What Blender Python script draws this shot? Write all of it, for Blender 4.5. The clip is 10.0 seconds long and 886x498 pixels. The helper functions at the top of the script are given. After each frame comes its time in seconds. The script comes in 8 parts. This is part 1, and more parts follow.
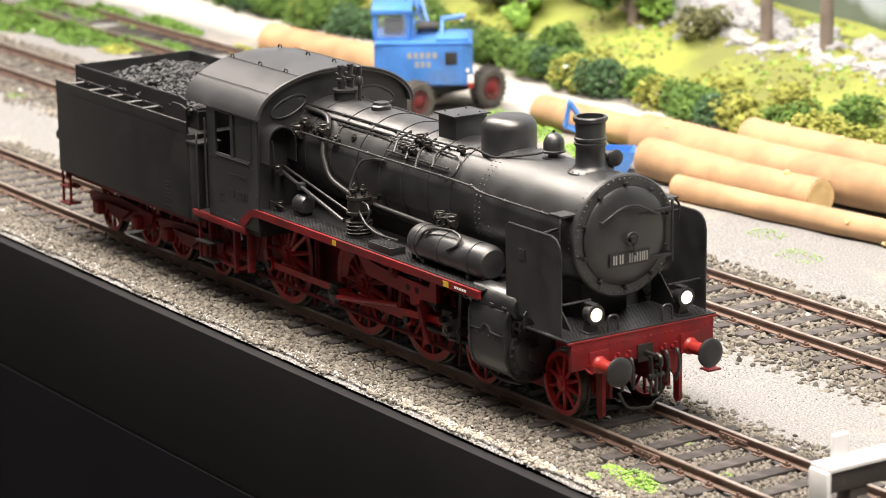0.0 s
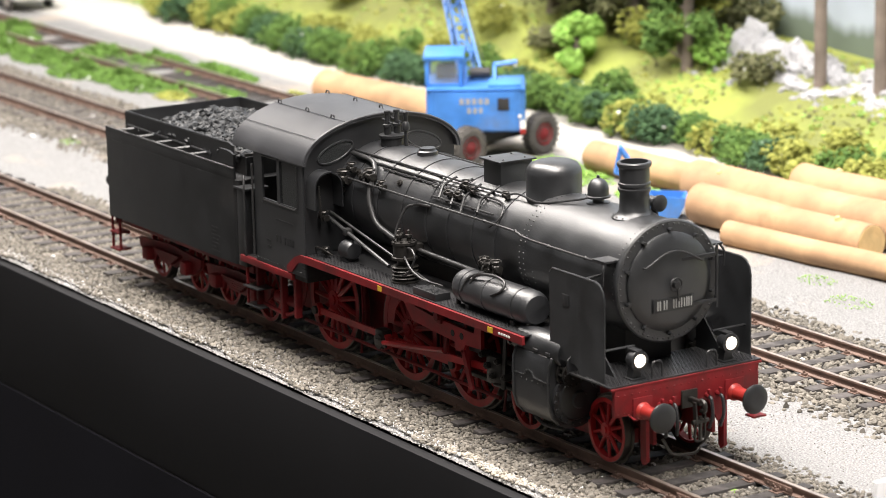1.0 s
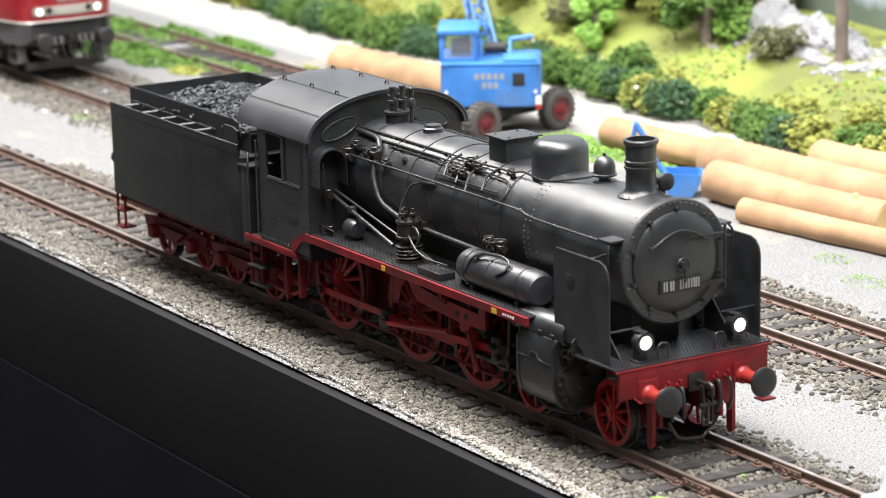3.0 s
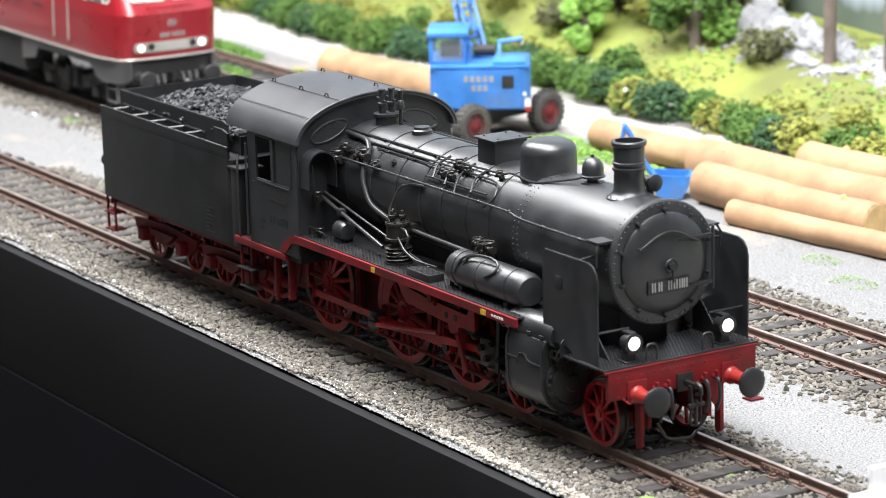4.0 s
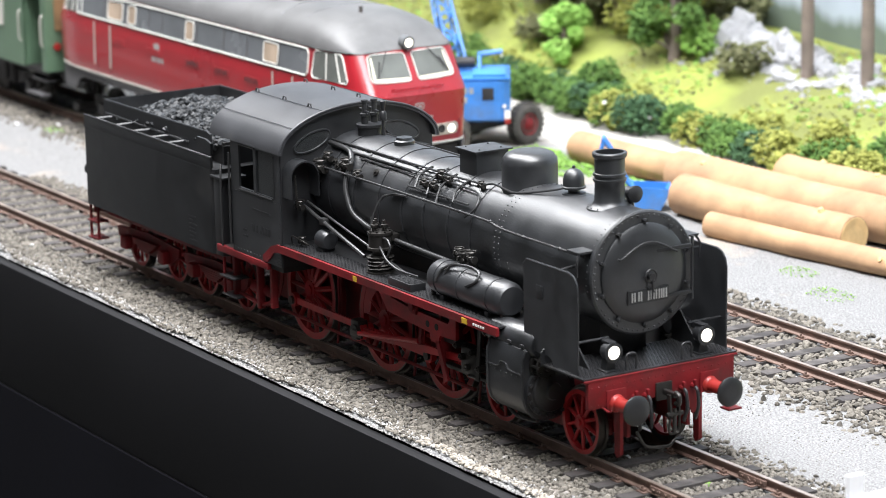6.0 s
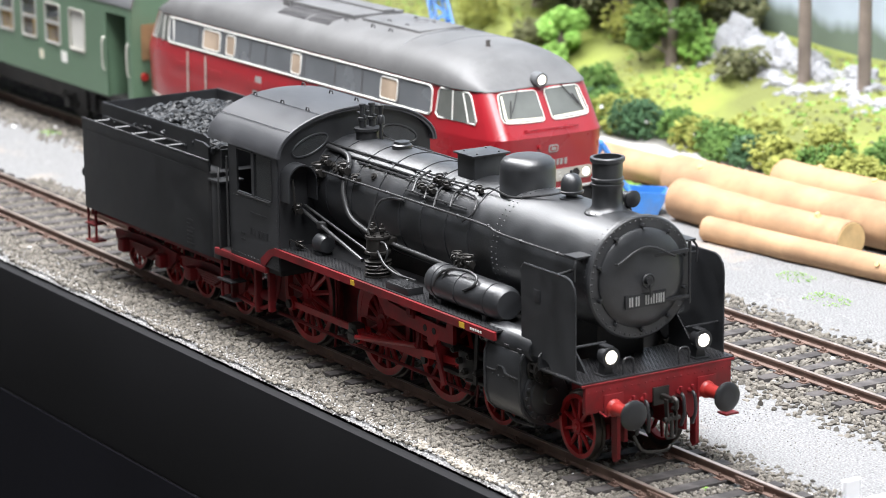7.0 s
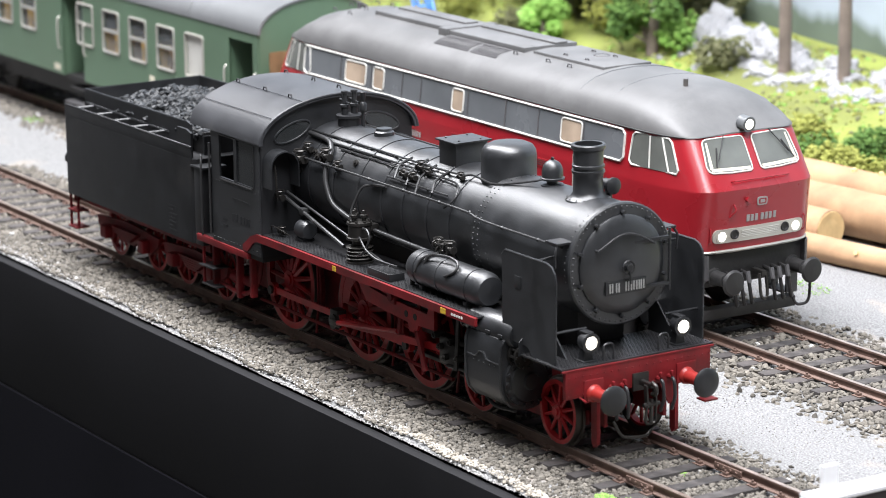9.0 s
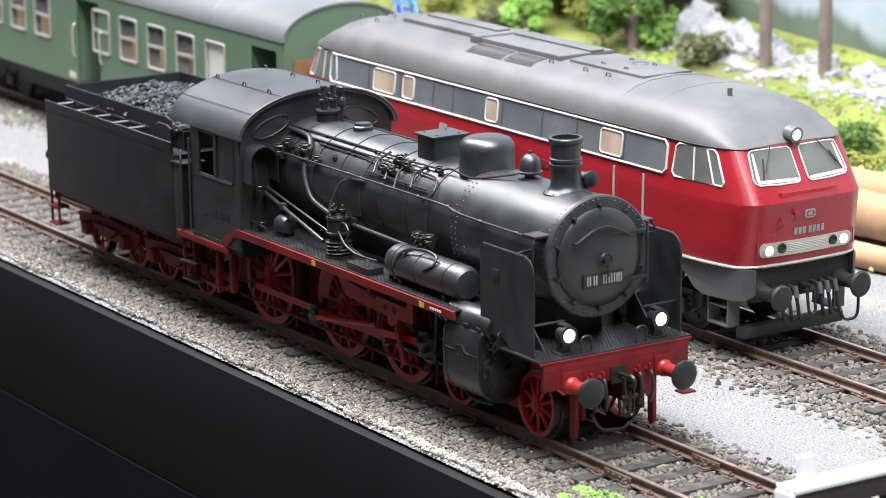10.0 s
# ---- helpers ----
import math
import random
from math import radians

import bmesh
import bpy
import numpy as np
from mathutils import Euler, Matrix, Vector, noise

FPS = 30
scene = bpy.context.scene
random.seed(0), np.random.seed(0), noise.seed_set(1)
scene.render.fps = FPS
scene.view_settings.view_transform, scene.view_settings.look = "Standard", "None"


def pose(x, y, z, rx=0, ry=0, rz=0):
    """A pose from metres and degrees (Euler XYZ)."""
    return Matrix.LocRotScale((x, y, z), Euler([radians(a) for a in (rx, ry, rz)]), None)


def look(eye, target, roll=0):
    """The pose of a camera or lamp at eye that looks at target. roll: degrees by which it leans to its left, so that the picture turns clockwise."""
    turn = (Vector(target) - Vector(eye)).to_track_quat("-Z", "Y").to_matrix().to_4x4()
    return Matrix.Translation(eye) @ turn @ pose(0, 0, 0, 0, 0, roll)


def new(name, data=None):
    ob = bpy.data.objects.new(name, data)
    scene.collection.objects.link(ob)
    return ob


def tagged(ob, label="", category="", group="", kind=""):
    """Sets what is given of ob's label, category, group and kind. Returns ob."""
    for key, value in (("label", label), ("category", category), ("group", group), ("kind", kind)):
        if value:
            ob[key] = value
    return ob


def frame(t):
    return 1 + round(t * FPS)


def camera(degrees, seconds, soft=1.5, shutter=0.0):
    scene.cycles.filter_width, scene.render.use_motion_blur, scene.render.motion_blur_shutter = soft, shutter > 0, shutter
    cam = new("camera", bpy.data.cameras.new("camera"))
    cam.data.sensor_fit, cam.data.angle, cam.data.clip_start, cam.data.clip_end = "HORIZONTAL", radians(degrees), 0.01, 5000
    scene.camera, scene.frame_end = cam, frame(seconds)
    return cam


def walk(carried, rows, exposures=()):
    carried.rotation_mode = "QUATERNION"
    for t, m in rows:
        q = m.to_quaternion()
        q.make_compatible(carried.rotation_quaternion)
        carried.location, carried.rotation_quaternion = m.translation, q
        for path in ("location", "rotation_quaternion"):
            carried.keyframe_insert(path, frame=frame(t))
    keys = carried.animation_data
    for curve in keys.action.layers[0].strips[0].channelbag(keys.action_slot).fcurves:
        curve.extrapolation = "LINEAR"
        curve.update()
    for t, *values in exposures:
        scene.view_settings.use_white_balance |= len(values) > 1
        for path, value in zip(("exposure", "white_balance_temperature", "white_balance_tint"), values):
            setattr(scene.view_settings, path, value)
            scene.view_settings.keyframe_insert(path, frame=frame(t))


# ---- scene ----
cam = camera(17.51, 10.0, soft=0.8)
PATH = [
    (0, (1.0360, -0.8091, 0.4195), (-0.3814, 0.1248, -0.0062), -0.92),
    (0.5, (1.0393, -0.8102, 0.4184), (-0.3941, 0.1103, 0.0175), -0.92),
    (1, (1.0408, -0.7981, 0.4182), (-0.4045, 0.1051, 0.0209), -1.23),
    (1.5, (1.0345, -0.7929, 0.4104), (-0.4157, 0.1037, 0.0162), -0.83),
    (2, (1.0285, -0.7807, 0.4123), (-0.4265, 0.1040, 0.0088), -1.24),
    (2.5, (1.0245, -0.7686, 0.4142), (-0.4306, 0.1120, 0.0021), -1.34),
    (4, (1.0298, -0.7709, 0.4143), (-0.4218, 0.1161, 0.0036), -1.44),
    (4.5, (1.0331, -0.7687, 0.4131), (-0.4181, 0.1193, 0.0036), -1.44),
    (5, (1.0351, -0.7730, 0.4165), (-0.4167, 0.1142, 0.0068), -1.24),
    (5.5, (1.0392, -0.7796, 0.4156), (-0.4074, 0.1181, 0.0109), -1.14),
    (7, (1.0402, -0.7829, 0.4167), (-0.4036, 0.1210, 0.0152), -0.83),
    (7.5, (1.0431, -0.7906, 0.4180), (-0.3992, 0.1159, 0.0175), -0.53),
    (8, (1.0462, -0.7960, 0.4181), (-0.3920, 0.1159, 0.0149), -0.43),
    (8.5, (1.0474, -0.7929, 0.4169), (-0.3897, 0.1201, 0.0123), -0.43),
    (9, (1.0465, -0.7874, 0.4157), (-0.3900, 0.1258, 0.0092), -0.53),
    (9.5, (1.0477, -0.7830, 0.4155), (-0.3887, 0.1298, 0.0083), -0.63),
    (10, (1.0527, -0.7854, 0.4136), (-0.3800, 0.1336, 0.0069), -0.68),
]
TONE = [(0.0, 0.0, 7700, 14), (1.0, 0.05, 7150, 13), (2.5, 0.05, 6850, 11), (4.0, 0.03, 6500, 10), (7.0, 0.03, 6400, 11), (10.0, 0.03, 6350, 12)]
walk(cam, [(t, look(e, g, r)) for t, e, g, r in PATH], TONE)


# ---------- light and hall ----------
U = 1 / 32          # one to thirty-two model: builders below take full-size metres

cam.data.dof.use_dof = True
cam.data.dof.focus_distance = 1.50
cam.data.dof.aperture_fstop = 17.0

world = bpy.data.worlds.new("hall_air")
scene.world = world
world.use_nodes = True
world.node_tree.nodes["Background"].inputs[0].default_value = (0.9, 0.95, 1.0, 1)
world.node_tree.nodes["Background"].inputs[1].default_value = 0.25


def area_lamp(name, eye, target, sx, sy, watts, col):
    d = bpy.data.lights.new(name, "AREA")
    d.shape, d.size, d.size_y, d.energy, d.color = "RECTANGLE", sx, sy, watts, col
    o = new(name, d)
    o.matrix_world = look(eye, target)
    return o


# a row of white strip lamps above the layout (unseen), and an added camera-side fill
area_lamp("layout_strip_lamp", (-0.40, -0.14, 1.40), (-0.40, 0.08, 0), 3.0, 0.66, 133, (0.985, 0.99, 1.0))
area_lamp("camera_side_fill", (1.4, -1.3, 2.6), (0.0, -0.2, 0), 2.2, 2.2, 24, (0.95, 0.975, 1.0))

scene.view_settings.exposure = 0.0


# ---------- materials ----------
def ramp_rgb(c, k):
    return (min(c[0] * k, 1), min(c[1] * k, 1), min(c[2] * k, 1), 1)


def mat(name, col, rough=0.5, metal=0.0, var=0.18, scale=45.0, dirt=None, dirt_lo=0.55, dirt_hi=0.75, bump=0.15, bscale=500.0,
        island=None, obrand=0.0, coat=0.0, rvar=0.1, glow=0.0, spec=0.5, depth=0.0006):
    m = bpy.data.materials.new(name)
    m.use_nodes = True
    nt = m.node_tree
    N, L = nt.nodes, nt.links
    p = N["Principled BSDF"]
    tc = N.new("ShaderNodeTexCoord")
    n1 = N.new("ShaderNodeTexNoise")
    n1.inputs["Scale"].default_value, n1.inputs["Detail"].default_value = scale, 6
    L.new(tc.outputs["Object"], n1.inputs["Vector"])
    r1 = N.new("ShaderNodeValToRGB")
    r1.color_ramp.elements[0].position, r1.color_ramp.elements[1].position = 0.3, 0.7
    r1.color_ramp.elements[0].color, r1.color_ramp.elements[1].color = ramp_rgb(col, 1 - var), ramp_rgb(col, 1 + var)
    L.new(n1.outputs["Fac"], r1.inputs["Fac"])
    out = r1.outputs["Color"]
    if island:
        g = N.new("ShaderNodeNewGeometry")
        r2 = N.new("ShaderNodeValToRGB")
        e = r2.color_ramp.elements
        for i, c in enumerate(island):
            q = i / max(1, len(island) - 1)
            el = e[0] if i == 0 else (e[1] if i == len(island) - 1 else e.new(q))
            el.position, el.color = q, (*c, 1)
        L.new(g.outputs["Random Per Island"], r2.inputs["Fac"])
        mx = N.new("ShaderNodeMixRGB")
        mx.blend_type = "MULTIPLY"
        mx.inputs[0].default_value = 1
        r1.color_ramp.elements[0].color, r1.color_ramp.elements[1].color = (1 - var,) * 3 + (1,), (1, 1, 1, 1)
        L.new(r2.outputs["Color"], mx.inputs[1])
        L.new(out, mx.inputs[2])
        out = mx.outputs[0]
    if obrand:
        oi = N.new("ShaderNodeObjectInfo")
        mp = N.new("ShaderNodeMapRange")
        mp.inputs[3].default_value, mp.inputs[4].default_value = 1 - obrand, 1 + obrand
        L.new(oi.outputs["Random"], mp.inputs[0])
        hs = N.new("ShaderNodeHueSaturation")
        L.new(mp.outputs[0], hs.inputs["Value"])
        L.new(out, hs.inputs["Color"])
        out = hs.outputs["Color"]
    if dirt:
        n2 = N.new("ShaderNodeTexNoise")
        n2.inputs["Scale"].default_value, n2.inputs["Detail"].default_value = scale * 0.45, 10
        n2.inputs["Roughness"].default_value = 0.7
        L.new(tc.outputs["Object"], n2.inputs["Vector"])
        r3 = N.new("ShaderNodeValToRGB")
        r3.color_ramp.elements[0].position, r3.color_ramp.elements[1].position = dirt_lo, dirt_hi
        L.new(n2.outputs["Fac"], r3.inputs["Fac"])
        m2 = N.new("ShaderNodeMixRGB")
        m2.inputs[2].default_value = (*dirt, 1)
        L.new(r3.outputs["Color"], m2.inputs[0])
        L.new(out, m2.inputs[1])
        out = m2.outputs[0]
    L.new(out, p.inputs["Base Color"])
    mr = N.new("ShaderNodeMapRange")
    mr.inputs[3].default_value, mr.inputs[4].default_value = max(rough - rvar, 0.02), min(rough + rvar, 1)
    L.new(n1.outputs["Fac"], mr.inputs[0])
    L.new(mr.outputs[0], p.inputs["Roughness"])
    p.inputs["Metallic"].default_value = metal
    p.inputs["Specular IOR Level"].default_value = spec
    p.inputs["Coat Weight"].default_value = coat
    if bump:
        n3 = N.new("ShaderNodeTexNoise")
        n3.inputs["Scale"].default_value, n3.inputs["Detail"].default_value = bscale, 4
        L.new(tc.outputs["Object"], n3.inputs["Vector"])
        bp = N.new("ShaderNodeBump")
        bp.inputs["Strength"].default_value, bp.inputs["Distance"].default_value = bump, depth
        L.new(n3.outputs["Fac"], bp.inputs["Height"])
        L.new(bp.outputs["Normal"], p.inputs["Normal"])
    if glow:
        p.inputs["Emission Color"].default_value = (1.0, 0.93, 0.78, 1)
        p.inputs["Emission Strength"].default_value = glow
    return m


def glass_mat(name, tint, rough=0.03, alpha=0.25):
    m = bpy.data.materials.new(name)
    m.use_nodes = True
    p = m.node_tree.nodes["Principled BSDF"]
    p.inputs["Base Color"].default_value = (*tint, 1)
    p.inputs["Roughness"].default_value = rough
    p.inputs["Alpha"].default_value = alpha
    return m


M = dict(
    black=mat("black_loco_paint", (0.015, 0.0160, 0.0180), 0.40, var=0.45, scale=80, dirt=(0.036, 0.036, 0.036), dirt_lo=0.56, dirt_hi=0.88, bump=0.10, bscale=1100, spec=0.95, rvar=0.16),
    black2=mat("matt_black_paint", (0.013, 0.0135, 0.015), 0.46, var=0.35, scale=60, dirt=(0.030, 0.028, 0.027), bump=0.08, bscale=1100, spec=0.6, rvar=0.14),
    roofblack=mat("cab_roof_paint", (0.042, 0.043, 0.047), 0.42, var=0.2, scale=50, dirt=(0.08, 0.08, 0.08), bump=0.06, bscale=900),
    steel=mat("dark_oily_steel", (0.05, 0.047, 0.044), 0.38, 0.7, var=0.3, scale=90, bump=0.1),
    pipe=mat("worn_dark_pipe", (0.045, 0.045, 0.046), 0.34, 0.35, var=0.25, scale=90, bump=0.05),
    red=mat("weathered_red_frame", (0.165, 0.008, 0.011), 0.55, spec=0.35, var=0.35, scale=80, dirt=(0.045, 0.014, 0.012), dirt_lo=0.46, dirt_hi=0.76, bump=0.08, bscale=900),
    # lightened copy of the frame red; stands in for light on wheels and rods
    red_lit=mat("lit_copy_of_frame_red", (0.33, 0.012, 0.015), 0.42, var=0.3, scale=90, dirt=(0.06, 0.016, 0.013), dirt_lo=0.52, dirt_hi=0.82, bump=0.06, bscale=900),
    red2=mat("bright_red_buffer", (0.30, 0.022, 0.018), 0.42, var=0.2, scale=90, dirt=(0.12, 0.02, 0.015), bump=0.05),
    tread=mat("footplate_steel", (0.03, 0.03, 0.032), 0.36, 0.3, var=0.3, scale=70, dirt=(0.07, 0.066, 0.06), bump=0.1),
    tyre=mat("tyre_steel", (0.12, 0.11, 0.10), 0.35, 0.8, var=0.25, scale=80, bump=0.05),
    yellow=mat("yellow_mark", (0.62, 0.40, 0.03), 0.5, var=0.15),
    white=mat("white_mark", (0.75, 0.74, 0.70), 0.5, var=0.08),
    greymark=mat("grey_lettering", (0.30, 0.30, 0.29), 0.5, var=0.1),
    lens=mat("lit_lamp_lens", (0.95, 0.92, 0.85), 0.2, var=0.02, bump=0, glow=2.2),
    coal=mat("coal", (0.03, 0.032, 0.035), 0.5, 0.0, var=0.4, scale=200, island=[(0.008, 0.009, 0.01), (0.02, 0.021, 0.023), (0.045, 0.048, 0.052)], spec=0.35),
    rail=mat("rusty_rail_side", (0.155, 0.098, 0.078), 0.65, 0.15, var=0.25, scale=90, dirt=(0.05, 0.034, 0.028), bump=0.2),
    railtop=mat("polished_rail_head", (0.46, 0.38, 0.33), 0.34, 0.7, var=0.2, scale=60, dirt=(0.16, 0.09, 0.06), dirt_lo=0.55, dirt_hi=0.8, bump=0.05),
    sleeper=mat("weathered_sleeper_wood", (0.055, 0.048, 0.046), 0.75, var=0.4, scale=150, dirt=(0.11, 0.10, 0.095), dirt_lo=0.5, dirt_hi=0.8, bump=0.4, bscale=350, obrand=0.3),
    stone=mat("ballast_stone", (1, 1, 1), 0.85, var=0.3, scale=300, island=[(0.10, 0.090, 0.076), (0.30, 0.262, 0.212), (0.46, 0.405, 0.325), (0.16, 0.146, 0.128), (0.39, 0.32, 0.225), (0.60, 0.555, 0.475), (0.24, 0.216, 0.182)], bump=0.3, bscale=700),
    grit=mat("pale_edge_grit", (1, 1, 1), 0.9, var=0.2, scale=300, island=[(0.30, 0.29, 0.28), (0.45, 0.44, 0.43), (0.60, 0.59, 0.575)], bump=0.2),
    stone1=mat("single_ballast_stone", (0.34, 0.305, 0.255), 0.85, var=0.3, scale=300, bump=0.3, bscale=700, obrand=0.4),
    redd=mat("diesel_red_paint", (0.29, 0.013, 0.020), 0.30, var=0.10, scale=18, dirt=(0.22, 0.02, 0.02), dirt_lo=0.6, dirt_hi=0.9, bump=0.03, coat=0.25),
    roofd=mat("diesel_roof_grey", (0.112, 0.111, 0.111), 0.5, 0.0, var=0.2, scale=30, dirt=(0.07, 0.069, 0.069), dirt_lo=0.5, dirt_hi=0.8, bump=0.05),
    roofd2=mat("diesel_nose_roof_grey", (0.12, 0.125, 0.13), 0.4, 0.2, var=0.14, scale=18, bump=0.05),
    skirt=mat("diesel_skirt_grey", (0.075, 0.073, 0.076), 0.5, var=0.2, scale=25, dirt=(0.14, 0.12, 0.10), bump=0.05),
    frame=mat("cream_window_frame", (0.60, 0.59, 0.55), 0.4, var=0.06, scale=40, bump=0),
    panel=mat("grey_window_panel", (0.12, 0.127, 0.135), 0.25, var=0.15, scale=25, bump=0),
    alu=mat("bare_aluminium", (0.55, 0.53, 0.48), 0.38, 0.55, var=0.1, scale=60, bump=0.03),
    tan=mat("tan_pane_lit_tint", (0.36, 0.28, 0.21), 0.2, var=0.25, scale=60, bump=0),
    cream=mat("cream_cab_interior", (0.62, 0.58, 0.46), 0.6, var=0.15, scale=40),
    green=mat("coach_green_paint", (0.10, 0.165, 0.105), 0.42, var=0.12, scale=16, dirt=(0.10, 0.145, 0.095), dirt_lo=0.5, dirt_hi=0.8, bump=0.03),
    roofc=mat("coach_roof_silver", (0.19, 0.195, 0.20), 0.42, 0.3, var=0.14, scale=10, dirt=(0.12, 0.124, 0.13), dirt_lo=0.45, dirt_hi=0.75, bump=0.04),
    seat=mat("brown_seat", (0.22, 0.13, 0.06), 0.7, var=0.3, scale=70),
    seat2=mat("yellow_seat", (0.55, 0.33, 0.08), 0.7, var=0.3, scale=70),
    under=mat("dark_underframe", (0.018, 0.017, 0.017), 0.6, var=0.4, scale=60, dirt=(0.045, 0.037, 0.031), bump=0.2),
    blue=mat("worn_blue_crane_paint", (0.045, 0.20, 0.56), 0.45, var=0.25, scale=40, dirt=(0.11, 0.125, 0.15), dirt_lo=0.50, dirt_hi=0.74, bump=0.1),
    rubber=mat("dusty_rubber", (0.06, 0.055, 0.05), 0.8, var=0.3, scale=90, dirt=(0.17, 0.15, 0.12), bump=0.2),
    log=mat("peeled_log", (0.40, 0.245, 0.135), 0.75, var=0.25, scale=40, dirt=(0.27, 0.155, 0.085), dirt_lo=0.48, dirt_hi=0.75, bump=0.4, bscale=160),
    logend=mat("sawn_log_end", (0.60, 0.42, 0.20), 0.8, var=0.15, scale=120, bump=0.3, bscale=300),
    fascia=mat("black_fascia_board", (0.006, 0.006, 0.0073), 0.7, spec=0.25, var=0.3, scale=8, dirt=(0.010, 0.010, 0.0115), bump=0.05, bscale=200),
    fascia2=mat("black_cloth", (0.003, 0.003, 0.005), 0.9, spec=0.1, var=0.2, scale=10, bump=0.1),
    grass=mat("green_flock", (1, 1, 1), 0.9, var=0.3, scale=90, island=[(0.07, 0.15, 0.02), (0.13, 0.24, 0.035), (0.22, 0.32, 0.05), (0.10, 0.20, 0.03)], bump=0.2),
    bushg=mat("mid_green_foliage", (1, 1, 1), 0.9, var=0.3, scale=90, island=[(0.05, 0.12, 0.02), (0.09, 0.20, 0.04), (0.14, 0.25, 0.05)]),
    bushy=mat("olive_yellow_foliage", (1, 1, 1), 0.9, var=0.3, scale=90, island=[(0.19, 0.20, 0.03), (0.30, 0.32, 0.06), (0.40, 0.42, 0.10)]),
    bushd=mat("dark_green_foliage", (1, 1, 1), 0.9, var=0.3, scale=90, island=[(0.025, 0.07, 0.028), (0.045, 0.115, 0.048), (0.075, 0.16, 0.066)]),
    bushl=mat("light_green_foliage", (1, 1, 1), 0.9, var=0.3, scale=90, island=[(0.16, 0.34, 0.05), (0.26, 0.48, 0.09), (0.36, 0.58, 0.14)]),
    olive=mat("grey_olive_foliage", (1, 1, 1), 0.9, var=0.3, scale=90, island=[(0.09, 0.10, 0.04), (0.15, 0.16, 0.075), (0.22, 0.22, 0.11)]),
    bark=mat("grey_brown_bark", (0.17, 0.135, 0.115), 0.85, var=0.3, scale=60, dirt=(0.11, 0.085, 0.07), bump=0.5, bscale=250),
    rock=mat("pale_limestone", (0.34, 0.34, 0.35), 0.85, var=0.25, scale=30, dirt=(0.24, 0.235, 0.235), dirt_lo=0.55, dirt_hi=0.8, bump=0.5, bscale=120),
    hall=mat("hall_wall_paint", (0.45, 0.45, 0.445), 0.8, var=0.06, scale=2),
    hallf=mat("hall_floor", (0.16, 0.155, 0.15), 0.6, var=0.15, scale=2),
    carw=mat("white_car_paint", (0.72, 0.72, 0.70), 0.3, var=0.06, scale=20, coat=0.3, bump=0),
    planks=mat("grey_white_beam_paint", (0.80, 0.80, 0.81), 0.6, var=0.08, scale=40, dirt=(0.5, 0.5, 0.5), dirt_lo=0.65, dirt_hi=0.9, bump=0.2),
    darkwood=mat("dark_tarred_wood", (0.035, 0.03, 0.028), 0.6, var=0.3, scale=60, dirt=(0.10, 0.085, 0.075), bump=0.4, bscale=250),
    glass=glass_mat("clear_glass", (0.55, 0.6, 0.62), 0.03, 0.12),
    glassd=glass_mat("cab_window_glass", (0.03, 0.032, 0.033), 0.05, 0.85),
    # opaque pane: the light interior behind the glass is put in as grey
    pane=mat("grey_opaque_diesel_window", (0.115, 0.12, 0.11), 0.12, var=0.35, scale=22, bump=0),
)


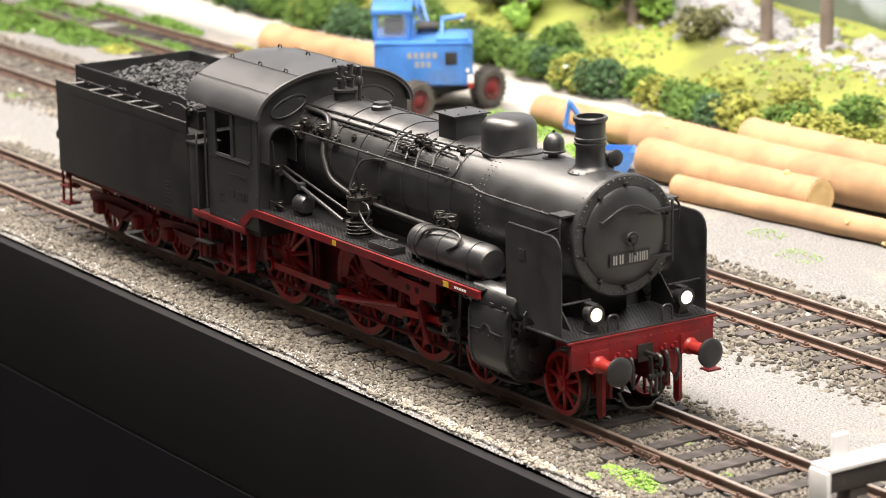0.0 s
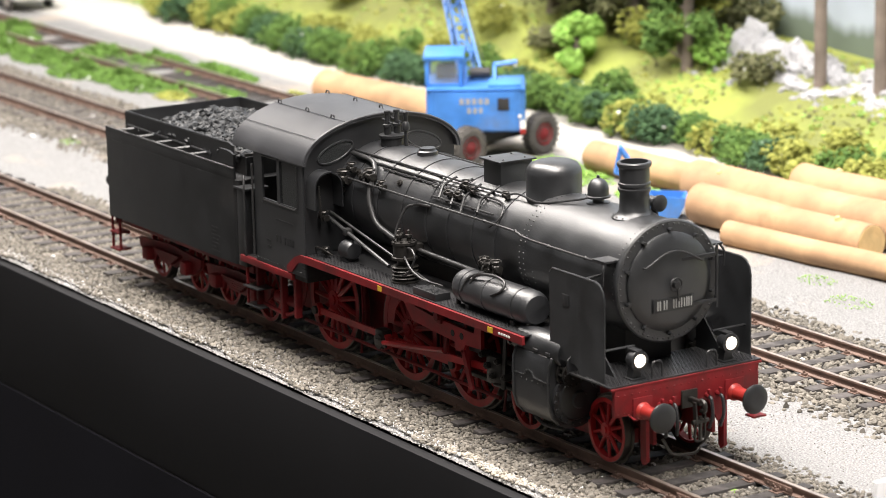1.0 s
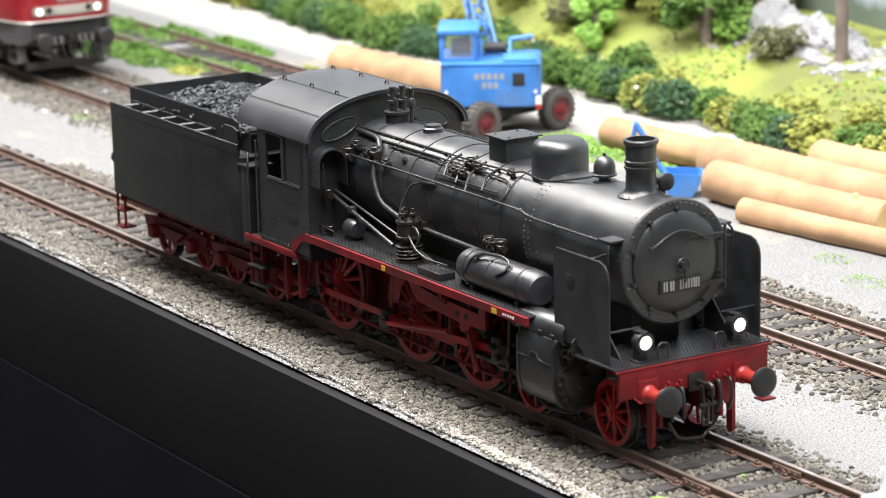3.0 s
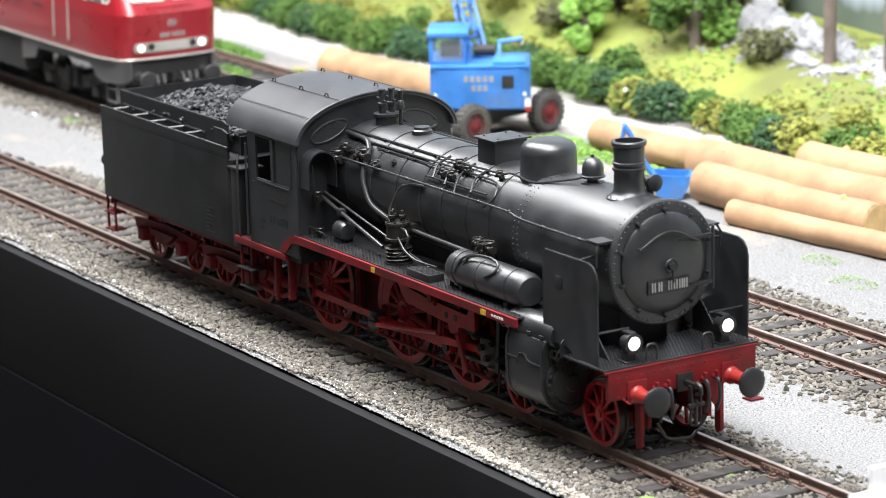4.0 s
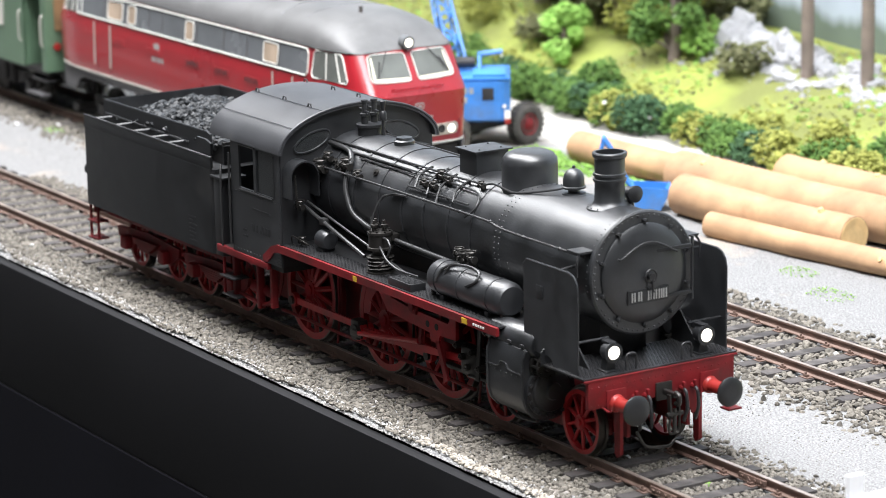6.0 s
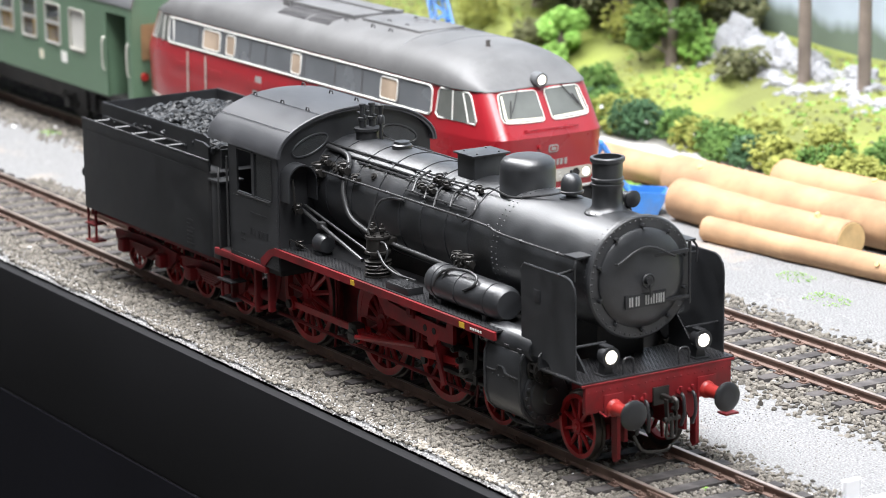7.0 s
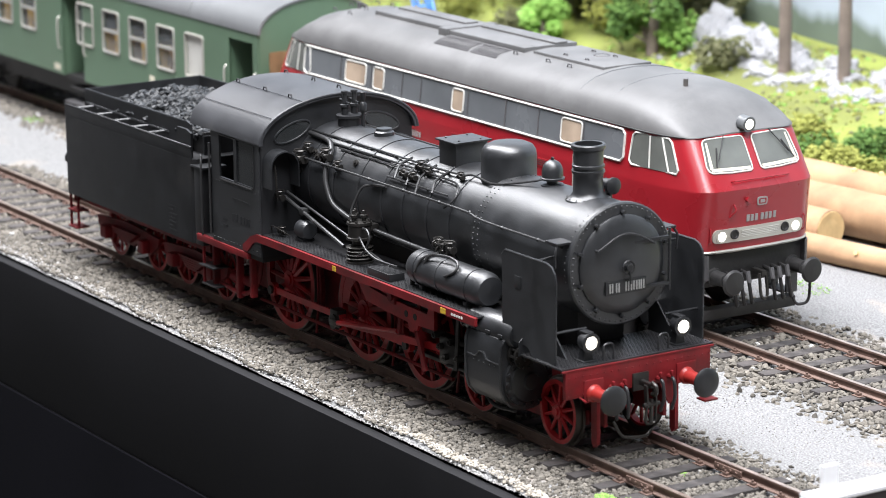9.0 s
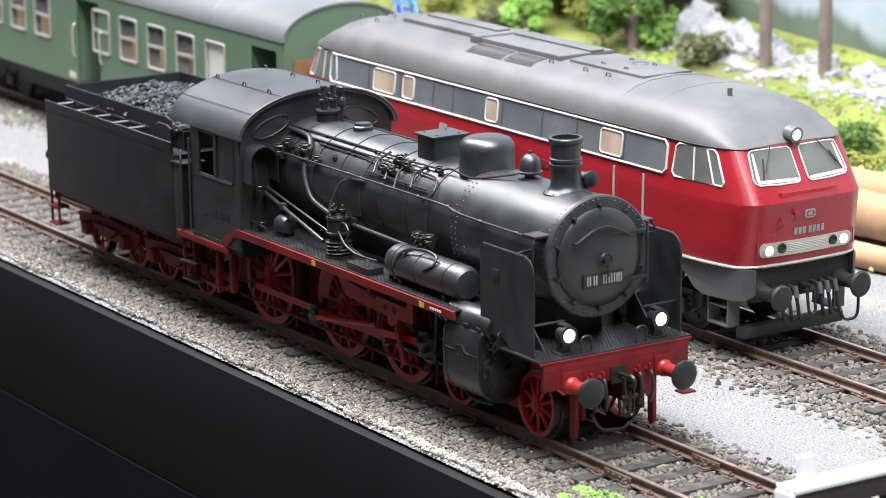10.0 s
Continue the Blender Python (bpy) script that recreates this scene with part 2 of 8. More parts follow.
def ground_mat():
    """Pale gravel, sandy and pinkish patches, light road, green slope: mixed by noise and by place."""
    m = bpy.data.materials.new("gravel_sand_and_turf")
    m.use_nodes = True
    N, L = m.node_tree.nodes, m.node_tree.links
    p = N["Principled BSDF"]
    tc = N.new("ShaderNodeTexCoord")
    sep = N.new("ShaderNodeSeparateXYZ")
    L.new(tc.outputs["Object"], sep.inputs[0])

    def noise_fac(scale, lo, hi, detail=8):
        n = N.new("ShaderNodeTexNoise")
        n.inputs["Scale"].default_value, n.inputs["Detail"].default_value = scale, detail
        n.inputs["Roughness"].default_value = 0.65
        L.new(tc.outputs["Object"], n.inputs["Vector"])
        r = N.new("ShaderNodeMapRange")
        r.inputs[1].default_value, r.inputs[2].default_value = lo, hi
        L.new(n.outputs["Fac"], r.inputs[0])
        return r.outputs[0], n.outputs["Fac"]

    def mix(f, a, b):
        x = N.new("ShaderNodeMixRGB")
        L.new(f, x.inputs[0])
        for i, c in ((1, a), (2, b)):
            if isinstance(c, tuple):
                x.inputs[i].default_value = (*c, 1)
            else:
                L.new(c, x.inputs[i])
        return x.outputs[0]

    def band(sock, lo, hi):
        r = N.new("ShaderNodeMapRange")
        r.inputs[1].default_value, r.inputs[2].default_value = lo, hi
        L.new(sock, r.inputs[0])
        return r.outputs[0]

    def plus(a, fac, k):
        mth = N.new("ShaderNodeMath")
        mth.operation = "MULTIPLY_ADD"
        L.new(fac, mth.inputs[0])
        mth.inputs[1].default_value = k
        L.new(a, mth.inputs[2])
        return mth.outputs[0]

    fine, fr = noise_fac(900, 0.35, 0.65, 3)
    col = mix(fine, (0.105, 0.104, 0.104), (0.30, 0.298, 0.297))
    pink, pr = noise_fac(11, 0.55, 0.68)
    pf = N.new("ShaderNodeMath")
    pf.operation = "MULTIPLY"
    pf.inputs[1].default_value = 0.6
    L.new(pink, pf.inputs[0])
    col = mix(pf.outputs[0], col, mix(fine, (0.32, 0.24, 0.175), (0.50, 0.41, 0.32)))
    wob = noise_fac(7, 0, 1)[1]
    yy = plus(sep.outputs[1], wob, 0.05)
    # pale dusty road behind the third track
    road = band(yy, 12.9 * U + 0.025, 13.7 * U + 0.025)
    col = mix(road, col, mix(fine, (0.38, 0.36, 0.33), (0.56, 0.54, 0.50)))
    # turf on the bank
    turf = band(yy, 16.0 * U + 0.025, 16.6 * U + 0.025)
    tone, tr = noise_fac(9, 0.4, 0.62)
    col = mix(turf, col, mix(tone, (0.17, 0.185, 0.055), (0.29, 0.34, 0.07)))
    L.new(col, p.inputs["Base Color"])
    p.inputs["Roughness"].default_value = 0.92
    b = N.new("ShaderNodeBump")
    b.inputs["Strength"].default_value, b.inputs["Distance"].default_value = 0.6, 0.0012
    L.new(fr, b.inputs["Height"])
    L.new(b.outputs["Normal"], p.inputs["Normal"])
    return m


def backdrop_mat():
    """A painted backdrop: grey-green wooded hills under a blue-grey sky."""
    m = bpy.data.materials.new("painted_backdrop")
    m.use_nodes = True
    N, L = m.node_tree.nodes, m.node_tree.links
    p = N["Principled BSDF"]
    tc = N.new("ShaderNodeTexCoord")
    sep = N.new("ShaderNodeSeparateXYZ")
    L.new(tc.outputs["Object"], sep.inputs[0])
    n = N.new("ShaderNodeTexNoise")
    n.inputs["Scale"].default_value, n.inputs["Detail"].default_value = 6.5, 4
    mp = N.new("ShaderNodeMapping")
    mp.inputs["Scale"].default_value = (1.3, 0, 0.12)
    L.new(tc.outputs["Object"], mp.inputs[0])
    L.new(mp.outputs[0], n.inputs["Vector"])
    a = N.new("ShaderNodeMath")
    a.operation = "MULTIPLY_ADD"
    L.new(n.outputs["Fac"], a.inputs[0])
    a.inputs[1].default_value = -0.13
    L.new(sep.outputs[2], a.inputs[2])
    r = N.new("ShaderNodeValToRGB")
    r.color_ramp.elements[0].position, r.color_ramp.elements[1].position = 0.0, 0.012
    r.color_ramp.elements[0].color, r.color_ramp.elements[1].color = (0.115, 0.145, 0.115, 1), (0.36, 0.41, 0.47, 1)
    ad = N.new("ShaderNodeMath")
    ad.inputs[1].default_value = 0.012
    L.new(a.outputs[0], ad.inputs[0])
    L.new(ad.outputs[0], r.inputs["Fac"])
    n2 = N.new("ShaderNodeTexNoise")
    n2.inputs["Scale"].default_value = 14
    L.new(tc.outputs["Object"], n2.inputs["Vector"])
    x = N.new("ShaderNodeMixRGB")
    x.blend_type = "OVERLAY"
    x.inputs[0].default_value = 0.35
    L.new(r.outputs["Color"], x.inputs[1])
    L.new(n2.outputs["Fac"], x.inputs[2])
    L.new(x.outputs[0], p.inputs["Base Color"])
    p.inputs["Roughness"].default_value = 0.9
    return m


M["ground"], M["backdrop"] = ground_mat(), backdrop_mat()


# ---------- mesh builders (full-size metres) ----------
def bm_new():
    return bmesh.new()


def box(bm, x0, x1, y0, y1, z0, z1, bev=0.0):
    v = [bm.verts.new((x, y, z)) for x in (x0, x1) for y in (y0, y1) for z in (z0, z1)]
    f = [bm.faces.new([v[i] for i in q]) for q in ((0, 1, 3, 2), (4, 6, 7, 5), (0, 4, 5, 1), (2, 3, 7, 6), (0, 2, 6, 4), (1, 5, 7, 3))]
    if bev:
        es = list({e for q in f for e in q.edges})
        bmesh.ops.bevel(bm, geom=es, offset=bev, segments=2, affect="EDGES", profile=0.6)
    return bm


def ring(bm, c, ax, u, w, r, seg):
    return [bm.verts.new(c + (u * math.cos(2 * math.pi * i / seg) + w * math.sin(2 * math.pi * i / seg)) * r) for i in range(seg)]


def frame_of(d):
    d = d.normalized()
    h = Vector((0, 0, 1)) if abs(d.z) < 0.9 else Vector((1, 0, 0))
    u = d.cross(h).normalized()
    return d, u, d.cross(u).normalized()


def lathe(bm, origin, direction, prof, seg=24):
    """prof: (distance along the axis, radius); closed by caps where the radius is above zero."""
    o = Vector(origin)
    d, u, w = frame_of(Vector(direction))
    rs = [ring(bm, o + d * a, d, u, w, max(r, 1e-4), seg) for a, r in prof]
    for a, b in zip(rs, rs[1:]):
        for i in range(seg):
            j = (i + 1) % seg
            bm.faces.new((a[i], a[j], b[j], b[i]))
    bm.faces.new(rs[0][::-1])
    bm.faces.new(rs[-1])
    return bm


def rod(bm, a, b, r, seg=10, r2=None):
    a, b = Vector(a), Vector(b)
    return lathe(bm, a, b - a, [(0, r), ((b - a).length, r if r2 is None else r2)], seg)


def pipe(bm, pts, r, seg=8):
    P = [Vector(p) for p in pts]
    prev, u = None, None
    for i, p in enumerate(P):
        d = (P[min(i + 1, len(P) - 1)] - P[max(i - 1, 0)]).normalized()
        if u is None:
            _, u, w = frame_of(d)
        u = (u - d * u.dot(d)).normalized()
        w = d.cross(u)
        cur = ring(bm, p, d, u, w, r, seg)
        if prev:
            for k in range(seg):
                j = (k + 1) % seg
                bm.faces.new((prev[k], prev[j], cur[j], cur[k]))
        else:
            bm.faces.new(cur[::-1])
        prev = cur
    bm.faces.new(prev)
    return bm


def bend(pts, n=4):
    """A polyline with its corners rounded."""
    P = [Vector(p) for p in pts]
    out = [P[0]]
    for a, b, c in zip(P, P[1:], P[2:]):
        s, e = b.lerp(a, 0.35), b.lerp(c, 0.35)
        for i in range(n + 1):
            t = i / n
            out.append((s * (1 - t) + b * t) * (1 - t) + (b * (1 - t) + e * t) * t)
    return out + [P[-1]]


def prism(bm, poly, axis, a, b):
    """A flat outline pushed from a to b along axis; the outline's two numbers are the other axes in order."""
    def put(q, h):
        return {"x": (h, q[0], q[1]), "y": (q[0], h, q[1]), "z": (q[0], q[1], h)}[axis]
    lo, hi = [bm.verts.new(put(q, a)) for q in poly], [bm.verts.new(put(q, b)) for q in poly]
    n = len(poly)
    bm.faces.new(lo)
    bm.faces.new(hi[::-1])
    for i in range(n):
        j = (i + 1) % n
        bm.faces.new((lo[i], hi[i], hi[j], lo[j]))
    return bm


def ball(bm, c, r, sub=1, sq=(1, 1, 1)):
    m = Matrix.Translation(c) @ Matrix.Diagonal((*sq, 1))
    bmesh.ops.create_icosphere(bm, subdivisions=sub, radius=r, matrix=m)
    return bm


def rounded(x0, x1, z0, z1, r, n=4):
    pts = []
    for cx, cz, a0 in ((x1 - r, z1 - r, 0), (x0 + r, z1 - r, 90), (x0 + r, z0 + r, 180), (x1 - r, z0 + r, 270)):
        for i in range(n + 1):
            a = radians(a0 + 90 * i / n)
            pts.append((cx + r * math.cos(a), cz + r * math.sin(a)))
    return pts


def mesh_of(name, bm, material, angle=38):
    bmesh.ops.recalc_face_normals(bm, faces=bm.faces[:])
    for v in bm.verts:
        v.co *= U
    me = bpy.data.meshes.new(name)
    bm.to_mesh(me)
    bm.free()
    for q in me.polygons:
        q.use_smooth = True
    me.set_sharp_from_angle(angle=radians(angle))
    me.materials.append(material)
    return me


def part(name, bm, material, parent, label="", angle=38):
    ob = new(name, mesh_of(name, bm, material, angle))
    ob.parent = parent
    if label:
        tagged(ob, label)
    return ob


def share(name, me, parent, m):
    ob = new(name, me)
    ob.parent, ob.matrix_basis = parent, m
    return ob


def at_u(x, y, z, rx=0, ry=0, rz=0):
    return pose(x * U, y * U, z * U, rx, ry, rz)


def thing(name, label, category, m=None, group="", kind=""):
    ob = new(name)
    ob.empty_display_size = 0.01
    if m is not None:
        ob.matrix_basis = m
    return tagged(ob, label, category, group, kind)


def solo(name, bm, material, label, category, m=None, group="", kind="", angle=38):
    ob = new(name, mesh_of(name, bm, material, angle))
    if m is not None:
        ob.matrix_basis = m
    return tagged(ob, label, category, group, kind)


# ---------- hall, board and ground ----------
def build_hall():
    for name, b in (("floor", (-130, 130, -130, 130, -33, -32)), ("ceiling", (-130, 130, -130, 130, 100, 101)),
                    ("wall_north", (-130, 130, 130, 132, -32, 100)), ("wall_south", (-130, 130, -132, -130, -32, 100)),
                    ("wall_west", (-132, -130, -130, 130, -32, 100)), ("wall_east", (130, 132, -130, 130, -32, 100))):
        solo(name, box(bm_new(), *b), M["hallf"] if name == "floor" else M["hall"], "plain painted exhibition hall " + name.split("_")[0], name.split("_")[0], kind="structure")


def yard(x, y):
    """From the yard's own grid, which leans a little to the tracks, to the layout's."""
    return (-0.4963 + 0.96777 * x + 0.06612 * y + -0.001710 * x * y, 0.3384 + -0.00911 * x + 0.93047 * y + 0.000840 * x * y)


def bank(x, y):
    """Height of the ground: flat yard, then a turf bank that rises to a terrace."""
    w = noise.noise(Vector((x * 0.12, y * 0.12, 3.0)))
    h = -0.25 + 0.03 * noise.noise(Vector((x * 0.9, y * 0.9, 0)))
    s = min(max((y - 16.3 - 0.5 * w) / 4.0, 0), 1)
    h += (1.15 + 0.035 * max(-x - 17, 0)) * s * s * (3 - 2 * s) + 0.10 * s * noise.noise(Vector((x * 0.5, y * 0.5, 7)))
    if y < -1.75:
        h -= 0.15 * (-1.75 - y)
    return h


def build_ground():
    me = bpy.data.meshes.new("ground")
    xs = np.arange(-95, 12.01, 0.4)
    ys = np.concatenate([np.arange(-2.2, 15, 0.45), np.arange(15, 23.4, 0.3)])
    vs = [(x * U, y * U, bank(x, y) * U) for y in ys for x in xs]
    n = len(xs)
    fs = [(j * n + i, j * n + i + 1, (j + 1) * n + i + 1, (j + 1) * n + i) for j in range(len(ys) - 1) for i in range(n - 1)]
    me.from_pydata(vs, [], fs)
    for q in me.polygons:
        q.use_smooth = True
    me.materials.append(M["ground"])
    tagged(new("ground", me), "pale grey gravel yard with sandy patches and turf bank", "ground", kind="structure")
    # front board with a lower cloth-covered rail
    bm = box(bm_new(), -95, 12, -2.42, -2.2, -2.98, -0.36, 0.02)
    solo("fascia_board", bm, M["fascia"], "matt black painted board along the layout's front edge", "fascia", kind="structure", m=None)
    bm = box(bm_new(), -95, 12, -2.46, -2.40, -30, -2.985, 0.03)
    solo("fascia_skirt", bm, M["fascia2"], "black cloth skirt below the layout's front board", "skirt", kind="structure")
    bm = box(bm_new(), -95, 12, -2.1, 22.8, -3.2, -1.0)
    solo("baseboard", bm, M["fascia2"], "dark wooden baseboard under the model landscape", "baseboard", kind="structure")
    bm = box(bm_new(), -100, 16, 22.8, 23.1, -1, 40)
    solo("backdrop", bm, M["backdrop"], "painted backdrop of hazy wooded hills and grey sky", "backdrop", kind="structure")


# ---------- tracks ----------
TRACK2 = 5.95
PITCH = 0.66


def rail_profile(y):
    return [(y - 0.065, -0.165), (y + 0.065, -0.165), (y + 0.065, -0.145), (y + 0.018, -0.12), (y + 0.018, -0.045), (y + 0.038, -0.035),
            (y + 0.038, -0.006), (y - 0.038, -0.006), (y - 0.038, -0.035), (y - 0.018, -0.045), (y - 0.018, -0.12), (y - 0.065, -0.145)]


def sleeper_mesh():
    bm = box(bm_new(), -0.13, 0.13, -1.3, 1.3, -0.33, -0.172, 0.015)
    return mesh_of("sleeper", bm, M["sleeper"])


def fastening_mesh():
    bm = box(bm_new(), -0.10, 0.10, -0.17, 0.17, -0.171, -0.155, 0.006)
    for s in (-1, 1):
        box(bm, -0.05, 0.05, s * 0.105 - 0.035, s * 0.105 + 0.035, -0.155, -0.11, 0.01)
        rod(bm, (0, s * 0.115, -0.12), (0, s * 0.115, -0.075), 0.022, 6)
    return mesh_of("rail_fastening", bm, M["rail"])


def build_track(name, label, yc, x0, x1, sm, fm, rng, skip=0.0):
    tr = thing(name, label, "railway track", at_u(0, yc, 0), group="tracks", kind="structure")
    for s in (-1, 1):
        r = part("rail", prism(bm_new(), rail_profile(s * 0.755), "x", x0, x1), M["rail"], tr, "rusty brown rail")
        part("rail_head", box(bm_new(), x0, x1, s * 0.755 - 0.036, s * 0.755 + 0.036, -0.0055, 0.0), M["railtop"], r, "worn shiny running surface")
        # fishplate joint
        if x1 > 0:
            xj = 0.62 + 0.1 * s
            bm = bm_new()
            for o in (-1, 1):
                box(bm, xj - 0.33, xj + 0.33, s * 0.755 + o * 0.045 - 0.016, s * 0.755 + o * 0.045 + 0.016, -0.13, -0.045, 0.008)
                for k in (-0.22, -0.08, 0.08, 0.22):
                    rod(bm, (xj + k, s * 0.755 + o * 0.06, -0.088), (xj + k, s * 0.755 + o * 0.085, -0.088), 0.022, 6)
            part("fishplate", bm, M["rail"], r, "rusty bolted rail joint")
    x = x0 + 0.2
    while x < x1 - 0.1:
        if rng.random() > skip:
            so = share("sleeper", sm, tr, at_u(x + rng.uniform(-0.03, 0.03), rng.uniform(-0.03, 0.03), 0, 0, 0, rng.uniform(-1, 1)))
            for s in (-1, 1):
                share("rail_fastening", fm, so, at_u(0, s * 0.755, 0))
        x += PITCH
    return tr


def stones_object(name, spots, label, material, rng, parent=None, squash=(0.6, 0.9)):
    """Many small angular stones or crumbs in one mesh. spots: rows of x, y, z, radius."""
    base, tri = ico20()
    spots = np.asarray(spots, float)
    n = len(spots)
    nv = len(base)
    jig = rng.normal(1, 0.2, (n, nv, 1)).clip(0.6, 1.45)
    v = base[None] * jig
    v[:, :, 2] *= rng.uniform(*squash, (n, 1))
    v[:, :, 0] *= rng.uniform(0.8, 1.35, (n, 1))
    a, b = rng.uniform(0, 6.28, n), rng.normal(0, 0.45, n)
    ca, sa, cb, sb = np.cos(a), np.sin(a), np.cos(b), np.sin(b)
    R = np.stack([np.stack([ca * cb, -sa, ca * sb], -1), np.stack([sa * cb, ca, sa * sb], -1), np.stack([-sb, np.zeros(n), cb], -1)], 1)
    v = np.einsum("nij,nkj->nki", R, v) * spots[:, None, 3:4] + spots[:, None, :3]
    faces = (tri[None] + (np.arange(n) * nv)[:, None, None]).reshape(-1, 3)
    me = bpy.data.meshes.new(name)
    me.from_pydata((v.reshape(-1, 3) * U).tolist(), [], faces.tolist())
    me.materials.append(material)
    ob = new(name, me)
    ob.parent = parent
    return tagged(ob, label, kind="stuff")


def ico20():
    """Vertices and triangles of a plain icosahedron."""
    g = (1 + 5 ** 0.5) / 2
    v = np.array([(-1, g, 0), (1, g, 0), (-1, -g, 0), (1, -g, 0), (0, -1, g), (0, 1, g), (0, -1, -g), (0, 1, -g), (g, 0, -1), (g, 0, 1), (-g, 0, -1), (-g, 0, 1)])
    t = [(a, b, c) for a in range(12) for b in range(a + 1, 12) for c in range(b + 1, 12)
         if all(abs(np.linalg.norm(v[p] - v[q]) - 2) < 0.01 for p, q in ((a, b), (b, c), (a, c)))]
    t = [(a, b, c) if np.dot(np.cross(v[b] - v[a], v[c] - v[a]), v[a]) > 0 else (a, c, b) for a, b, c in t]
    return v / np.linalg.norm(v[0]), np.array(t)


def scatter(rng, x0, x1, y0, y1, pitch, r0, r1, zf, keep=None):
    xs, ys = np.arange(x0, x1, pitch), np.arange(y0, y1, pitch)
    gx, gy = np.meshgrid(xs, ys)
    gx = gx.ravel() + rng.uniform(-0.5, 0.5, gx.size) * pitch
    gy = gy.ravel() + rng.uniform(-0.5, 0.5, gy.size) * pitch
    r = rng.uniform(r0, r1, gx.size)
    rows = []
    for x, y, q in zip(gx, gy, r):
        if keep is None or keep(x, y):
            rows.append((x, y, zf(x, y) + q * rng.uniform(-0.1, 0.55), q))
    return rows


def clear_of_rails(yc, x0):
    """Stones keep off the rails and off the sleepers' tops."""
    def ok(x, y):
        d = abs(abs(y - yc) - 0.755)
        k = (x - x0 - 0.2) / PITCH
        on = abs(k - round(k)) * PITCH < 0.155 and abs(y - yc) < 1.32
        return d > 0.095 and not on
    return ok


def bed(yc):
    def z(x, y):
        d = abs(y - yc)
        return -0.222 if d < 1.35 else -0.235 - 0.03 * (d - 1.35)
    return z


def build_ballast():
    rng = np.random.default_rng(5)
    e = rng.random
    # front bed, with its bright strip to the board's edge
    ok1 = clear_of_rails(0, -45)
    rows = scatter(rng, -27, 6, -2.2, 1.9, 0.064, 0.025, 0.052, bed(0), lambda x, y: ok1(x, y) and (y < 1.5 or e() < (1.95 - y) * 1.6) and y > -2.16 + 0.06 * math.sin(x * 3))
    ok2 = clear_of_rails(TRACK2, -92)
    far = scatter(rng, -46, 6, TRACK2 - 2.3, TRACK2 + 2.0, 0.088, 0.036, 0.068, bed(TRACK2), lambda x, y: ok2(x, y) and (abs(y - TRACK2) < 1.5 or e() < (2.35 - abs(y - TRACK2)) * 0.9))
    edge = scatter(rng, -30, 6, -2.24, -1.86, 0.036, 0.008, 0.020, lambda x, y: -0.235 if y > -2.15 else -0.29, lambda x, y: e() < min(1, (-1.84 - y) * 3) * (0.65 + 0.35 * math.sin(x * 2.3 + math.sin(x * 0.9))))
    loose = scatter(rng, -24, 6, 1.7, 4.0, 0.13, 0.005, 0.013, lambda x, y: -0.25)
    near = [r for r in rows if -4.4 < r[0] < 2.0 and r[1] < -1.5][:300]
    ids = {id(r) for r in near}
    bal = stones_object("ballast", [r for r in rows if id(r) not in ids] + far + loose, "tan and grey crushed stone ballast between sleepers", M["stone"], rng)
    tagged(bal, category="ballast")
    tagged(stones_object("ballast_edge", edge, "fine pale stone grit along the board's edge", M["grit"], rng), category="grit")
    v, t = ico20()
    kinds = []
    for k in range(6):
        me = bpy.data.meshes.new("stone")
        q = v * rng.normal(1, 0.2, (12, 1)).clip(0.6, 1.4) * np.array([1.15, 0.9, 0.7])
        me.from_pydata((q * U).tolist(), [], t.tolist())
        me.materials.append(M["stone1"])
        kinds.append(me)
    for i, r in enumerate(near):
        m = at_u(r[0], r[1], r[2], 0, 0, rng.uniform(0, 360)) @ Matrix.Scale(r[3], 4)
        share("stone", kinds[i % 6], bal, m)


build_hall()
build_ground()


# ---------- steam locomotive ----------
BZ = 2.74            # boiler axis above the rail
DRIVERS = (-5.32, -7.32, -9.88)
LEADING = (-1.55, -3.72)


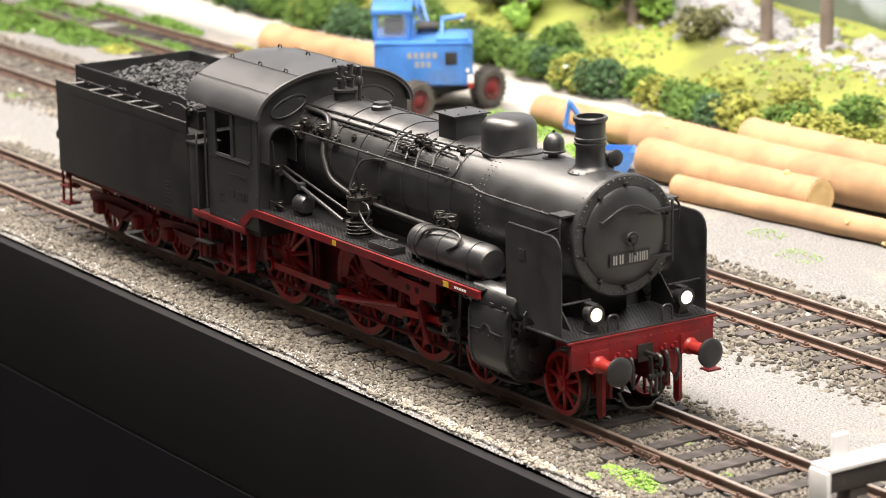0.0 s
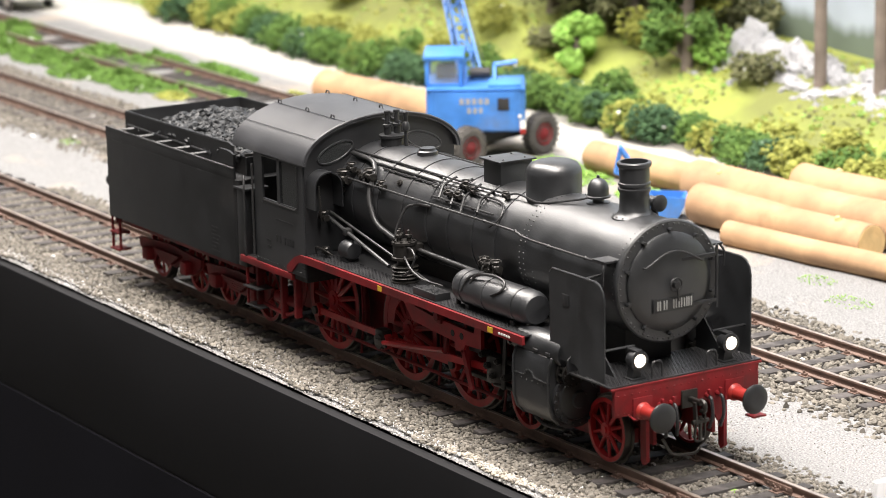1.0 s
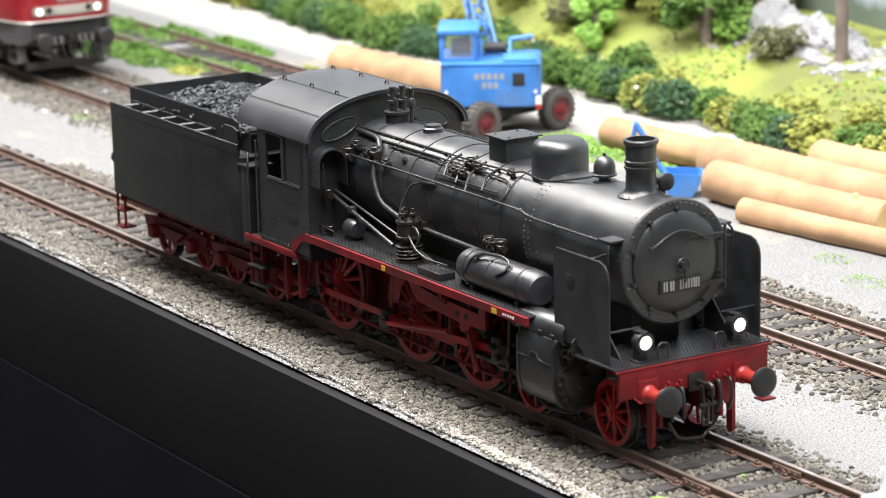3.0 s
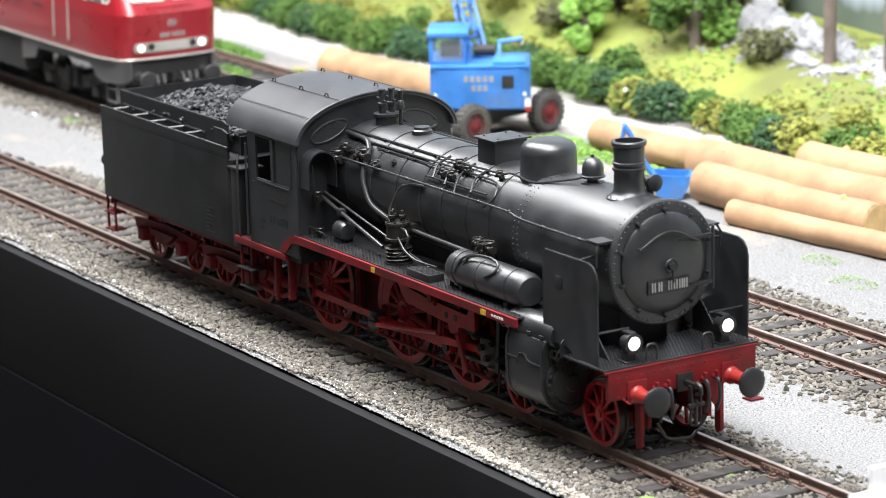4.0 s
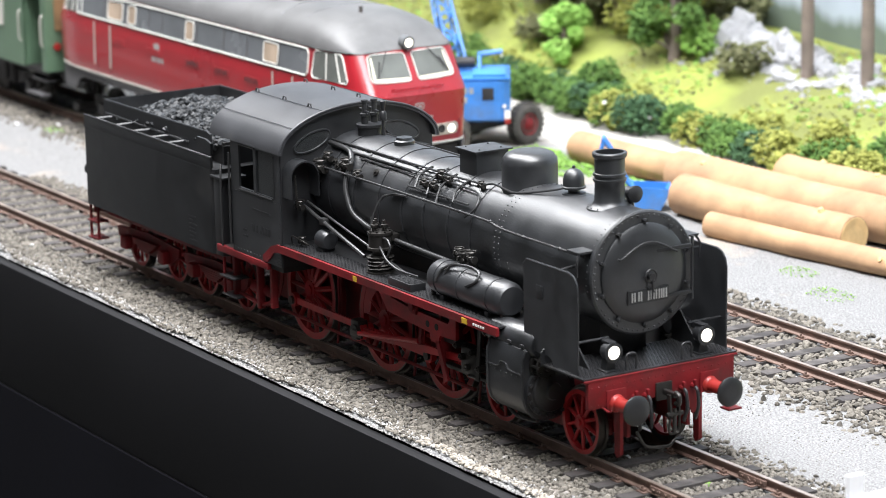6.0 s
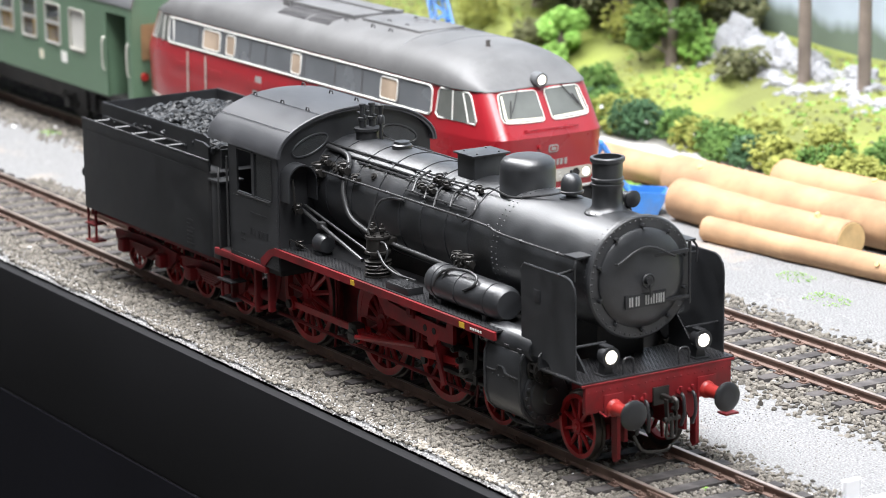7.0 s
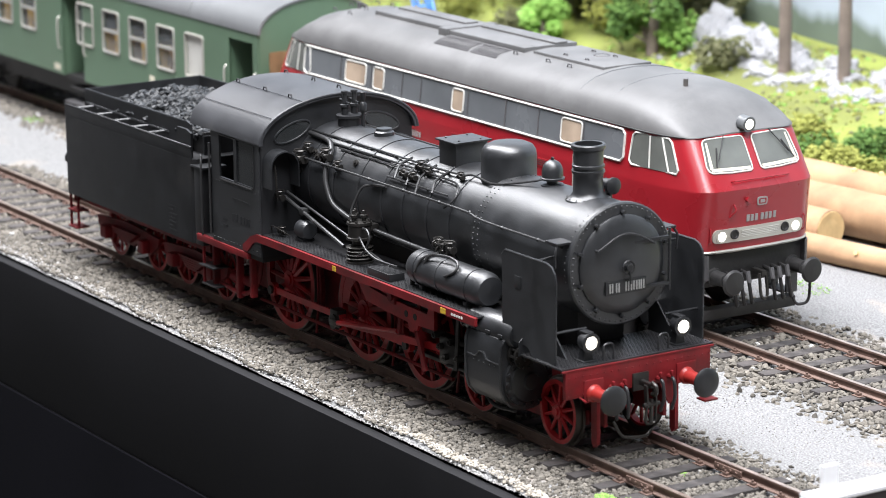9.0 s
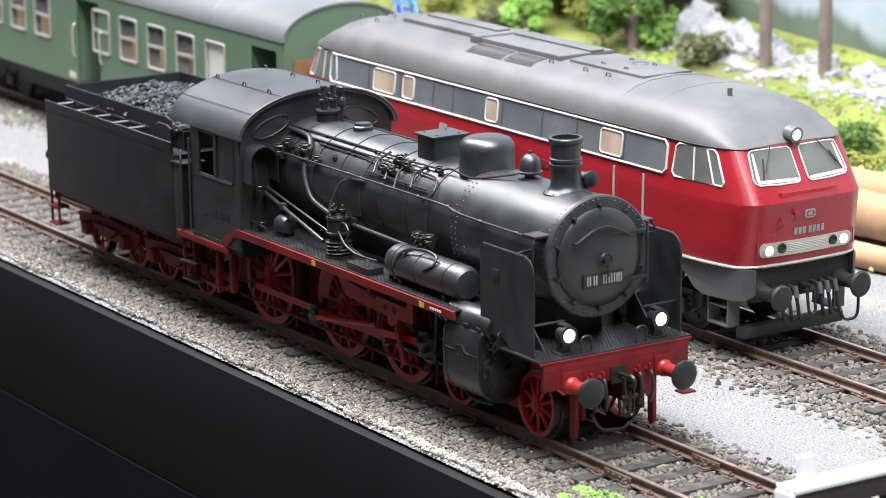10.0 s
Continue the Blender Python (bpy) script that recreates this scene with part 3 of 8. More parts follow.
def wheel(bm_spokes, bm_tyre, x, z, r, y0, y1, spokes, hub, weight=None):
    """A spoked wheel that stands between y0 (outside) and y1; spokes, rim and hub in one mesh, the tyre in another."""
    ym = (y0 + y1) / 2
    seg = 40
    # tyre: a closed ring with its flange inside
    sg = 1 if y0 < 0 else -1
    face = y0 if y0 < 0 else y1
    prt = [(0, r * 0.925), (0, r), (0.09, r + 0.01), (0.09, r + 0.05), (0.13, r + 0.05), (0.13, r * 0.925)]
    rt = [ring(bm_tyre, Vector((x, face + sg * a, z)), None, Vector((1, 0, 0)), Vector((0, 0, 1)), q, seg) for a, q in prt]
    for a, b in zip(rt, rt[1:] + rt[:1]):
        for i in range(seg):
            j = (i + 1) % seg
            bm_tyre.faces.new((a[i], a[j], b[j], b[i]))
    # rim as a ring
    d = Vector((0, 1, 0))
    pr = [(-0.004, r * 0.975), (-0.004, r * 0.85), (y1 - y0 - 0.01, r * 0.85), (y1 - y0 - 0.01, r * 0.94)]
    rs = [ring(bm_spokes, Vector((x, y0 + a, z)), d, Vector((1, 0, 0)), Vector((0, 0, 1)), q, seg) for a, q in pr]
    for a, b in zip(rs, rs[1:] + rs[:1]):
        for i in range(seg):
            j = (i + 1) % seg
            bm_spokes.faces.new((a[i], a[j], b[j], b[i]))
    rod(bm_spokes, (x, y0 - 0.03, z), (x, y1 + 0.02, z), hub, 16)
    rod(bm_spokes, (x, y0 - 0.06, z), (x, y0 - 0.02, z), hub * 0.55, 12)
    for k in range(spokes):
        a = 2 * math.pi * (k + 0.5) / spokes
        rod(bm_spokes, (x + hub * 0.7 * math.cos(a), ym - 0.02, z + hub * 0.7 * math.sin(a)),
            (x + r * 0.88 * math.cos(a), ym, z + r * 0.88 * math.sin(a)), 0.05 * r / 0.875 + 0.008, 6, 0.035 * r / 0.875 + 0.006)
    if weight is not None:
        pts = [(x + r * 0.9 * math.cos(weight + t), z + r * 0.9 * math.sin(weight + t)) for t in np.linspace(-0.62, 0.62, 9)]
        pts += [(x + r * 0.6 * math.cos(weight + t), z + r * 0.6 * math.sin(weight + t)) for t in (0.5, 0, -0.5)]
        prism(bm_spokes, pts, "y", ym - 0.05, ym + 0.04)


def wheel_parts(parent, x, r, spokes, hub, weight=None, sides=(-1, 1), turn=0.0):
    for s in sides:
        a, b = bm_new(), bm_new()
        if s < 0:
            wheel(a, b, x, r, r, -0.80, -0.70, spokes, hub, weight)
        else:
            wheel(a, b, x, r, r, 0.66, 0.78, spokes, hub, weight)
        w = part("wheel", a, M["red_lit"], parent, "red spoked wheel")
        part("tyre", b, M["tyre"], w, "bare steel tyre")
    part("axle", rod(bm_new(), (x, -0.7, r), (x, 0.7, r), 0.09, 10), M["under"], parent)


def rivet_ring(bm, x, r, n, size, a0=0.0, a1=2 * math.pi, cz=BZ, nx=1.0):
    for i in range(n):
        a = a0 + (a1 - a0) * i / n
        c = Vector((x, r * math.cos(a), cz + r * math.sin(a)))
        bmesh.ops.create_icosphere(bm, subdivisions=1, radius=size, matrix=Matrix.Translation(c))


def on_boiler(x, deg, out=0.0, r=0.84):
    """A point on the boiler's near side; deg from the horizontal."""
    a = radians(deg)
    return (x, -(r + out) * math.cos(a), BZ + (r + out) * math.sin(a))


def valve(bm, p, s=1.0):
    """A small valve: body, bonnet, handwheel."""
    x, y, z = p
    rod(bm, (x - 0.09 * s, y, z), (x + 0.09 * s, y, z), 0.035 * s, 8)
    rod(bm, (x, y, z - 0.06 * s), (x, y, z + 0.1 * s), 0.03 * s, 8)
    ball(bm, (x, y, z), 0.055 * s)
    for q in (-1, 1):
        rod(bm, (x + q * 0.09 * s, y, z), (x + q * 0.115 * s, y, z), 0.055 * s, 8)
    seg = 10
    pts = [(x + 0.075 * s * math.cos(2 * math.pi * i / seg), y + 0.075 * s * math.sin(2 * math.pi * i / seg), z + 0.1 * s) for i in range(seg + 1)]
    pipe(bm, pts, 0.014 * s, 5)


def build_engine():
    E = thing("steam_locomotive", "black model steam locomotive with red wheels and frame on the track", "locomotive", Matrix.Diagonal((1.0, 1.06, 1.04, 1)))

    # boiler, smokebox and their fittings
    bm = lathe(bm_new(), (-9.75, 0, BZ), (1, 0, 0), [(0, 0.86), (2.9, 0.86), (3.0, 0.84), (5.95, 0.84)], 64)
    boiler = part("boiler", bm, M["black"], E, "satin black riveted boiler barrel")
    for x in (-9.1, -8.25, -7.45, -6.72, -6.05, -5.3, -4.62):
        bands = lathe(bm_new(), (x, 0, BZ), (1, 0, 0), [(0, 0.842 + 0.02 * (x < -6.8)), (0.004, 0.853 + 0.02 * (x < -6.8)), (0.05, 0.853 + 0.02 * (x < -6.8)), (0.054, 0.842)], 64)
        part("boiler_band", bands, M["black"], boiler)
    bm = lathe(bm_new(), (-3.85, 0, BZ), (1, 0, 0), [(0, 0.83), (0.0, 0.885), (2.66, 0.885), (2.68, 0.925), (2.75, 0.925), (2.77, 0.90), (2.77, 0.76)], 72)
    smoke = part("smokebox", bm, M["black"], E, "black smokebox with a ring of rivets")
    rv = bm_new()
    rivet_ring(rv, -1.08, 0.86, 56, 0.016)
    rivet_ring(rv, -3.78, 0.888, 64, 0.013)
    rivet_ring(rv, -3.66, 0.888, 64, 0.013)
    rivet_ring(rv, -1.24, 0.888, 56, 0.013)
    for k in range(14):
        for q in (0, 1):
            p = on_boiler(-3.55 + 0.0 * k, -35 + 6.0 * k, 0.046, 0.84)
            if q and k < 5:
                ball(rv, (p[0] + 0.12, p[1], p[2]), 0.013)
    part("rivets", rv, M["black"], smoke)
    # door
    bm = lathe(bm_new(), (-1.085, 0, BZ), (1, 0, 0), [(0, 0.745), (0.03, 0.745), (0.05, 0.72), (0.085, 0.60), (0.115, 0.4), (0.13, 0.2), (0.135, 0.02)], 56)
    door = part("smokebox_door", bm, M["black"], E, "domed black smokebox door with clamps")
    bm = bm_new()
    for k in range(10):
        a = radians(18 + 36 * k)
        c, s = math.cos(a), math.sin(a)
        rod(bm, (-1.06, 0.70 * c, BZ + 0.70 * s), (-1.06, 0.80 * c, BZ + 0.80 * s), 0.022, 6)
        rod(bm, (-1.08, 0.79 * c, BZ + 0.79 * s), (-0.99, 0.79 * c, BZ + 0.79 * s), 0.028, 6)
    part("clamps", bm, M["black2"], door)
    bm = bm_new()
    for z in (3.06, 2.36):      # hinge straps
        box(bm, -1.02, -0.965, 0.16, 0.82, z - 0.025, z + 0.025, 0.008)
    rod(bm, (-0.98, 0.80, 2.25), (-0.98, 0.80, 3.2), 0.024, 8)
    part("hinge", bm, M["black2"], door)
    pts = [(-0.93, -0.50 + 1.0 * t, 3.02 + 0.2 * math.sin(math.pi * t) ** 1.2) for t in np.linspace(0, 1, 12)]
    bm = pipe(bm_new(), [(-1.0, -0.50, 3.02), *pts, (-1.0, 0.5, 3.02)], 0.017, 6)
    part("hand_rail", bm, M["pipe"], door)
    bm = rod(bm_new(), (-0.97, 0, BZ - 0.02), (-0.84, 0, BZ - 0.02), 0.05, 10)
    pipe(bm, [(-0.88, 0.1 * math.cos(a), BZ - 0.02 + 0.1 * math.sin(a)) for a in np.linspace(0, 6.283, 17)], 0.015, 6)
    rod(bm, (-0.86, 0, BZ), (-0.86, 0.03, BZ - 0.26), 0.017, 6)
    part("door_lock", bm, M["black2"], door, "central locking handle")
    bm = box(bm_new(), -0.972, -0.945, -0.36, 0.36, BZ - 0.42, BZ - 0.21, 0.006)
    plate = part("number_plate", bm, M["black2"], door, "black plate with pale figures shown as plain bars")
    bm = bm_new()
    for y in (-0.265, -0.15, 0.02, 0.115, 0.21, 0.29):
        for q in (-0.022, 0.022):
            box(bm, -0.946, -0.938, y + q - 0.011, y + q + 0.011, BZ - 0.385, BZ - 0.245)
    part("plate_bars", bm, M["greymark"], plate)
    # chimney
    bm = lathe(bm_new(), (-1.95, 0, 3.52), (0, 0, 1), [(0, 0.36), (0.06, 0.345), (0.10, 0.27), (0.16, 0.232), (0.42, 0.222), (0.46, 0.25), (0.49, 0.25), (0.50, 0.226), (0.53, 0.226),
                                                    (0.535, 0.245), (0.57, 0.245), (0.58, 0.225), (0.79, 0.228), (0.82, 0.258), (0.87, 0.262), (0.885, 0.25), (0.885, 0.21), (0.4, 0.19), (0.4, 0.01)], 40)
    chim = part("chimney", bm, M["black"], E, "black chimney with two beaded bands")
    bm = bm_new()
    for k in range(16):
        a = 2 * math.pi * k / 16
        ball(bm, (-1.95 + 0.32 * math.cos(a), 0.32 * math.sin(a), 3.59 + 0.0), 0.018)
    part("base_bolts", bm, M["black2"], chim)
    # steam dome and square sand box
    bm = lathe(bm_new(), (-4.15, 0, 3.30), (0, 0, 1), [(0, 0.47), (0.12, 0.46), (0.17, 0.435), (0.58, 0.435), (0.67, 0.42), (0.74, 0.37), (0.78, 0.28), (0.80, 0.12), (0.802, 0.01)], 48)
    part("steam_dome", bm, M["black"], E, "smooth black rounded steam dome")
    bm = box(bm_new(), -5.76, -5.24, -0.29, 0.30, 3.3, 3.90, 0.02)
    sand = part("sand_box", bm, M["black"], E, "square black sand box on the boiler")
    bm = box(bm_new(), -5.81, -5.19, -0.34, 0.35, 3.90, 3.93, 0.01)
    for q in ((-5.7, -0.2), (-5.3, -0.2), (-5.7, 0.2), (-5.3, 0.2)):
        ball(bm, (q[0], q[1], 3.935), 0.02)
    part("lid", bm, M["black"], sand)
    bm = lathe(bm_new(), (-2.92, 0, 3.58), (0, 0, 1), [(0, 0.19), (0.05, 0.18), (0.06, 0.09), (0.11, 0.085), (0.12, 0.185), (0.15, 0.19), (0.16, 0.165), (0.26, 0.163), (0.33, 0.145), (0.385, 0.105), (0.415, 0.05), (0.42, 0.025), (0.46, 0.022), (0.465, 0.005)], 24)
    part("bell", bm, M["black"], E, "black warning bell on the boiler top")
    bm = lathe(bm_new(), (-8.0, 0.0, 3.55), (0, 0, 1), [(0, 0.17), (0.1, 0.17), (0.12, 0.14), (0.16, 0.13), (0.17, 0.01)], 20)
    part("wash_out_cap", bm, M["black"], E)
    # turbo generator on the far side of the chimney
    bm = rod(bm_new(), (-2.05, 0.36, 3.74), (-1.86, 0.36, 3.74), 0.085, 16)
    lathe(bm, (-1.86, 0.36, 3.74), (1, 0, 0), [(0, 0.085), (0.01, 0.125), (0.06, 0.13), (0.09, 0.08), (0.10, 0.01)], 16)
    rod(bm, (-1.95, 0.36, 3.5), (-1.95, 0.36, 3.72), 0.06, 10)
    part("generator", bm, M["black2"], E)
    # safety valves and whistle before the cab
    bm = lathe(bm_new(), (-9.15, 0.0, 3.55), (0, 0, 1), [(0, 0.2), (0.16, 0.2), (0.18, 0.23), (0.22, 0.23), (0.23, 0.12), (0.24, 0.01)], 20)
    for y in (-0.09, 0.09):
        lathe(bm, (-9.15, y, 3.76), (0, 0, 1), [(0, 0.06), (0.14, 0.06), (0.15, 0.08), (0.19, 0.08), (0.2, 0.045), (0.38, 0.04), (0.385, 0.06), (0.42, 0.06), (0.43, 0.01)], 12)
        rod(bm, (-9.32, y, 4.02), (-9.0, y, 3.98), 0.018, 6)
    lathe(bm, (-8.9, 0.12, 3.55), (0, 0, 1), [(0, 0.035), (0.3, 0.03), (0.31, 0.06), (0.42, 0.06), (0.46, 0.03), (0.62, 0.05), (0.64, 0.02)], 10)
    part("safety_valve", bm, M["black2"], E)

    # pipes and rails on the near and far side of the boiler
    for s in (1, -1):
        def sy(p):
            return (p[0], p[1] * s, p[2])
        rail = [sy(on_boiler(x, 24, 0.11)) for x in (-9.6, -7.5, -5.4, -3.9)] + [sy(on_boiler(-3.6, 20, 0.13)), sy(on_boiler(-1.25, 20, 0.14))]
        part("hand_rail", pipe(bm_new(), bend(rail, 2), 0.02, 8), M["pipe"], E, "thin steel handrail along the boiler")
        bm = bm_new()
        for x in (-9.2, -8.1, -7.0, -5.9, -4.8, -3.9, -2.9, -1.9):
            deg = 24 if x < -3.7 else 20
            rod(bm, sy(on_boiler(x, deg, 0.0)), sy(on_boiler(x, deg, 0.12)), 0.018, 6)
            ball(bm, sy(on_boiler(x, deg, 0.11 if x < -3.7 else 0.135)), 0.033)
        part("rail_stanchions", bm, M["black2"], E)
    bm = bm_new()
    # thick injector pipe that curves down the barrel
    pts = [on_boiler(-9.5, 52, 0.08), on_boiler(-8.75, 50, 0.09), on_boiler(-8.5, 40, 0.09), on_boiler(-8.42, 12, 0.09), on_boiler(-8.2, -14, 0.10), on_boiler(-7.6, -24, 0.12), on_boiler(-7.0, -26, 0.14)]
    part("injector_pipe", pipe(bm_new(), bend(pts, 4), 0.045, 10), M["pipe"], E, "thick worn steel pipe curving down the boiler")
    pts = [on_boiler(-6.95, -26, 0.14), on_boiler(-4.75, -28, 0.16), (-4.45, -0.98, 2.32)]
    part("steam_pipe", pipe(bm_new(), bend(pts, 3), 0.04, 10), M["pipe"], E)
    pts = [on_boiler(-6.9, -32, 0.13), on_boiler(-4.7, -34, 0.15)]
    part("feed_pipe", pipe(bm_new(), pts, 0.03, 8), M["pipe"], E)
    for deg, x0, x1, r in ((58, -9.6, -4.75, 0.017), (50, -9.3, -4.9, 0.017), (46, -8.4, -6.0, 0.014), (33, -6.6, -4.75, 0.017)):
        bm = bm_new()
        pts = [on_boiler(x0, deg, 0.05), on_boiler(x1, deg, 0.05)]
        if deg == 58:
            pts += [on_boiler(-4.5, 62, 0.10), (-3.9, -0.46, 3.50), (-3.3, -0.30, 3.62), (-2.95, -0.22, 3.70), (-2.9, -0.1, 3.75)]
        if deg == 50:
            pts += [on_boiler(-4.6, 46, 0.06), on_boiler(-4.5, 30, 0.06), on_boiler(-4.7, 20, 0.06)]
        pipe(bm, bend(pts, 3), r, 6)
        for x in np.arange(x0 + 0.4, x1, 0.8):
            rod(bm, on_boiler(x, deg, -0.01), on_boiler(x, deg, 0.06), 0.024, 6)
        part("lubricator_pipe", bm, M["pipe"], E)
        pts = [(p[0], -p[1], p[2]) for p in pts[:2]]
        part("lubricator_pipe", pipe(bm_new(), pts, r, 6), M["pipe"], E)
    for x, d0, d1 in ((-6.35, 62, 33), (-5.95, 66, 30), (-5.6, 62, 24), (-5.15, 58, 30)):
        pts = [on_boiler(x, d0, 0.06), on_boiler(x - 0.12, (d0 + d1) / 2, 0.07), on_boiler(x - 0.02, d1, 0.06)]
        part("sand_pipe", pipe(bm_new(), bend(pts, 3), 0.022, 6), M["pipe"], E)
    # valves
    for p, s in ((on_boiler(-8.55, 32, 0.1), 1.2), (on_boiler(-8.1, 26, 0.08), 0.9), (on_boiler(-9.3, 22, 0.1), 1.4), (on_boiler(-9.2, 34, 0.09), 1.0), (on_boiler(-5.85, 52, 0.08), 1.0),
                 (on_boiler(-5.62, 50, 0.06), 0.8), (on_boiler(-5.9, 40, 0.06), 0.8), (on_boiler(-6.2, 40, 0.05), 0.8), (on_boiler(-4.75, 56, 0.06), 0.7), ((-4.42, -1.0, 2.42), 1.5), ((-4.25, -1.02, 2.50), 1.1), ((-4.62, -1.0, 2.5), 1.0)):
        bm = bm_new()
        valve(bm, p, s)
        part("valve", bm, M["steel"], E, "small dark steel valve")
    for x, d in ((-9.35, 10), (-9.05, 34), (-8.9, 30), (-8.7, 28), (-7.7, 36)):
        p, q = on_boiler(x, d, -0.02), on_boiler(x, d, 0.05)
        bm = rod(bm_new(), p, q, 0.06, 10)
        rod(bm, q, on_boiler(x, d, 0.08), 0.035, 6)
        part("wash_out_plug", bm, M["steel"], E)

    # frame, running boards, valances
    bm = box(bm_new(), -11.6, -0.68, -0.56, -0.50, 0.42, 1.36, 0.01)
    part("side_frame", bm, M["red"], E, "red main frame plate")
    bm = box(bm_new(), -11.6, -0.68, 0.50, 0.56, 0.42, 1.36, 0.01)
    part("side_frame", bm, M["red"], E, "red main frame plate")
    part("ash_pan", box(bm_new(), -11.3, -8.4, -0.48, 0.48, 0.45, 2.0, 0.03), M["under"], E)
    part("boiler_support", box(bm_new(), -8.0, -1.6, -0.42, 0.42, 0.75, 2.1, 0.03), M["under"], E)
    for s in (-1, 1):
        def yb(a, b):
            return (a, b) if s < 0 else (-b, -a)
        bm = box(bm_new(), -9.85, -2.75, *yb(-1.45, -0.56), 1.775, 1.80)
        board = part("running_board", bm, M["tread"], E, "dark chequered running board")
        if s < 0:
            bm = bm_new()
            for i in range(118):
                for j in range(6):
                    x, y = -9.8 + i * 0.0595, -1.40 + j * 0.06 + (i % 2) * 0.03
                    box(bm, x - 0.018, x + 0.018, y - 0.010, y + 0.010, 1.80, 1.806)
            part("tread_pattern", bm, M["tread"], board)
        poly = [(-10.25, 1.42), (-10.1, 1.42), (-9.86, 1.62), (-9.7, 1.66), (-2.75, 1.66), (-2.75, 1.785), (-9.75, 1.785), (-9.95, 1.72), (-10.25, 1.52)]
        part("valance", prism(bm_new(), poly, "y", *yb(-1.503, -1.451)), M["red"], E, "dark red footplate edge")
        part("cab_sill", box(bm_new(), -12.0, -10.1, *yb(-1.503, -1.42), 1.28, 1.398, 0.01), M["red"], E, "dark red sill under the cab")
        for x in (-8.6, -6.2, -4.5):
            part("board_bracket", prism(bm_new(), [(-0.56 * -s, 1.3), (-0.56 * -s, 1.77), (-1.4 * -s, 1.77), (-1.4 * -s, 1.7)], "x", x - 0.02, x + 0.02), M["red"], E)
    # yellow data marks on the valance
    for x, w in ((-3.66, 0.075), (-7.05, 0.06)):
        part("data_mark", box(bm_new(), x - w, x + w, -1.509, -1.502, 1.675, 1.76), M["yellow"], E, "small yellow mark on the red edge")
    bm = bm_new()
    for i in range(5):
        box(bm, -3.42 + i * 0.07, -3.37 + i * 0.07, -1.508, -1.502, 1.70, 1.735)
    part("data_bars", bm, M["white"], E, "row of tiny white bars")

    # wheels
    for x, a in zip(DRIVERS, (2.0, 2.6, 2.0)):
        wheel_parts(E, x, 0.875, 15, 0.17, a)
    for x in LEADING:
        wheel_parts(E, x, 0.5, 10, 0.11)
    # leading bogie
    part("bogie_frame", prism(bm_new(), [(-4.3, 0.62), (-3.4, 0.62), (-2.6, 0.42), (-1.9, 0.62), (-1.0, 0.62), (-1.0, 0.40), (-2.3, 0.25), (-3.0, 0.25), (-4.3, 0.40)], "y", -0.66, -0.60), M["red"], E)

    # cylinders
    for s in (-1, 1):
        oval = [(0.5, 0.60), (0.86, 0.47), (1.10, 0.46), (1.28, 0.53), (1.40, 0.66), (1.455, 0.84), (1.46, 1.20), (1.45, 1.44), (1.40, 1.56), (1.30, 1.60), (0.5, 1.60)]
        bm = prism(bm_new(), [(s * y, z) for y, z in oval], "x", -3.08, -2.07)
        cyl = part("cylinder", bm, M["black"], E, "black cylinder block in a smooth sheet casing")
        bm = bm_new()
        for x in (-3.075, -2.105):
            pipe(bm, [(x, s * (y + 0.004), z) for y, z in oval[1:-1]], 0.022, 6)
        pipe(bm, bend([(-3.08, s * 1.464, 1.20), (-2.76, s * 1.466, 1.20), (-2.70, s * 1.468, 1.30), (-2.56, s * 1.468, 1.30), (-2.50, s * 1.466, 1.20), (-2.08, s * 1.464, 1.20)], 3), 0.011, 5)
        part("casing_edge", bm, M["black"], cyl)
        for xx, d in ((-2.07, 1), (-3.08, -1)):
            bm = lathe(bm_new(), (xx, s * 1.02, 0.92), (d, 0, 0), [(0, 0.41), (0.06, 0.41), (0.065, 0.33), (0.10, 0.31), (0.13, 0.14), (0.17, 0.12), (0.175, 0.01)], 36)
            for k in range(18):
                a = 2 * math.pi * k / 18
                c, n = s * 1.02 + 0.375 * math.cos(a), 0.92 + 0.375 * math.sin(a)
                rod(bm, (xx + d * 0.05, c, n), (xx + d * 0.10, c, n), 0.030, 6)
            part("cylinder_cover", bm, M["black2"], cyl, "round bolted cylinder cover")
        bm = lathe(bm_new(), (-3.22, s * 1.17, 1.64), (1, 0, 0), [(0, 0.10), (0.0, 0.20), (0.05, 0.21), (0.06, 0.225), (1.20, 0.225), (1.24, 0.20), (1.25, 0.02)], 28)
        part("valve_chest", bm, M["black"], cyl, "rounded black valve chest")
        for xx, zz, d in ((-2.06, 1.34, 1), (-3.22, 1.64, -1)):
            bm = lathe(bm_new(), (xx, s * 1.17, zz), (d, 0, 0), [(0, 0.20), (0.05, 0.20), (0.055, 0.13), (0.16, 0.12), (0.165, 0.19), (0.21, 0.19), (0.215, 0.07), (0.27, 0.06), (0.275, 0.01)], 22)
            for k in range(10):
                a = 2 * math.pi * k / 10
                c, n = s * 1.17 + 0.165 * math.cos(a), zz + 0.165 * math.sin(a)
                rod(bm, (xx + d * 0.04, c, n), (xx + d * 0.24, c, n), 0.021, 6)
            part("valve_cover", bm, M["steel"], cyl, "bolted steel valve cover")
        bm = bm_new()
        for x in (-2.95, -2.55, -2.2):
            box(bm, x - 0.06, x + 0.06, min(s * 1.36, s * 1.41), max(s * 1.36, s * 1.41), 1.585, 1.64, 0.01)
        for x in np.arange(-3.0, -2.1, 0.15):
            ball(bm, (x, s * 1.462, 1.14), 0.013)
        part("casing_clip", bm, M["black2"], cyl)
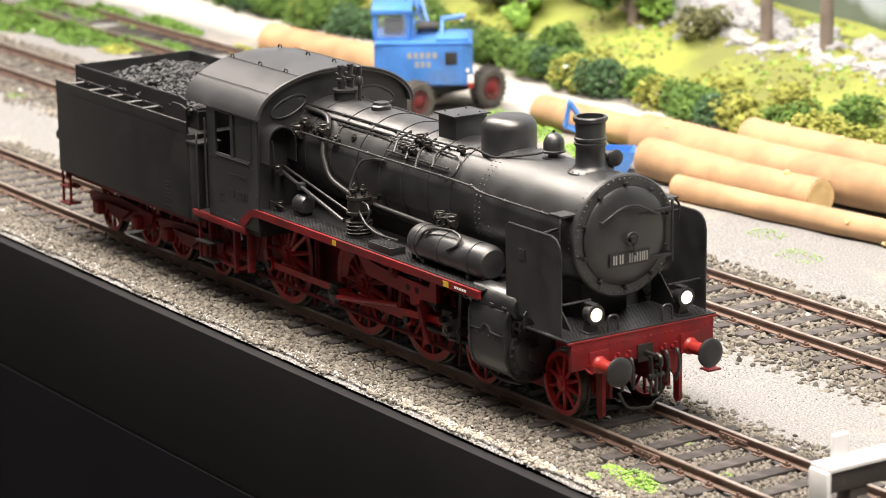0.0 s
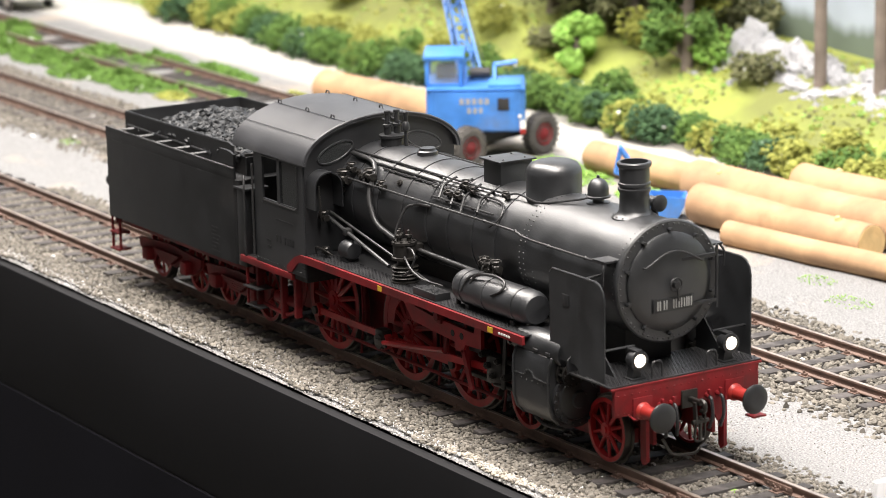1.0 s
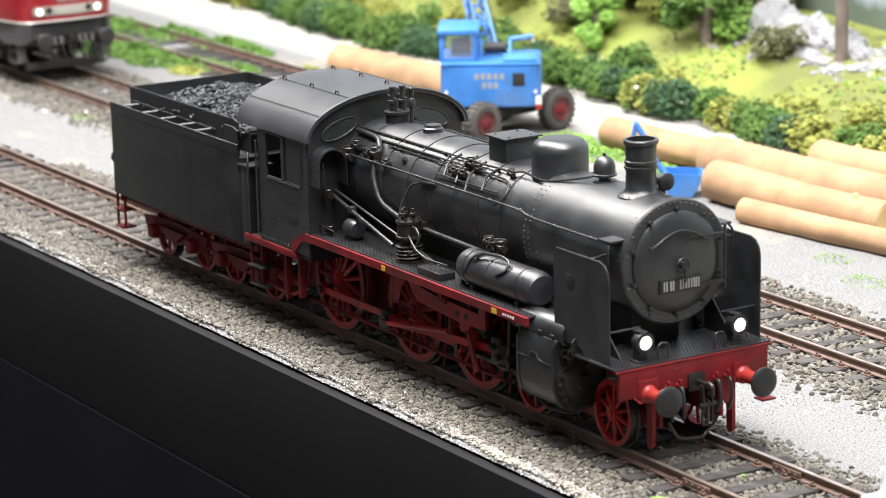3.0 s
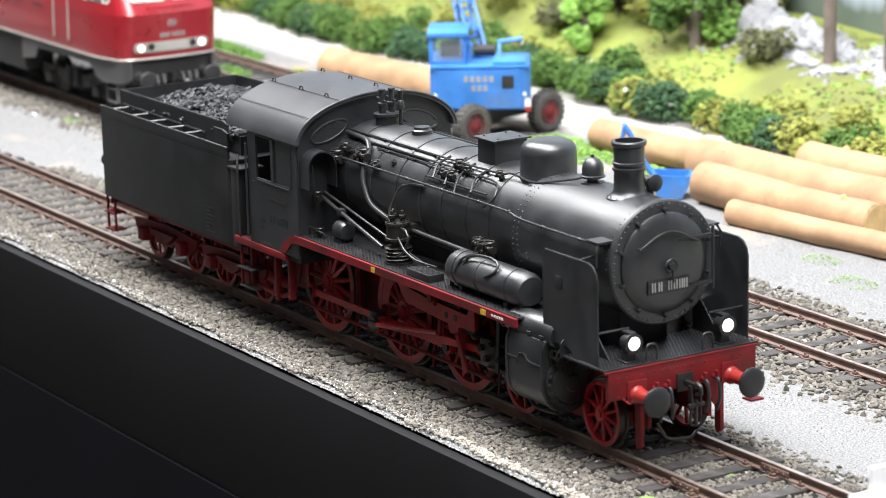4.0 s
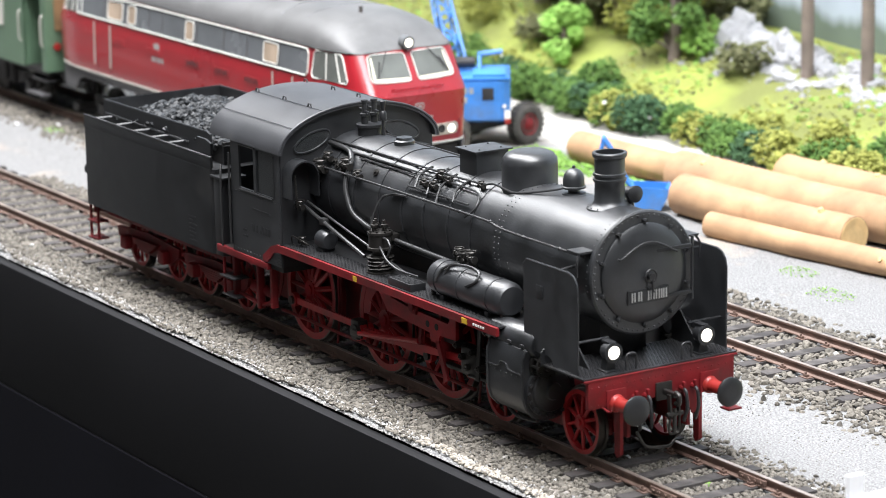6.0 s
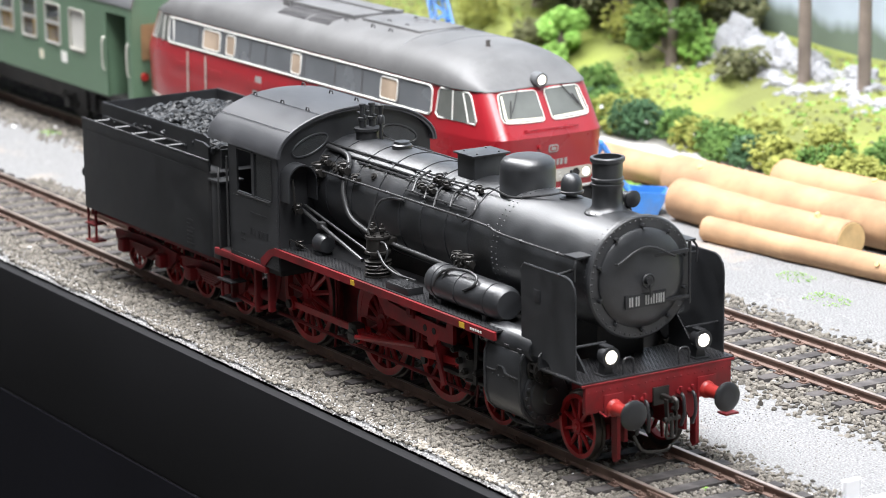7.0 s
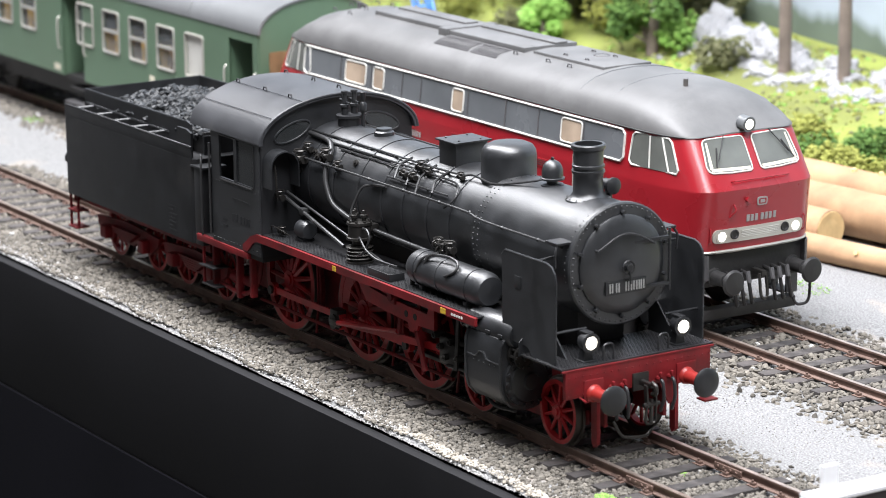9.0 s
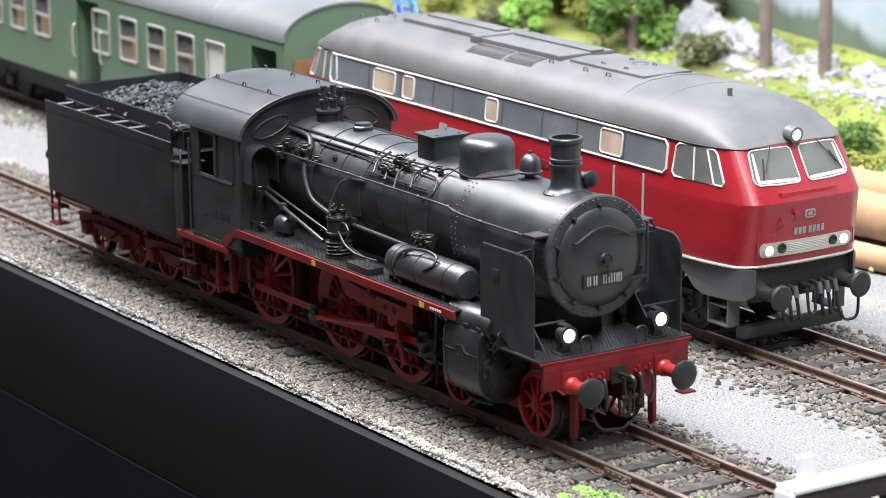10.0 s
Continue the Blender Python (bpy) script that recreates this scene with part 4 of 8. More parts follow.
        bm = pipe(bm_new(), bend([(-3.0, s * 1.2, 0.55), (-2.6, s * 1.25, 0.42), (-2.1, s * 1.2, 0.45)], 3), 0.03, 6)
        part("drain_pipe", bm, M["under"], cyl)

    # rods and valve gear on the near and far side
    for s in (-1, 1):
        dx, dz = (-0.36, -0.22) if s < 0 else (0.12, -0.30)
        y = s * 0.93
        pins = [(x + dx, 0.875 + dz) for x in DRIVERS]
        bm = bm_new()
        for (xa, za), (xb, zb) in zip(pins, pins[1:]):
            prism(bm, [(xb, zb - 0.055), (xa, za - 0.055), (xa, za + 0.055), (xb, zb + 0.055)], "y", y - 0.02, y + 0.02)
        for x, z in pins:
            rod(bm, (x, y - 0.045, z), (x, y + 0.045, z), 0.12, 14)
        part("coupling_rod", bm, M["red_lit"], E, "red coupling rod")
        bm = bm_new()
        for x, z in pins:
            rod(bm, (x, s * 0.78, z), (x, s * 1.02, z), 0.075, 10)
        part("crank_pins", bm, M["steel"], E)
        yc = s * 1.08
        (cx, cz) = pins[1]
        bm = prism(bm_new(), [(cx, cz - 0.07), (-3.95, 0.87), (-3.95, 0.97), (cx, cz + 0.07)], "y", yc - 0.025, yc + 0.025)
        rod(bm, (cx, yc - 0.06, cz), (cx, yc + 0.06, cz), 0.16, 16)
        part("main_rod", bm, M["red_lit"], E, "red connecting rod")
        bm = rod(bm_new(), (cx, yc - 0.13, cz), (cx, yc - 0.06, cz), 0.13, 14)
        box(bm, cx - 0.05, cx + 0.30, yc - 0.16, yc - 0.12, cz - 0.05, cz + 0.05, 0.01)
        box(bm, cx - 0.16, cx + 0.1, yc - 0.1, yc + 0.1, cz - 0.14, cz + 0.2, 0.05)
        part("return_crank", bm, M["steel"], E, "oily dark big-end and return crank")
        bm = box(bm_new(), -4.15, -3.75, yc - 0.1, yc + 0.1, 0.8, 1.06, 0.03)
        rod(bm, (-3.8, yc, 0.92), (-3.1, yc, 0.92), 0.05, 10)
        part("crosshead", bm, M["steel"], E)
        part("slide_bar", box(bm_new(), -5.0, -3.1, yc - 0.06, yc + 0.06, 1.08, 1.16, 0.01), M["steel"], E)
        part("slide_bar", box(bm_new(), -4.9, -3.1, yc - 0.06, yc + 0.06, 0.68, 0.74, 0.01), M["steel"], E)
        # curved expansion link on its bracket, eccentric rod and radius rod
        bm = pipe(bm_new(), [(-5.72 + 0.12 * math.cos(t), s * 1.12, 1.28 + 0.42 * math.sin(t)) for t in np.linspace(-1.3, 1.3, 9)], 0.045, 6)
        part("expansion_link", bm, M["red"], E)
        poly = [(-6.95, 1.655), (-6.50, 1.655), (-6.40, 1.50), (-5.9, 1.45), (-4.62, 1.42), (-4.52, 1.655), (-4.40, 1.655), (-4.40, 1.20), (-4.88, 1.18), (-4.95, 1.04), (-5.16, 1.04), (-5.2, 1.17), (-6.50, 1.25), (-6.74, 1.48)]
        bm = prism(bm_new(), poly, "y", min(s * 1.16, s * 1.22), max(s * 1.16, s * 1.22))
        br = part("gear_bracket", bm, M["red_lit"], E, "red cranked bracket of the valve gear")
        # solid dark discs stand in for the shade inside the bracket's holes
        for x in (-5.25, -4.98):
            part("bracket_hole", rod(bm_new(), (x, s * 1.21, 1.30), (x, s * 1.225, 1.30), 0.055, 14), M["under"], br)
        bm = box(bm_new(), -5.72, -5.56, min(s * 1.16, s * 1.26), max(s * 1.16, s * 1.26), 1.38, 1.58, 0.02)
        rod(bm, (-5.64, s * 1.2, 1.5), (-5.64, s * 1.30, 1.5), 0.07, 12)
        part("link_bearing", bm, M["red"], br)
        part("swing_arm", prism(bm_new(), [(-5.02, 1.08), (-4.92, 1.08), (-4.66, 0.50), (-4.76, 0.46)], "y", min(s * 1.18, s * 1.22), max(s * 1.18, s * 1.22)), M["red"], br, "slim red swinging arm")
        bm = bm_new()
        for x, z in ((-4.2, 1.0), (-4.05, 0.86), (-3.9, 1.12), (-4.35, 1.15), (-3.7, 0.9)):
            rod(bm, (x, s * 1.1, z), (x, s * 1.27, z), 0.055, 10)
            ball(bm, (x, s * 1.27, z), 0.04)
        box(bm, -4.3, -3.85, min(s * 1.14, s * 1.2), max(s * 1.14, s * 1.2), 0.72, 1.16, 0.04)
        part("crosshead_link", bm, M["steel"], E, "oily dark crosshead and pins")
        box_y = (min(s * 0.56, s * 1.18), max(s * 0.56, s * 1.18))
        part("gear_hanger", box(bm_new(), -4.98, -4.90, *box_y, 0.7, 1.7, 0.01), M["red"], E)
        part("eccentric_rod", rod(bm_new(), (cx + 0.22, s * 1.23, cz + 0.03), (-5.65, s * 1.15, 0.92), 0.042, 8), M["red_lit"], E)
        part("radius_rod", rod(bm_new(), (-5.65, s * 1.14, 1.42), (-3.2, s * 1.1, 1.56), 0.035, 8), M["steel"], E)
        part("combination_lever", prism(bm_new(), [(-3.72, 1.6), (-3.64, 1.6), (-3.72, 0.7), (-3.82, 0.7)], "y", min(s * 1.2, s * 1.23), max(s * 1.2, s * 1.23)), M["steel"], E)
        part("union_link", rod(bm_new(), (-4.05, s * 1.2, 0.72), (-3.76, s * 1.2, 0.74), 0.03, 8), M["steel"], E)
        # brake blocks, sand pipes and springs
        for x in DRIVERS:
            bm = pipe(bm_new(), [(x + 0.96 * math.cos(a), s * 0.72, 0.875 + 0.96 * math.sin(a)) for a in np.linspace(-0.35, 0.35, 6)], 0.07, 6)
            rod(bm, (x + 0.98, s * 0.72, 0.9), (x + 0.92, s * 0.72, 1.5), 0.035, 6)
            part("brake_block", bm, M["red"], E)
            part("sand_pipe", pipe(bm_new(), bend([(x + 1.0, s * 0.82, 1.6), (x + 1.03, s * 0.82, 0.7), (x + 0.86, s * 0.78, 0.12)], 3), 0.024, 6), M["red"], E)
        part("brake_pull_rod", rod(bm_new(), (-10.8, s * 0.88, 0.36), (-4.4, s * 0.88, 0.36), 0.03, 6), M["red"], E)
    # rear frame, steps and ash-pan gear below the cab
    for x0, x1, z0, z1 in ((-11.75, -11.6, 0.5, 1.3), (-10.85, -10.7, 0.45, 1.42), (-10.35, -10.2, 0.55, 1.42)):
        part("frame_hanger", box(bm_new(), x0 + 0.03, x1 - 0.03, -1.36, -1.24, z0, z1, 0.02), M["red"], E)
    part("injector", rod(bm_new(), (-11.2, -1.2, 0.75), (-10.4, -1.2, 0.75), 0.09, 10), M["red"], E)
    part("feed_pipe", pipe(bm_new(), bend([(-11.7, -1.25, 0.55), (-10.6, -1.28, 0.5), (-10.2, -1.2, 0.85), (-10.2, -1.15, 1.7)], 3), 0.04, 8), M["red"], E)
    for s in (-1, 1):
        st = part("cab_step", box(bm_new(), -11.95, -11.40, min(s * 1.2, s * 1.5), max(s * 1.2, s * 1.5), 0.84, 0.87, 0.008), M["tread"], E, "dark metal footstep")
        part("step_hanger", box(bm_new(), -11.92, -11.88, min(s * 1.4, s * 1.44), max(s * 1.4, s * 1.44), 0.5, 1.3), M["red"], st)
        part("cab_step", box(bm_new(), -11.95, -11.40, min(s * 1.2, s * 1.46), max(s * 1.2, s * 1.46), 0.50, 0.53, 0.008), M["tread"], E, "dark metal footstep")

    # smoke deflectors
    outline = [(-2.26, 1.58), (-1.60, 1.58), (-1.52, 1.54), (-1.44, 1.44), (-1.31, 1.45), (-0.83, 1.45), (-0.82, 2.68), (-0.85, 2.80), (-0.93, 2.89), (-1.05, 2.93), (-2.18, 2.93), (-2.26, 2.85)]
    for s in (-1, 1):
        bm = prism(bm_new(), outline, "y", s * 1.31 - 0.012, s * 1.31 + 0.012)
        de = part("smoke_deflector", bm, M["black"], E, "flat black smoke deflector plate with a rounded corner")
        part("edge_bead", pipe(bm_new(), [(x, s * 1.31, z) for x, z in outline[4:]], 0.017, 6), M["black"], de)
        bm = bm_new()
        rod(bm, (-1.5, s * 0.8, 2.9), (-1.5, s * 1.30, 2.86), 0.02, 6)
        rod(bm, (-0.95, s * 0.7, 1.9), (-0.95, s * 1.30, 1.9), 0.02, 6)
        prism(bm, [(-1.50, 3.13), (-1.18, 3.13), (-1.18, 3.16), (-1.50, 3.16)], "y", min(s * 0.74, s * 1.06), max(s * 0.74, s * 1.06))
        pipe(bm, bend([(-1.22, s * 1.03, 3.13), (-1.18, s * 1.09, 3.03), (-1.2, s * 1.08, 2.8)], 3), 0.02, 6)
        part("step_bracket", bm, M["black2"], de)
        part("plate_badge", box(bm_new(), -1.9, -1.73, min(s * 1.322, s * 1.332), max(s * 1.322, s * 1.332), 2.42, 2.6, 0.002), M["black2"], de)

    # front platform, beam, buffers, lamps
    bm = box(bm_new(), -1.75, -0.60, -1.36, 1.34, 1.42, 1.445)
    plat = part("front_platform", bm, M["tread"], E, "dark chequered front platform")
    bm = bm_new()
    for i in range(19):
        for j in range(44):
            x, y = -1.70 + i * 0.058, -1.31 + j * 0.06 + (i % 2) * 0.03
            box(bm, x - 0.010, x + 0.010, y - 0.018, y + 0.018, 1.445, 1.453)
    part("tread_pattern", bm, M["tread"], plat)
    bm = box(bm_new(), -0.66, -0.58, -1.30, 1.28, 0.98, 1.418, 0.012)
    beam = part("buffer_beam", bm, M["red"], E, "weathered dark red buffer beam")
    part("platform_edge", box(bm_new(), -0.62, -0.574, -1.36, 1.34, 1.385, 1.4185, 0.006), M["red"], beam)
    bm = bm_new()
    for y in np.arange(-1.25, 1.3, 0.125):
        ball(bm, (-0.578, y, 1.30), 0.013)
        ball(bm, (-0.578, y, 1.03), 0.013)
    part("rivets", bm, M["red"], beam)
    for s in (-1, 1):
        part("buffer_plate", box(bm_new(), -0.58, -0.555, s * 0.825 - 0.17, s * 0.825 + 0.17, 0.92, 1.23, 0.01), M["red"], beam)
        bm = lathe(bm_new(), (-0.554, s * 0.825, 1.02), (1, 0, 0), [(0, 0.135), (0.04, 0.125), (0.06, 0.105), (0.34, 0.095), (0.36, 0.07), (0.46, 0.065)], 20)
        bu = part("buffer", bm, M["red2"], E, "bright red buffer stock with a black head")
        bm = lathe(bm_new(), (-0.10, s * 0.825, 1.02), (1, 0, 0), [(0, 0.06), (0.01, 0.19), (0.03, 0.222), (0.06, 0.222), (0.085, 0.19), (0.098, 0.1), (0.10, 0.005)], 32)
        part("buffer_head", bm, M["black2"], bu, "black worn buffer head")
        # lamp with stand
        bm = lathe(bm_new(), (-0.92, s * 0.82 + 0.03, 1.74), (1, 0, 0), [(0, 0.05), (0.03, 0.11), (0.12, 0.13), (0.19, 0.135), (0.20, 0.15), (0.24, 0.15), (0.245, 0.115)], 24)
        prism(bm, [(s * 0.82 - 0.06, 1.445), (s * 0.82 + 0.12, 1.445), (s * 0.82 + 0.08, 1.66), (s * 0.82 - 0.02, 1.66)], "x", -0.90, -0.76)
        box(bm, -0.95, -0.70, s * 0.82 - 0.09, s * 0.82 + 0.15, 1.445, 1.47, 0.008)
        box(bm, -0.92, -0.70, s * 0.82 - 0.03, s * 0.82 + 0.09, 1.86, 1.90, 0.012)
        lamp = part("headlamp", bm, M["black2"], E, "round black headlamp with a lit white lens")
        part("lens", lathe(bm_new(), (-0.685, s * 0.82 + 0.03, 1.74), (1, 0, 0), [(0, 0.104), (0.012, 0.098), (0.025, 0.06), (0.028, 0.005)], 24), M["lens"], lamp, "glowing white lens")
        # sloped plates beside the smokebox saddle and grab irons
        part("saddle_plate", prism(bm_new(), [(-1.75, 1.41), (-1.0, 1.41), (-1.65, 2.05), (-1.75, 2.05)], "y", s * 0.98 - 0.012, s * 0.98 + 0.012), M["black2"], E)
        part("saddle_plate", prism(bm_new(), [(s * 0.98, 1.41), (s * 1.38, 1.41), (s * 1.38, 1.62), (s * 0.98, 2.0)], "x", -1.72, -1.70), M["black2"], E)
        part("grab_iron", pipe(bm_new(), bend([(-0.68, s * 0.58, 1.445), (-0.68, s * 0.58, 1.69), (-0.68, s * 0.40, 1.69), (-0.68, s * 0.40, 1.445)], 3), 0.017, 6), M["black2"], E)
        # shunter's step and guard irons
        bm = pipe(bm_new(), bend([(-0.55, s * 1.08, 1.0), (-0.30, s * 1.12, 0.98), (-0.28, s * 1.1, 1.02)], 2), 0.014, 6)
        part("grab_iron", bm, M["red"], beam)
        if s > 0:
            bm = box(bm_new(), -0.62, -0.57, s * 1.18 - 0.04, s * 1.18 + 0.04, 0.62, 1.0, 0.006)
            box(bm, -0.62, -0.40, s * 1.18 - 0.12, s * 1.18 + 0.12, 0.60, 0.63, 0.006)
            part("shunter_step", bm, M["red"], beam, "small red footstep below the beam")
        part("guard_iron", prism(bm_new(), [(-0.78, 0.98), (-0.62, 0.98), (-0.62, 0.2), (-0.70, 0.14), (-0.76, 0.2)], "y", s * 0.70 - 0.03, s * 0.70 + 0.03), M["red"], beam)
        for y in (0.32, 0.52):
            rodm = pipe(bm_new(), bend([(-0.58, s * y, 1.06), (-0.44, s * y, 1.04), (-0.40, s * y, 0.78), (-0.46, s * (y - 0.03), 0.58)], 3), 0.028, 7)
            part("brake_hose", rodm, M["black2"], beam, "black rubber brake hose")
            bm = rod(bm_new(), (-0.58, s * y, 1.06), (-0.49, s * y, 1.06), 0.04, 8)
            box(bm, -0.53, -0.47, s * y - 0.02, s * y + 0.02, 1.08, 1.16, 0.006)
            part("hose_cock", bm, M["red"], beam)
        part("hand_plate", prism(bm_new(), [(s * 0.36, 0.98), (s * 0.62, 0.98), (s * 0.62, 0.66), (s * 0.54, 0.62)], "x", -0.62, -0.59), M["red"], beam)
    # coupling
    bm = box(bm_new(), -0.58, -0.54, -0.14, 0.14, 0.93, 1.2, 0.01)
    box(bm, -0.54, -0.26, -0.035, 0.035, 1.02, 1.1, 0.012)
    pipe(bm, bend([(-0.26, 0, 1.1), (-0.16, 0, 1.08), (-0.16, 0, 0.95), (-0.26, 0, 0.94)], 3), 0.035, 8)
    for s in (-1, 1):
        prism(bm, [(-0.36, 1.07), (-0.28, 1.07), (-0.24, 0.74), (-0.32, 0.74)], "y", s * 0.075 - 0.014, s * 0.075 + 0.014)
    rod(bm, (-0.28, -0.14, 0.78), (-0.28, 0.14, 0.78), 0.035, 8)
    rod(bm, (-0.28, 0, 0.86), (-0.28, 0, 0.50), 0.03, 8)
    pipe(bm, bend([(-0.28, -0.08, 0.74), (-0.3, -0.1, 0.48), (-0.3, 0.1, 0.48), (-0.28, 0.08, 0.74)], 3), 0.022, 6)
    part("screw_coupling", bm, M["steel"], beam, "oily dark screw coupling")
    bm = pipe(bm_new(), bend([(-0.5, -0.52, 0.55), (-0.42, -0.42, 0.30), (-0.40, 0.0, 0.26), (-0.42, 0.1, 0.34)], 3), 0.024, 6)
    part("hanging_chain", bm, M["steel"], beam)

    # equipment on the running board
    bm = lathe(bm_new(), (-5.12, -1.08, 2.10), (1, 0, 0), [(0, 0.02), (0.012, 0.20), (0.04, 0.24), (0.10, 0.268), (0.15, 0.275), (2.0, 0.275), (2.06, 0.265), (2.13, 0.235), (2.15, 0.215), (2.165, 0.02)], 36)
    air = part("air_reservoir", bm, M["black"], E, "black air reservoir on the running board")
    bm = bm_new()
    for x in (-4.86, -4.2, -3.35):
        lathe(bm, (x, -1.08, 2.10), (1, 0, 0), [(0, 0.27), (0.003, 0.285), (0.045, 0.285), (0.048, 0.27)], 36)
    for x in (-4.7, -3.4):
        box(bm, x - 0.05, x + 0.05, -1.28, -0.88, 1.80, 1.88, 0.01)
    part("strap", bm, M["black"], air)
    bm = pipe(bm_new(), bend([(-4.55, -1.3, 2.25), (-4.45, -1.25, 2.42), (-3.95, -1.2, 2.46), (-3.65, -1.22, 2.42), (-3.62, -1.3, 2.3), (-3.85, -1.36, 2.2)], 4), 0.024, 7)
    pipe(bm, bend([(-4.75, -1.36, 2.1), (-4.62, -1.3, 2.34), (-4.45, -1.1, 2.42)], 3), 0.022, 7)
    part("air_pipe", bm, M["pipe"], air)
    for x in (-5.08, -3.05):
        part("drain_cock", rod(bm_new(), (x, -1.2, 1.80), (x, -1.2, 1.93), 0.04, 8), M["steel"], air)
    bm = lathe(bm_new(), (-6.92, -1.1, 1.80), (0, 0, 1), [(0, 0.23), (0.03, 0.23), (0.035, 0.19)] + [(0.05 + 0.03 * i, 0.19 + 0.035 * (i % 2)) for i in range(8)] + [(0.30, 0.12), (0.36, 0.12), (0.38, 0.21), (0.42, 0.21), (0.43, 0.185), (0.62, 0.185), (0.63, 0.205), (0.67, 0.205), (0.69, 0.1), (0.70, 0.01)], 24)
    box(bm, -7.0, -6.8, -1.12, -0.8, 2.3, 2.42, 0.02)
    for k in range(8):
        a = 2 * math.pi * k / 8
        rod(bm, (-6.92 + 0.17 * math.cos(a), -1.1 + 0.17 * math.sin(a), 2.46), (-6.92 + 0.17 * math.cos(a), -1.1 + 0.17 * math.sin(a), 2.50), 0.022, 6)
    for q in ((-7.02, -1.12), (-6.84, -1.06), (-6.92, -1.2)):
        lathe(bm, (q[0], q[1], 2.46), (0, 0, 1), [(0, 0.04), (0.08, 0.035), (0.09, 0.06), (0.13, 0.06), (0.14, 0.03), (0.2, 0.025), (0.21, 0.005)], 8)
    pump = part("air_pump", bm, M["steel"], E, "upright dark steel air pump with cooling fins")
    part("pump_pipe", pipe(bm_new(), bend([(-7.05, -1.2, 2.3), (-7.2, -1.1, 2.6), (-7.1, -0.95, 3.0), on_boiler(-6.9, 20, 0.03), on_boiler(-6.55, 22, 0.03)], 4), 0.022, 7), M["pipe"], pump)
    part("pump_pipe", pipe(bm_new(), bend([(-6.75, -1.2, 2.25), (-6.4, -1.28, 2.1), (-6.1, -1.25, 2.0), (-5.9, -1.0, 1.9)], 4), 0.020, 7), M["pipe"], pump)
    part("pump_pipe", pipe(bm_new(), bend([(-6.72, -1.15, 2.40), (-6.5, -1.2, 2.42), (-6.4, -1.2, 2.3), (-6.5, -1.25, 2.05), (-6.72, -1.25, 1.95)], 4), 0.020, 7), M["pipe"], pump)
    part("tool_box", box(bm_new(), -6.12, -5.42, -1.42, -1.14, 1.80, 1.92, 0.012), M["black2"], E, "low black box with ribbed lid")
    bm = bm_new()
    for i in range(12):
        box(bm, -6.09 + i * 0.055, -6.06 + i * 0.055, -1.40, -1.16, 1.92, 1.926)
    part("box_ribs", bm, M["black2"], E)
    bm = lathe(bm_new(), (-8.95, -1.08, 1.99), (1, 0, 0), [(0, 0.02), (0.01, 0.12), (0.05, 0.16), (0.28, 0.16), (0.32, 0.13), (0.34, 0.02)], 20)
    box(bm, -8.9, -8.7, -1.2, -0.96, 1.80, 1.86, 0.01)
    part("small_tank", bm, M["black"], E)
    bm = pipe(bm_new(), bend([(-9.55, -1.3, 1.82), (-9.5, -1.35, 1.98), (-9.2, -1.3, 1.92), (-9.15, -1.2, 1.84)], 3), 0.014, 6)
    valve(bm, (-9.30, -1.25, 1.88), 0.8)
    part("drain_valve", bm, M["steel"], E)
    # reach rod from the cab to the gear, sloping down
    bm = rod(bm_new(), (-9.55, -1.05, 2.42), (-7.35, -1.15, 1.98), 0.032, 8)
    rod(bm, (-9.55, -1.0, 2.50), (-6.1, -1.02, 1.86), 0.022, 8)
    box(bm, -8.95, -8.8, -1.12, -0.98, 2.22, 2.34, 0.02)
    part("reach_rod", bm, M["pipe"], E, "long sloping reversing rod")

    # cab
    side = [(-11.95, 1.40), (-9.62, 1.40), (-9.62, 3.34), (-11.35, 3.34), (-11.35, 3.42), (-11.95, 3.42)]
    for s in (-1, 1):
        ya, yb2 = (s * 1.46 - 0.02, s * 1.46 + 0.02)
        bm = bm_new()
        box(bm, -11.40, -9.62, ya, yb2, 1.40, 2.56)
        box(bm, -11.40, -9.62, ya, yb2, 3.30, 3.36)
        for x0, x1 in ((-11.40, -11.10), (-10.56, -10.46), (-9.86, -9.62)):
            box(bm, x0, x1, ya, yb2, 2.56, 3.30)
        cab = part("cab_side", bm, M["black"], E, "black cab side with two window openings")
        part("window_pane", box(bm_new(), -10.46, -9.86, s * 1.45 - 0.004, s * 1.45 + 0.004, 2.56, 3.30), M["glassd"], cab, "dusty cab side window")
        bm = pipe(bm_new(), [(-11.08, s * 1.485, 2.53), (-9.9, s * 1.485, 2.53), (-9.84, s * 1.485, 2.56), (-9.82, s * 1.485, 2.64), (-9.82, s * 1.485, 3.28)], 0.014, 6)
        pipe(bm, [(-11.1, s * 1.485, 3.31), (-10.5, s * 1.485, 3.31)], 0.018, 6)
        part("window_bead", bm, M["pipe"], cab)
        bm = rod(bm_new(), (-11.44, s * 1.5, 1.5), (-11.44, s * 1.5, 3.1), 0.02, 8)
        part("grab_rail", bm, M["pipe"], cab)
        bm = bm_new()
        for i, x in enumerate((-10.62, -10.5, -10.34, -10.24, -10.14, -10.04)):
            box(bm, x - 0.03, x + 0.03, min(s * 1.481, s * 1.486), max(s * 1.481, s * 1.486), 1.86, 1.99)
        box(bm, -10.62, -10.02, min(s * 1.481, s * 1.486), max(s * 1.481, s * 1.486), 2.24, 2.27)
        box(bm, -11.0, -10.85, min(s * 1.481, s * 1.486), max(s * 1.481, s * 1.486), 1.82, 1.86)
        box(bm, -11.0, -10.85, min(s * 1.481, s * 1.486), max(s * 1.481, s * 1.486), 1.72, 1.75)
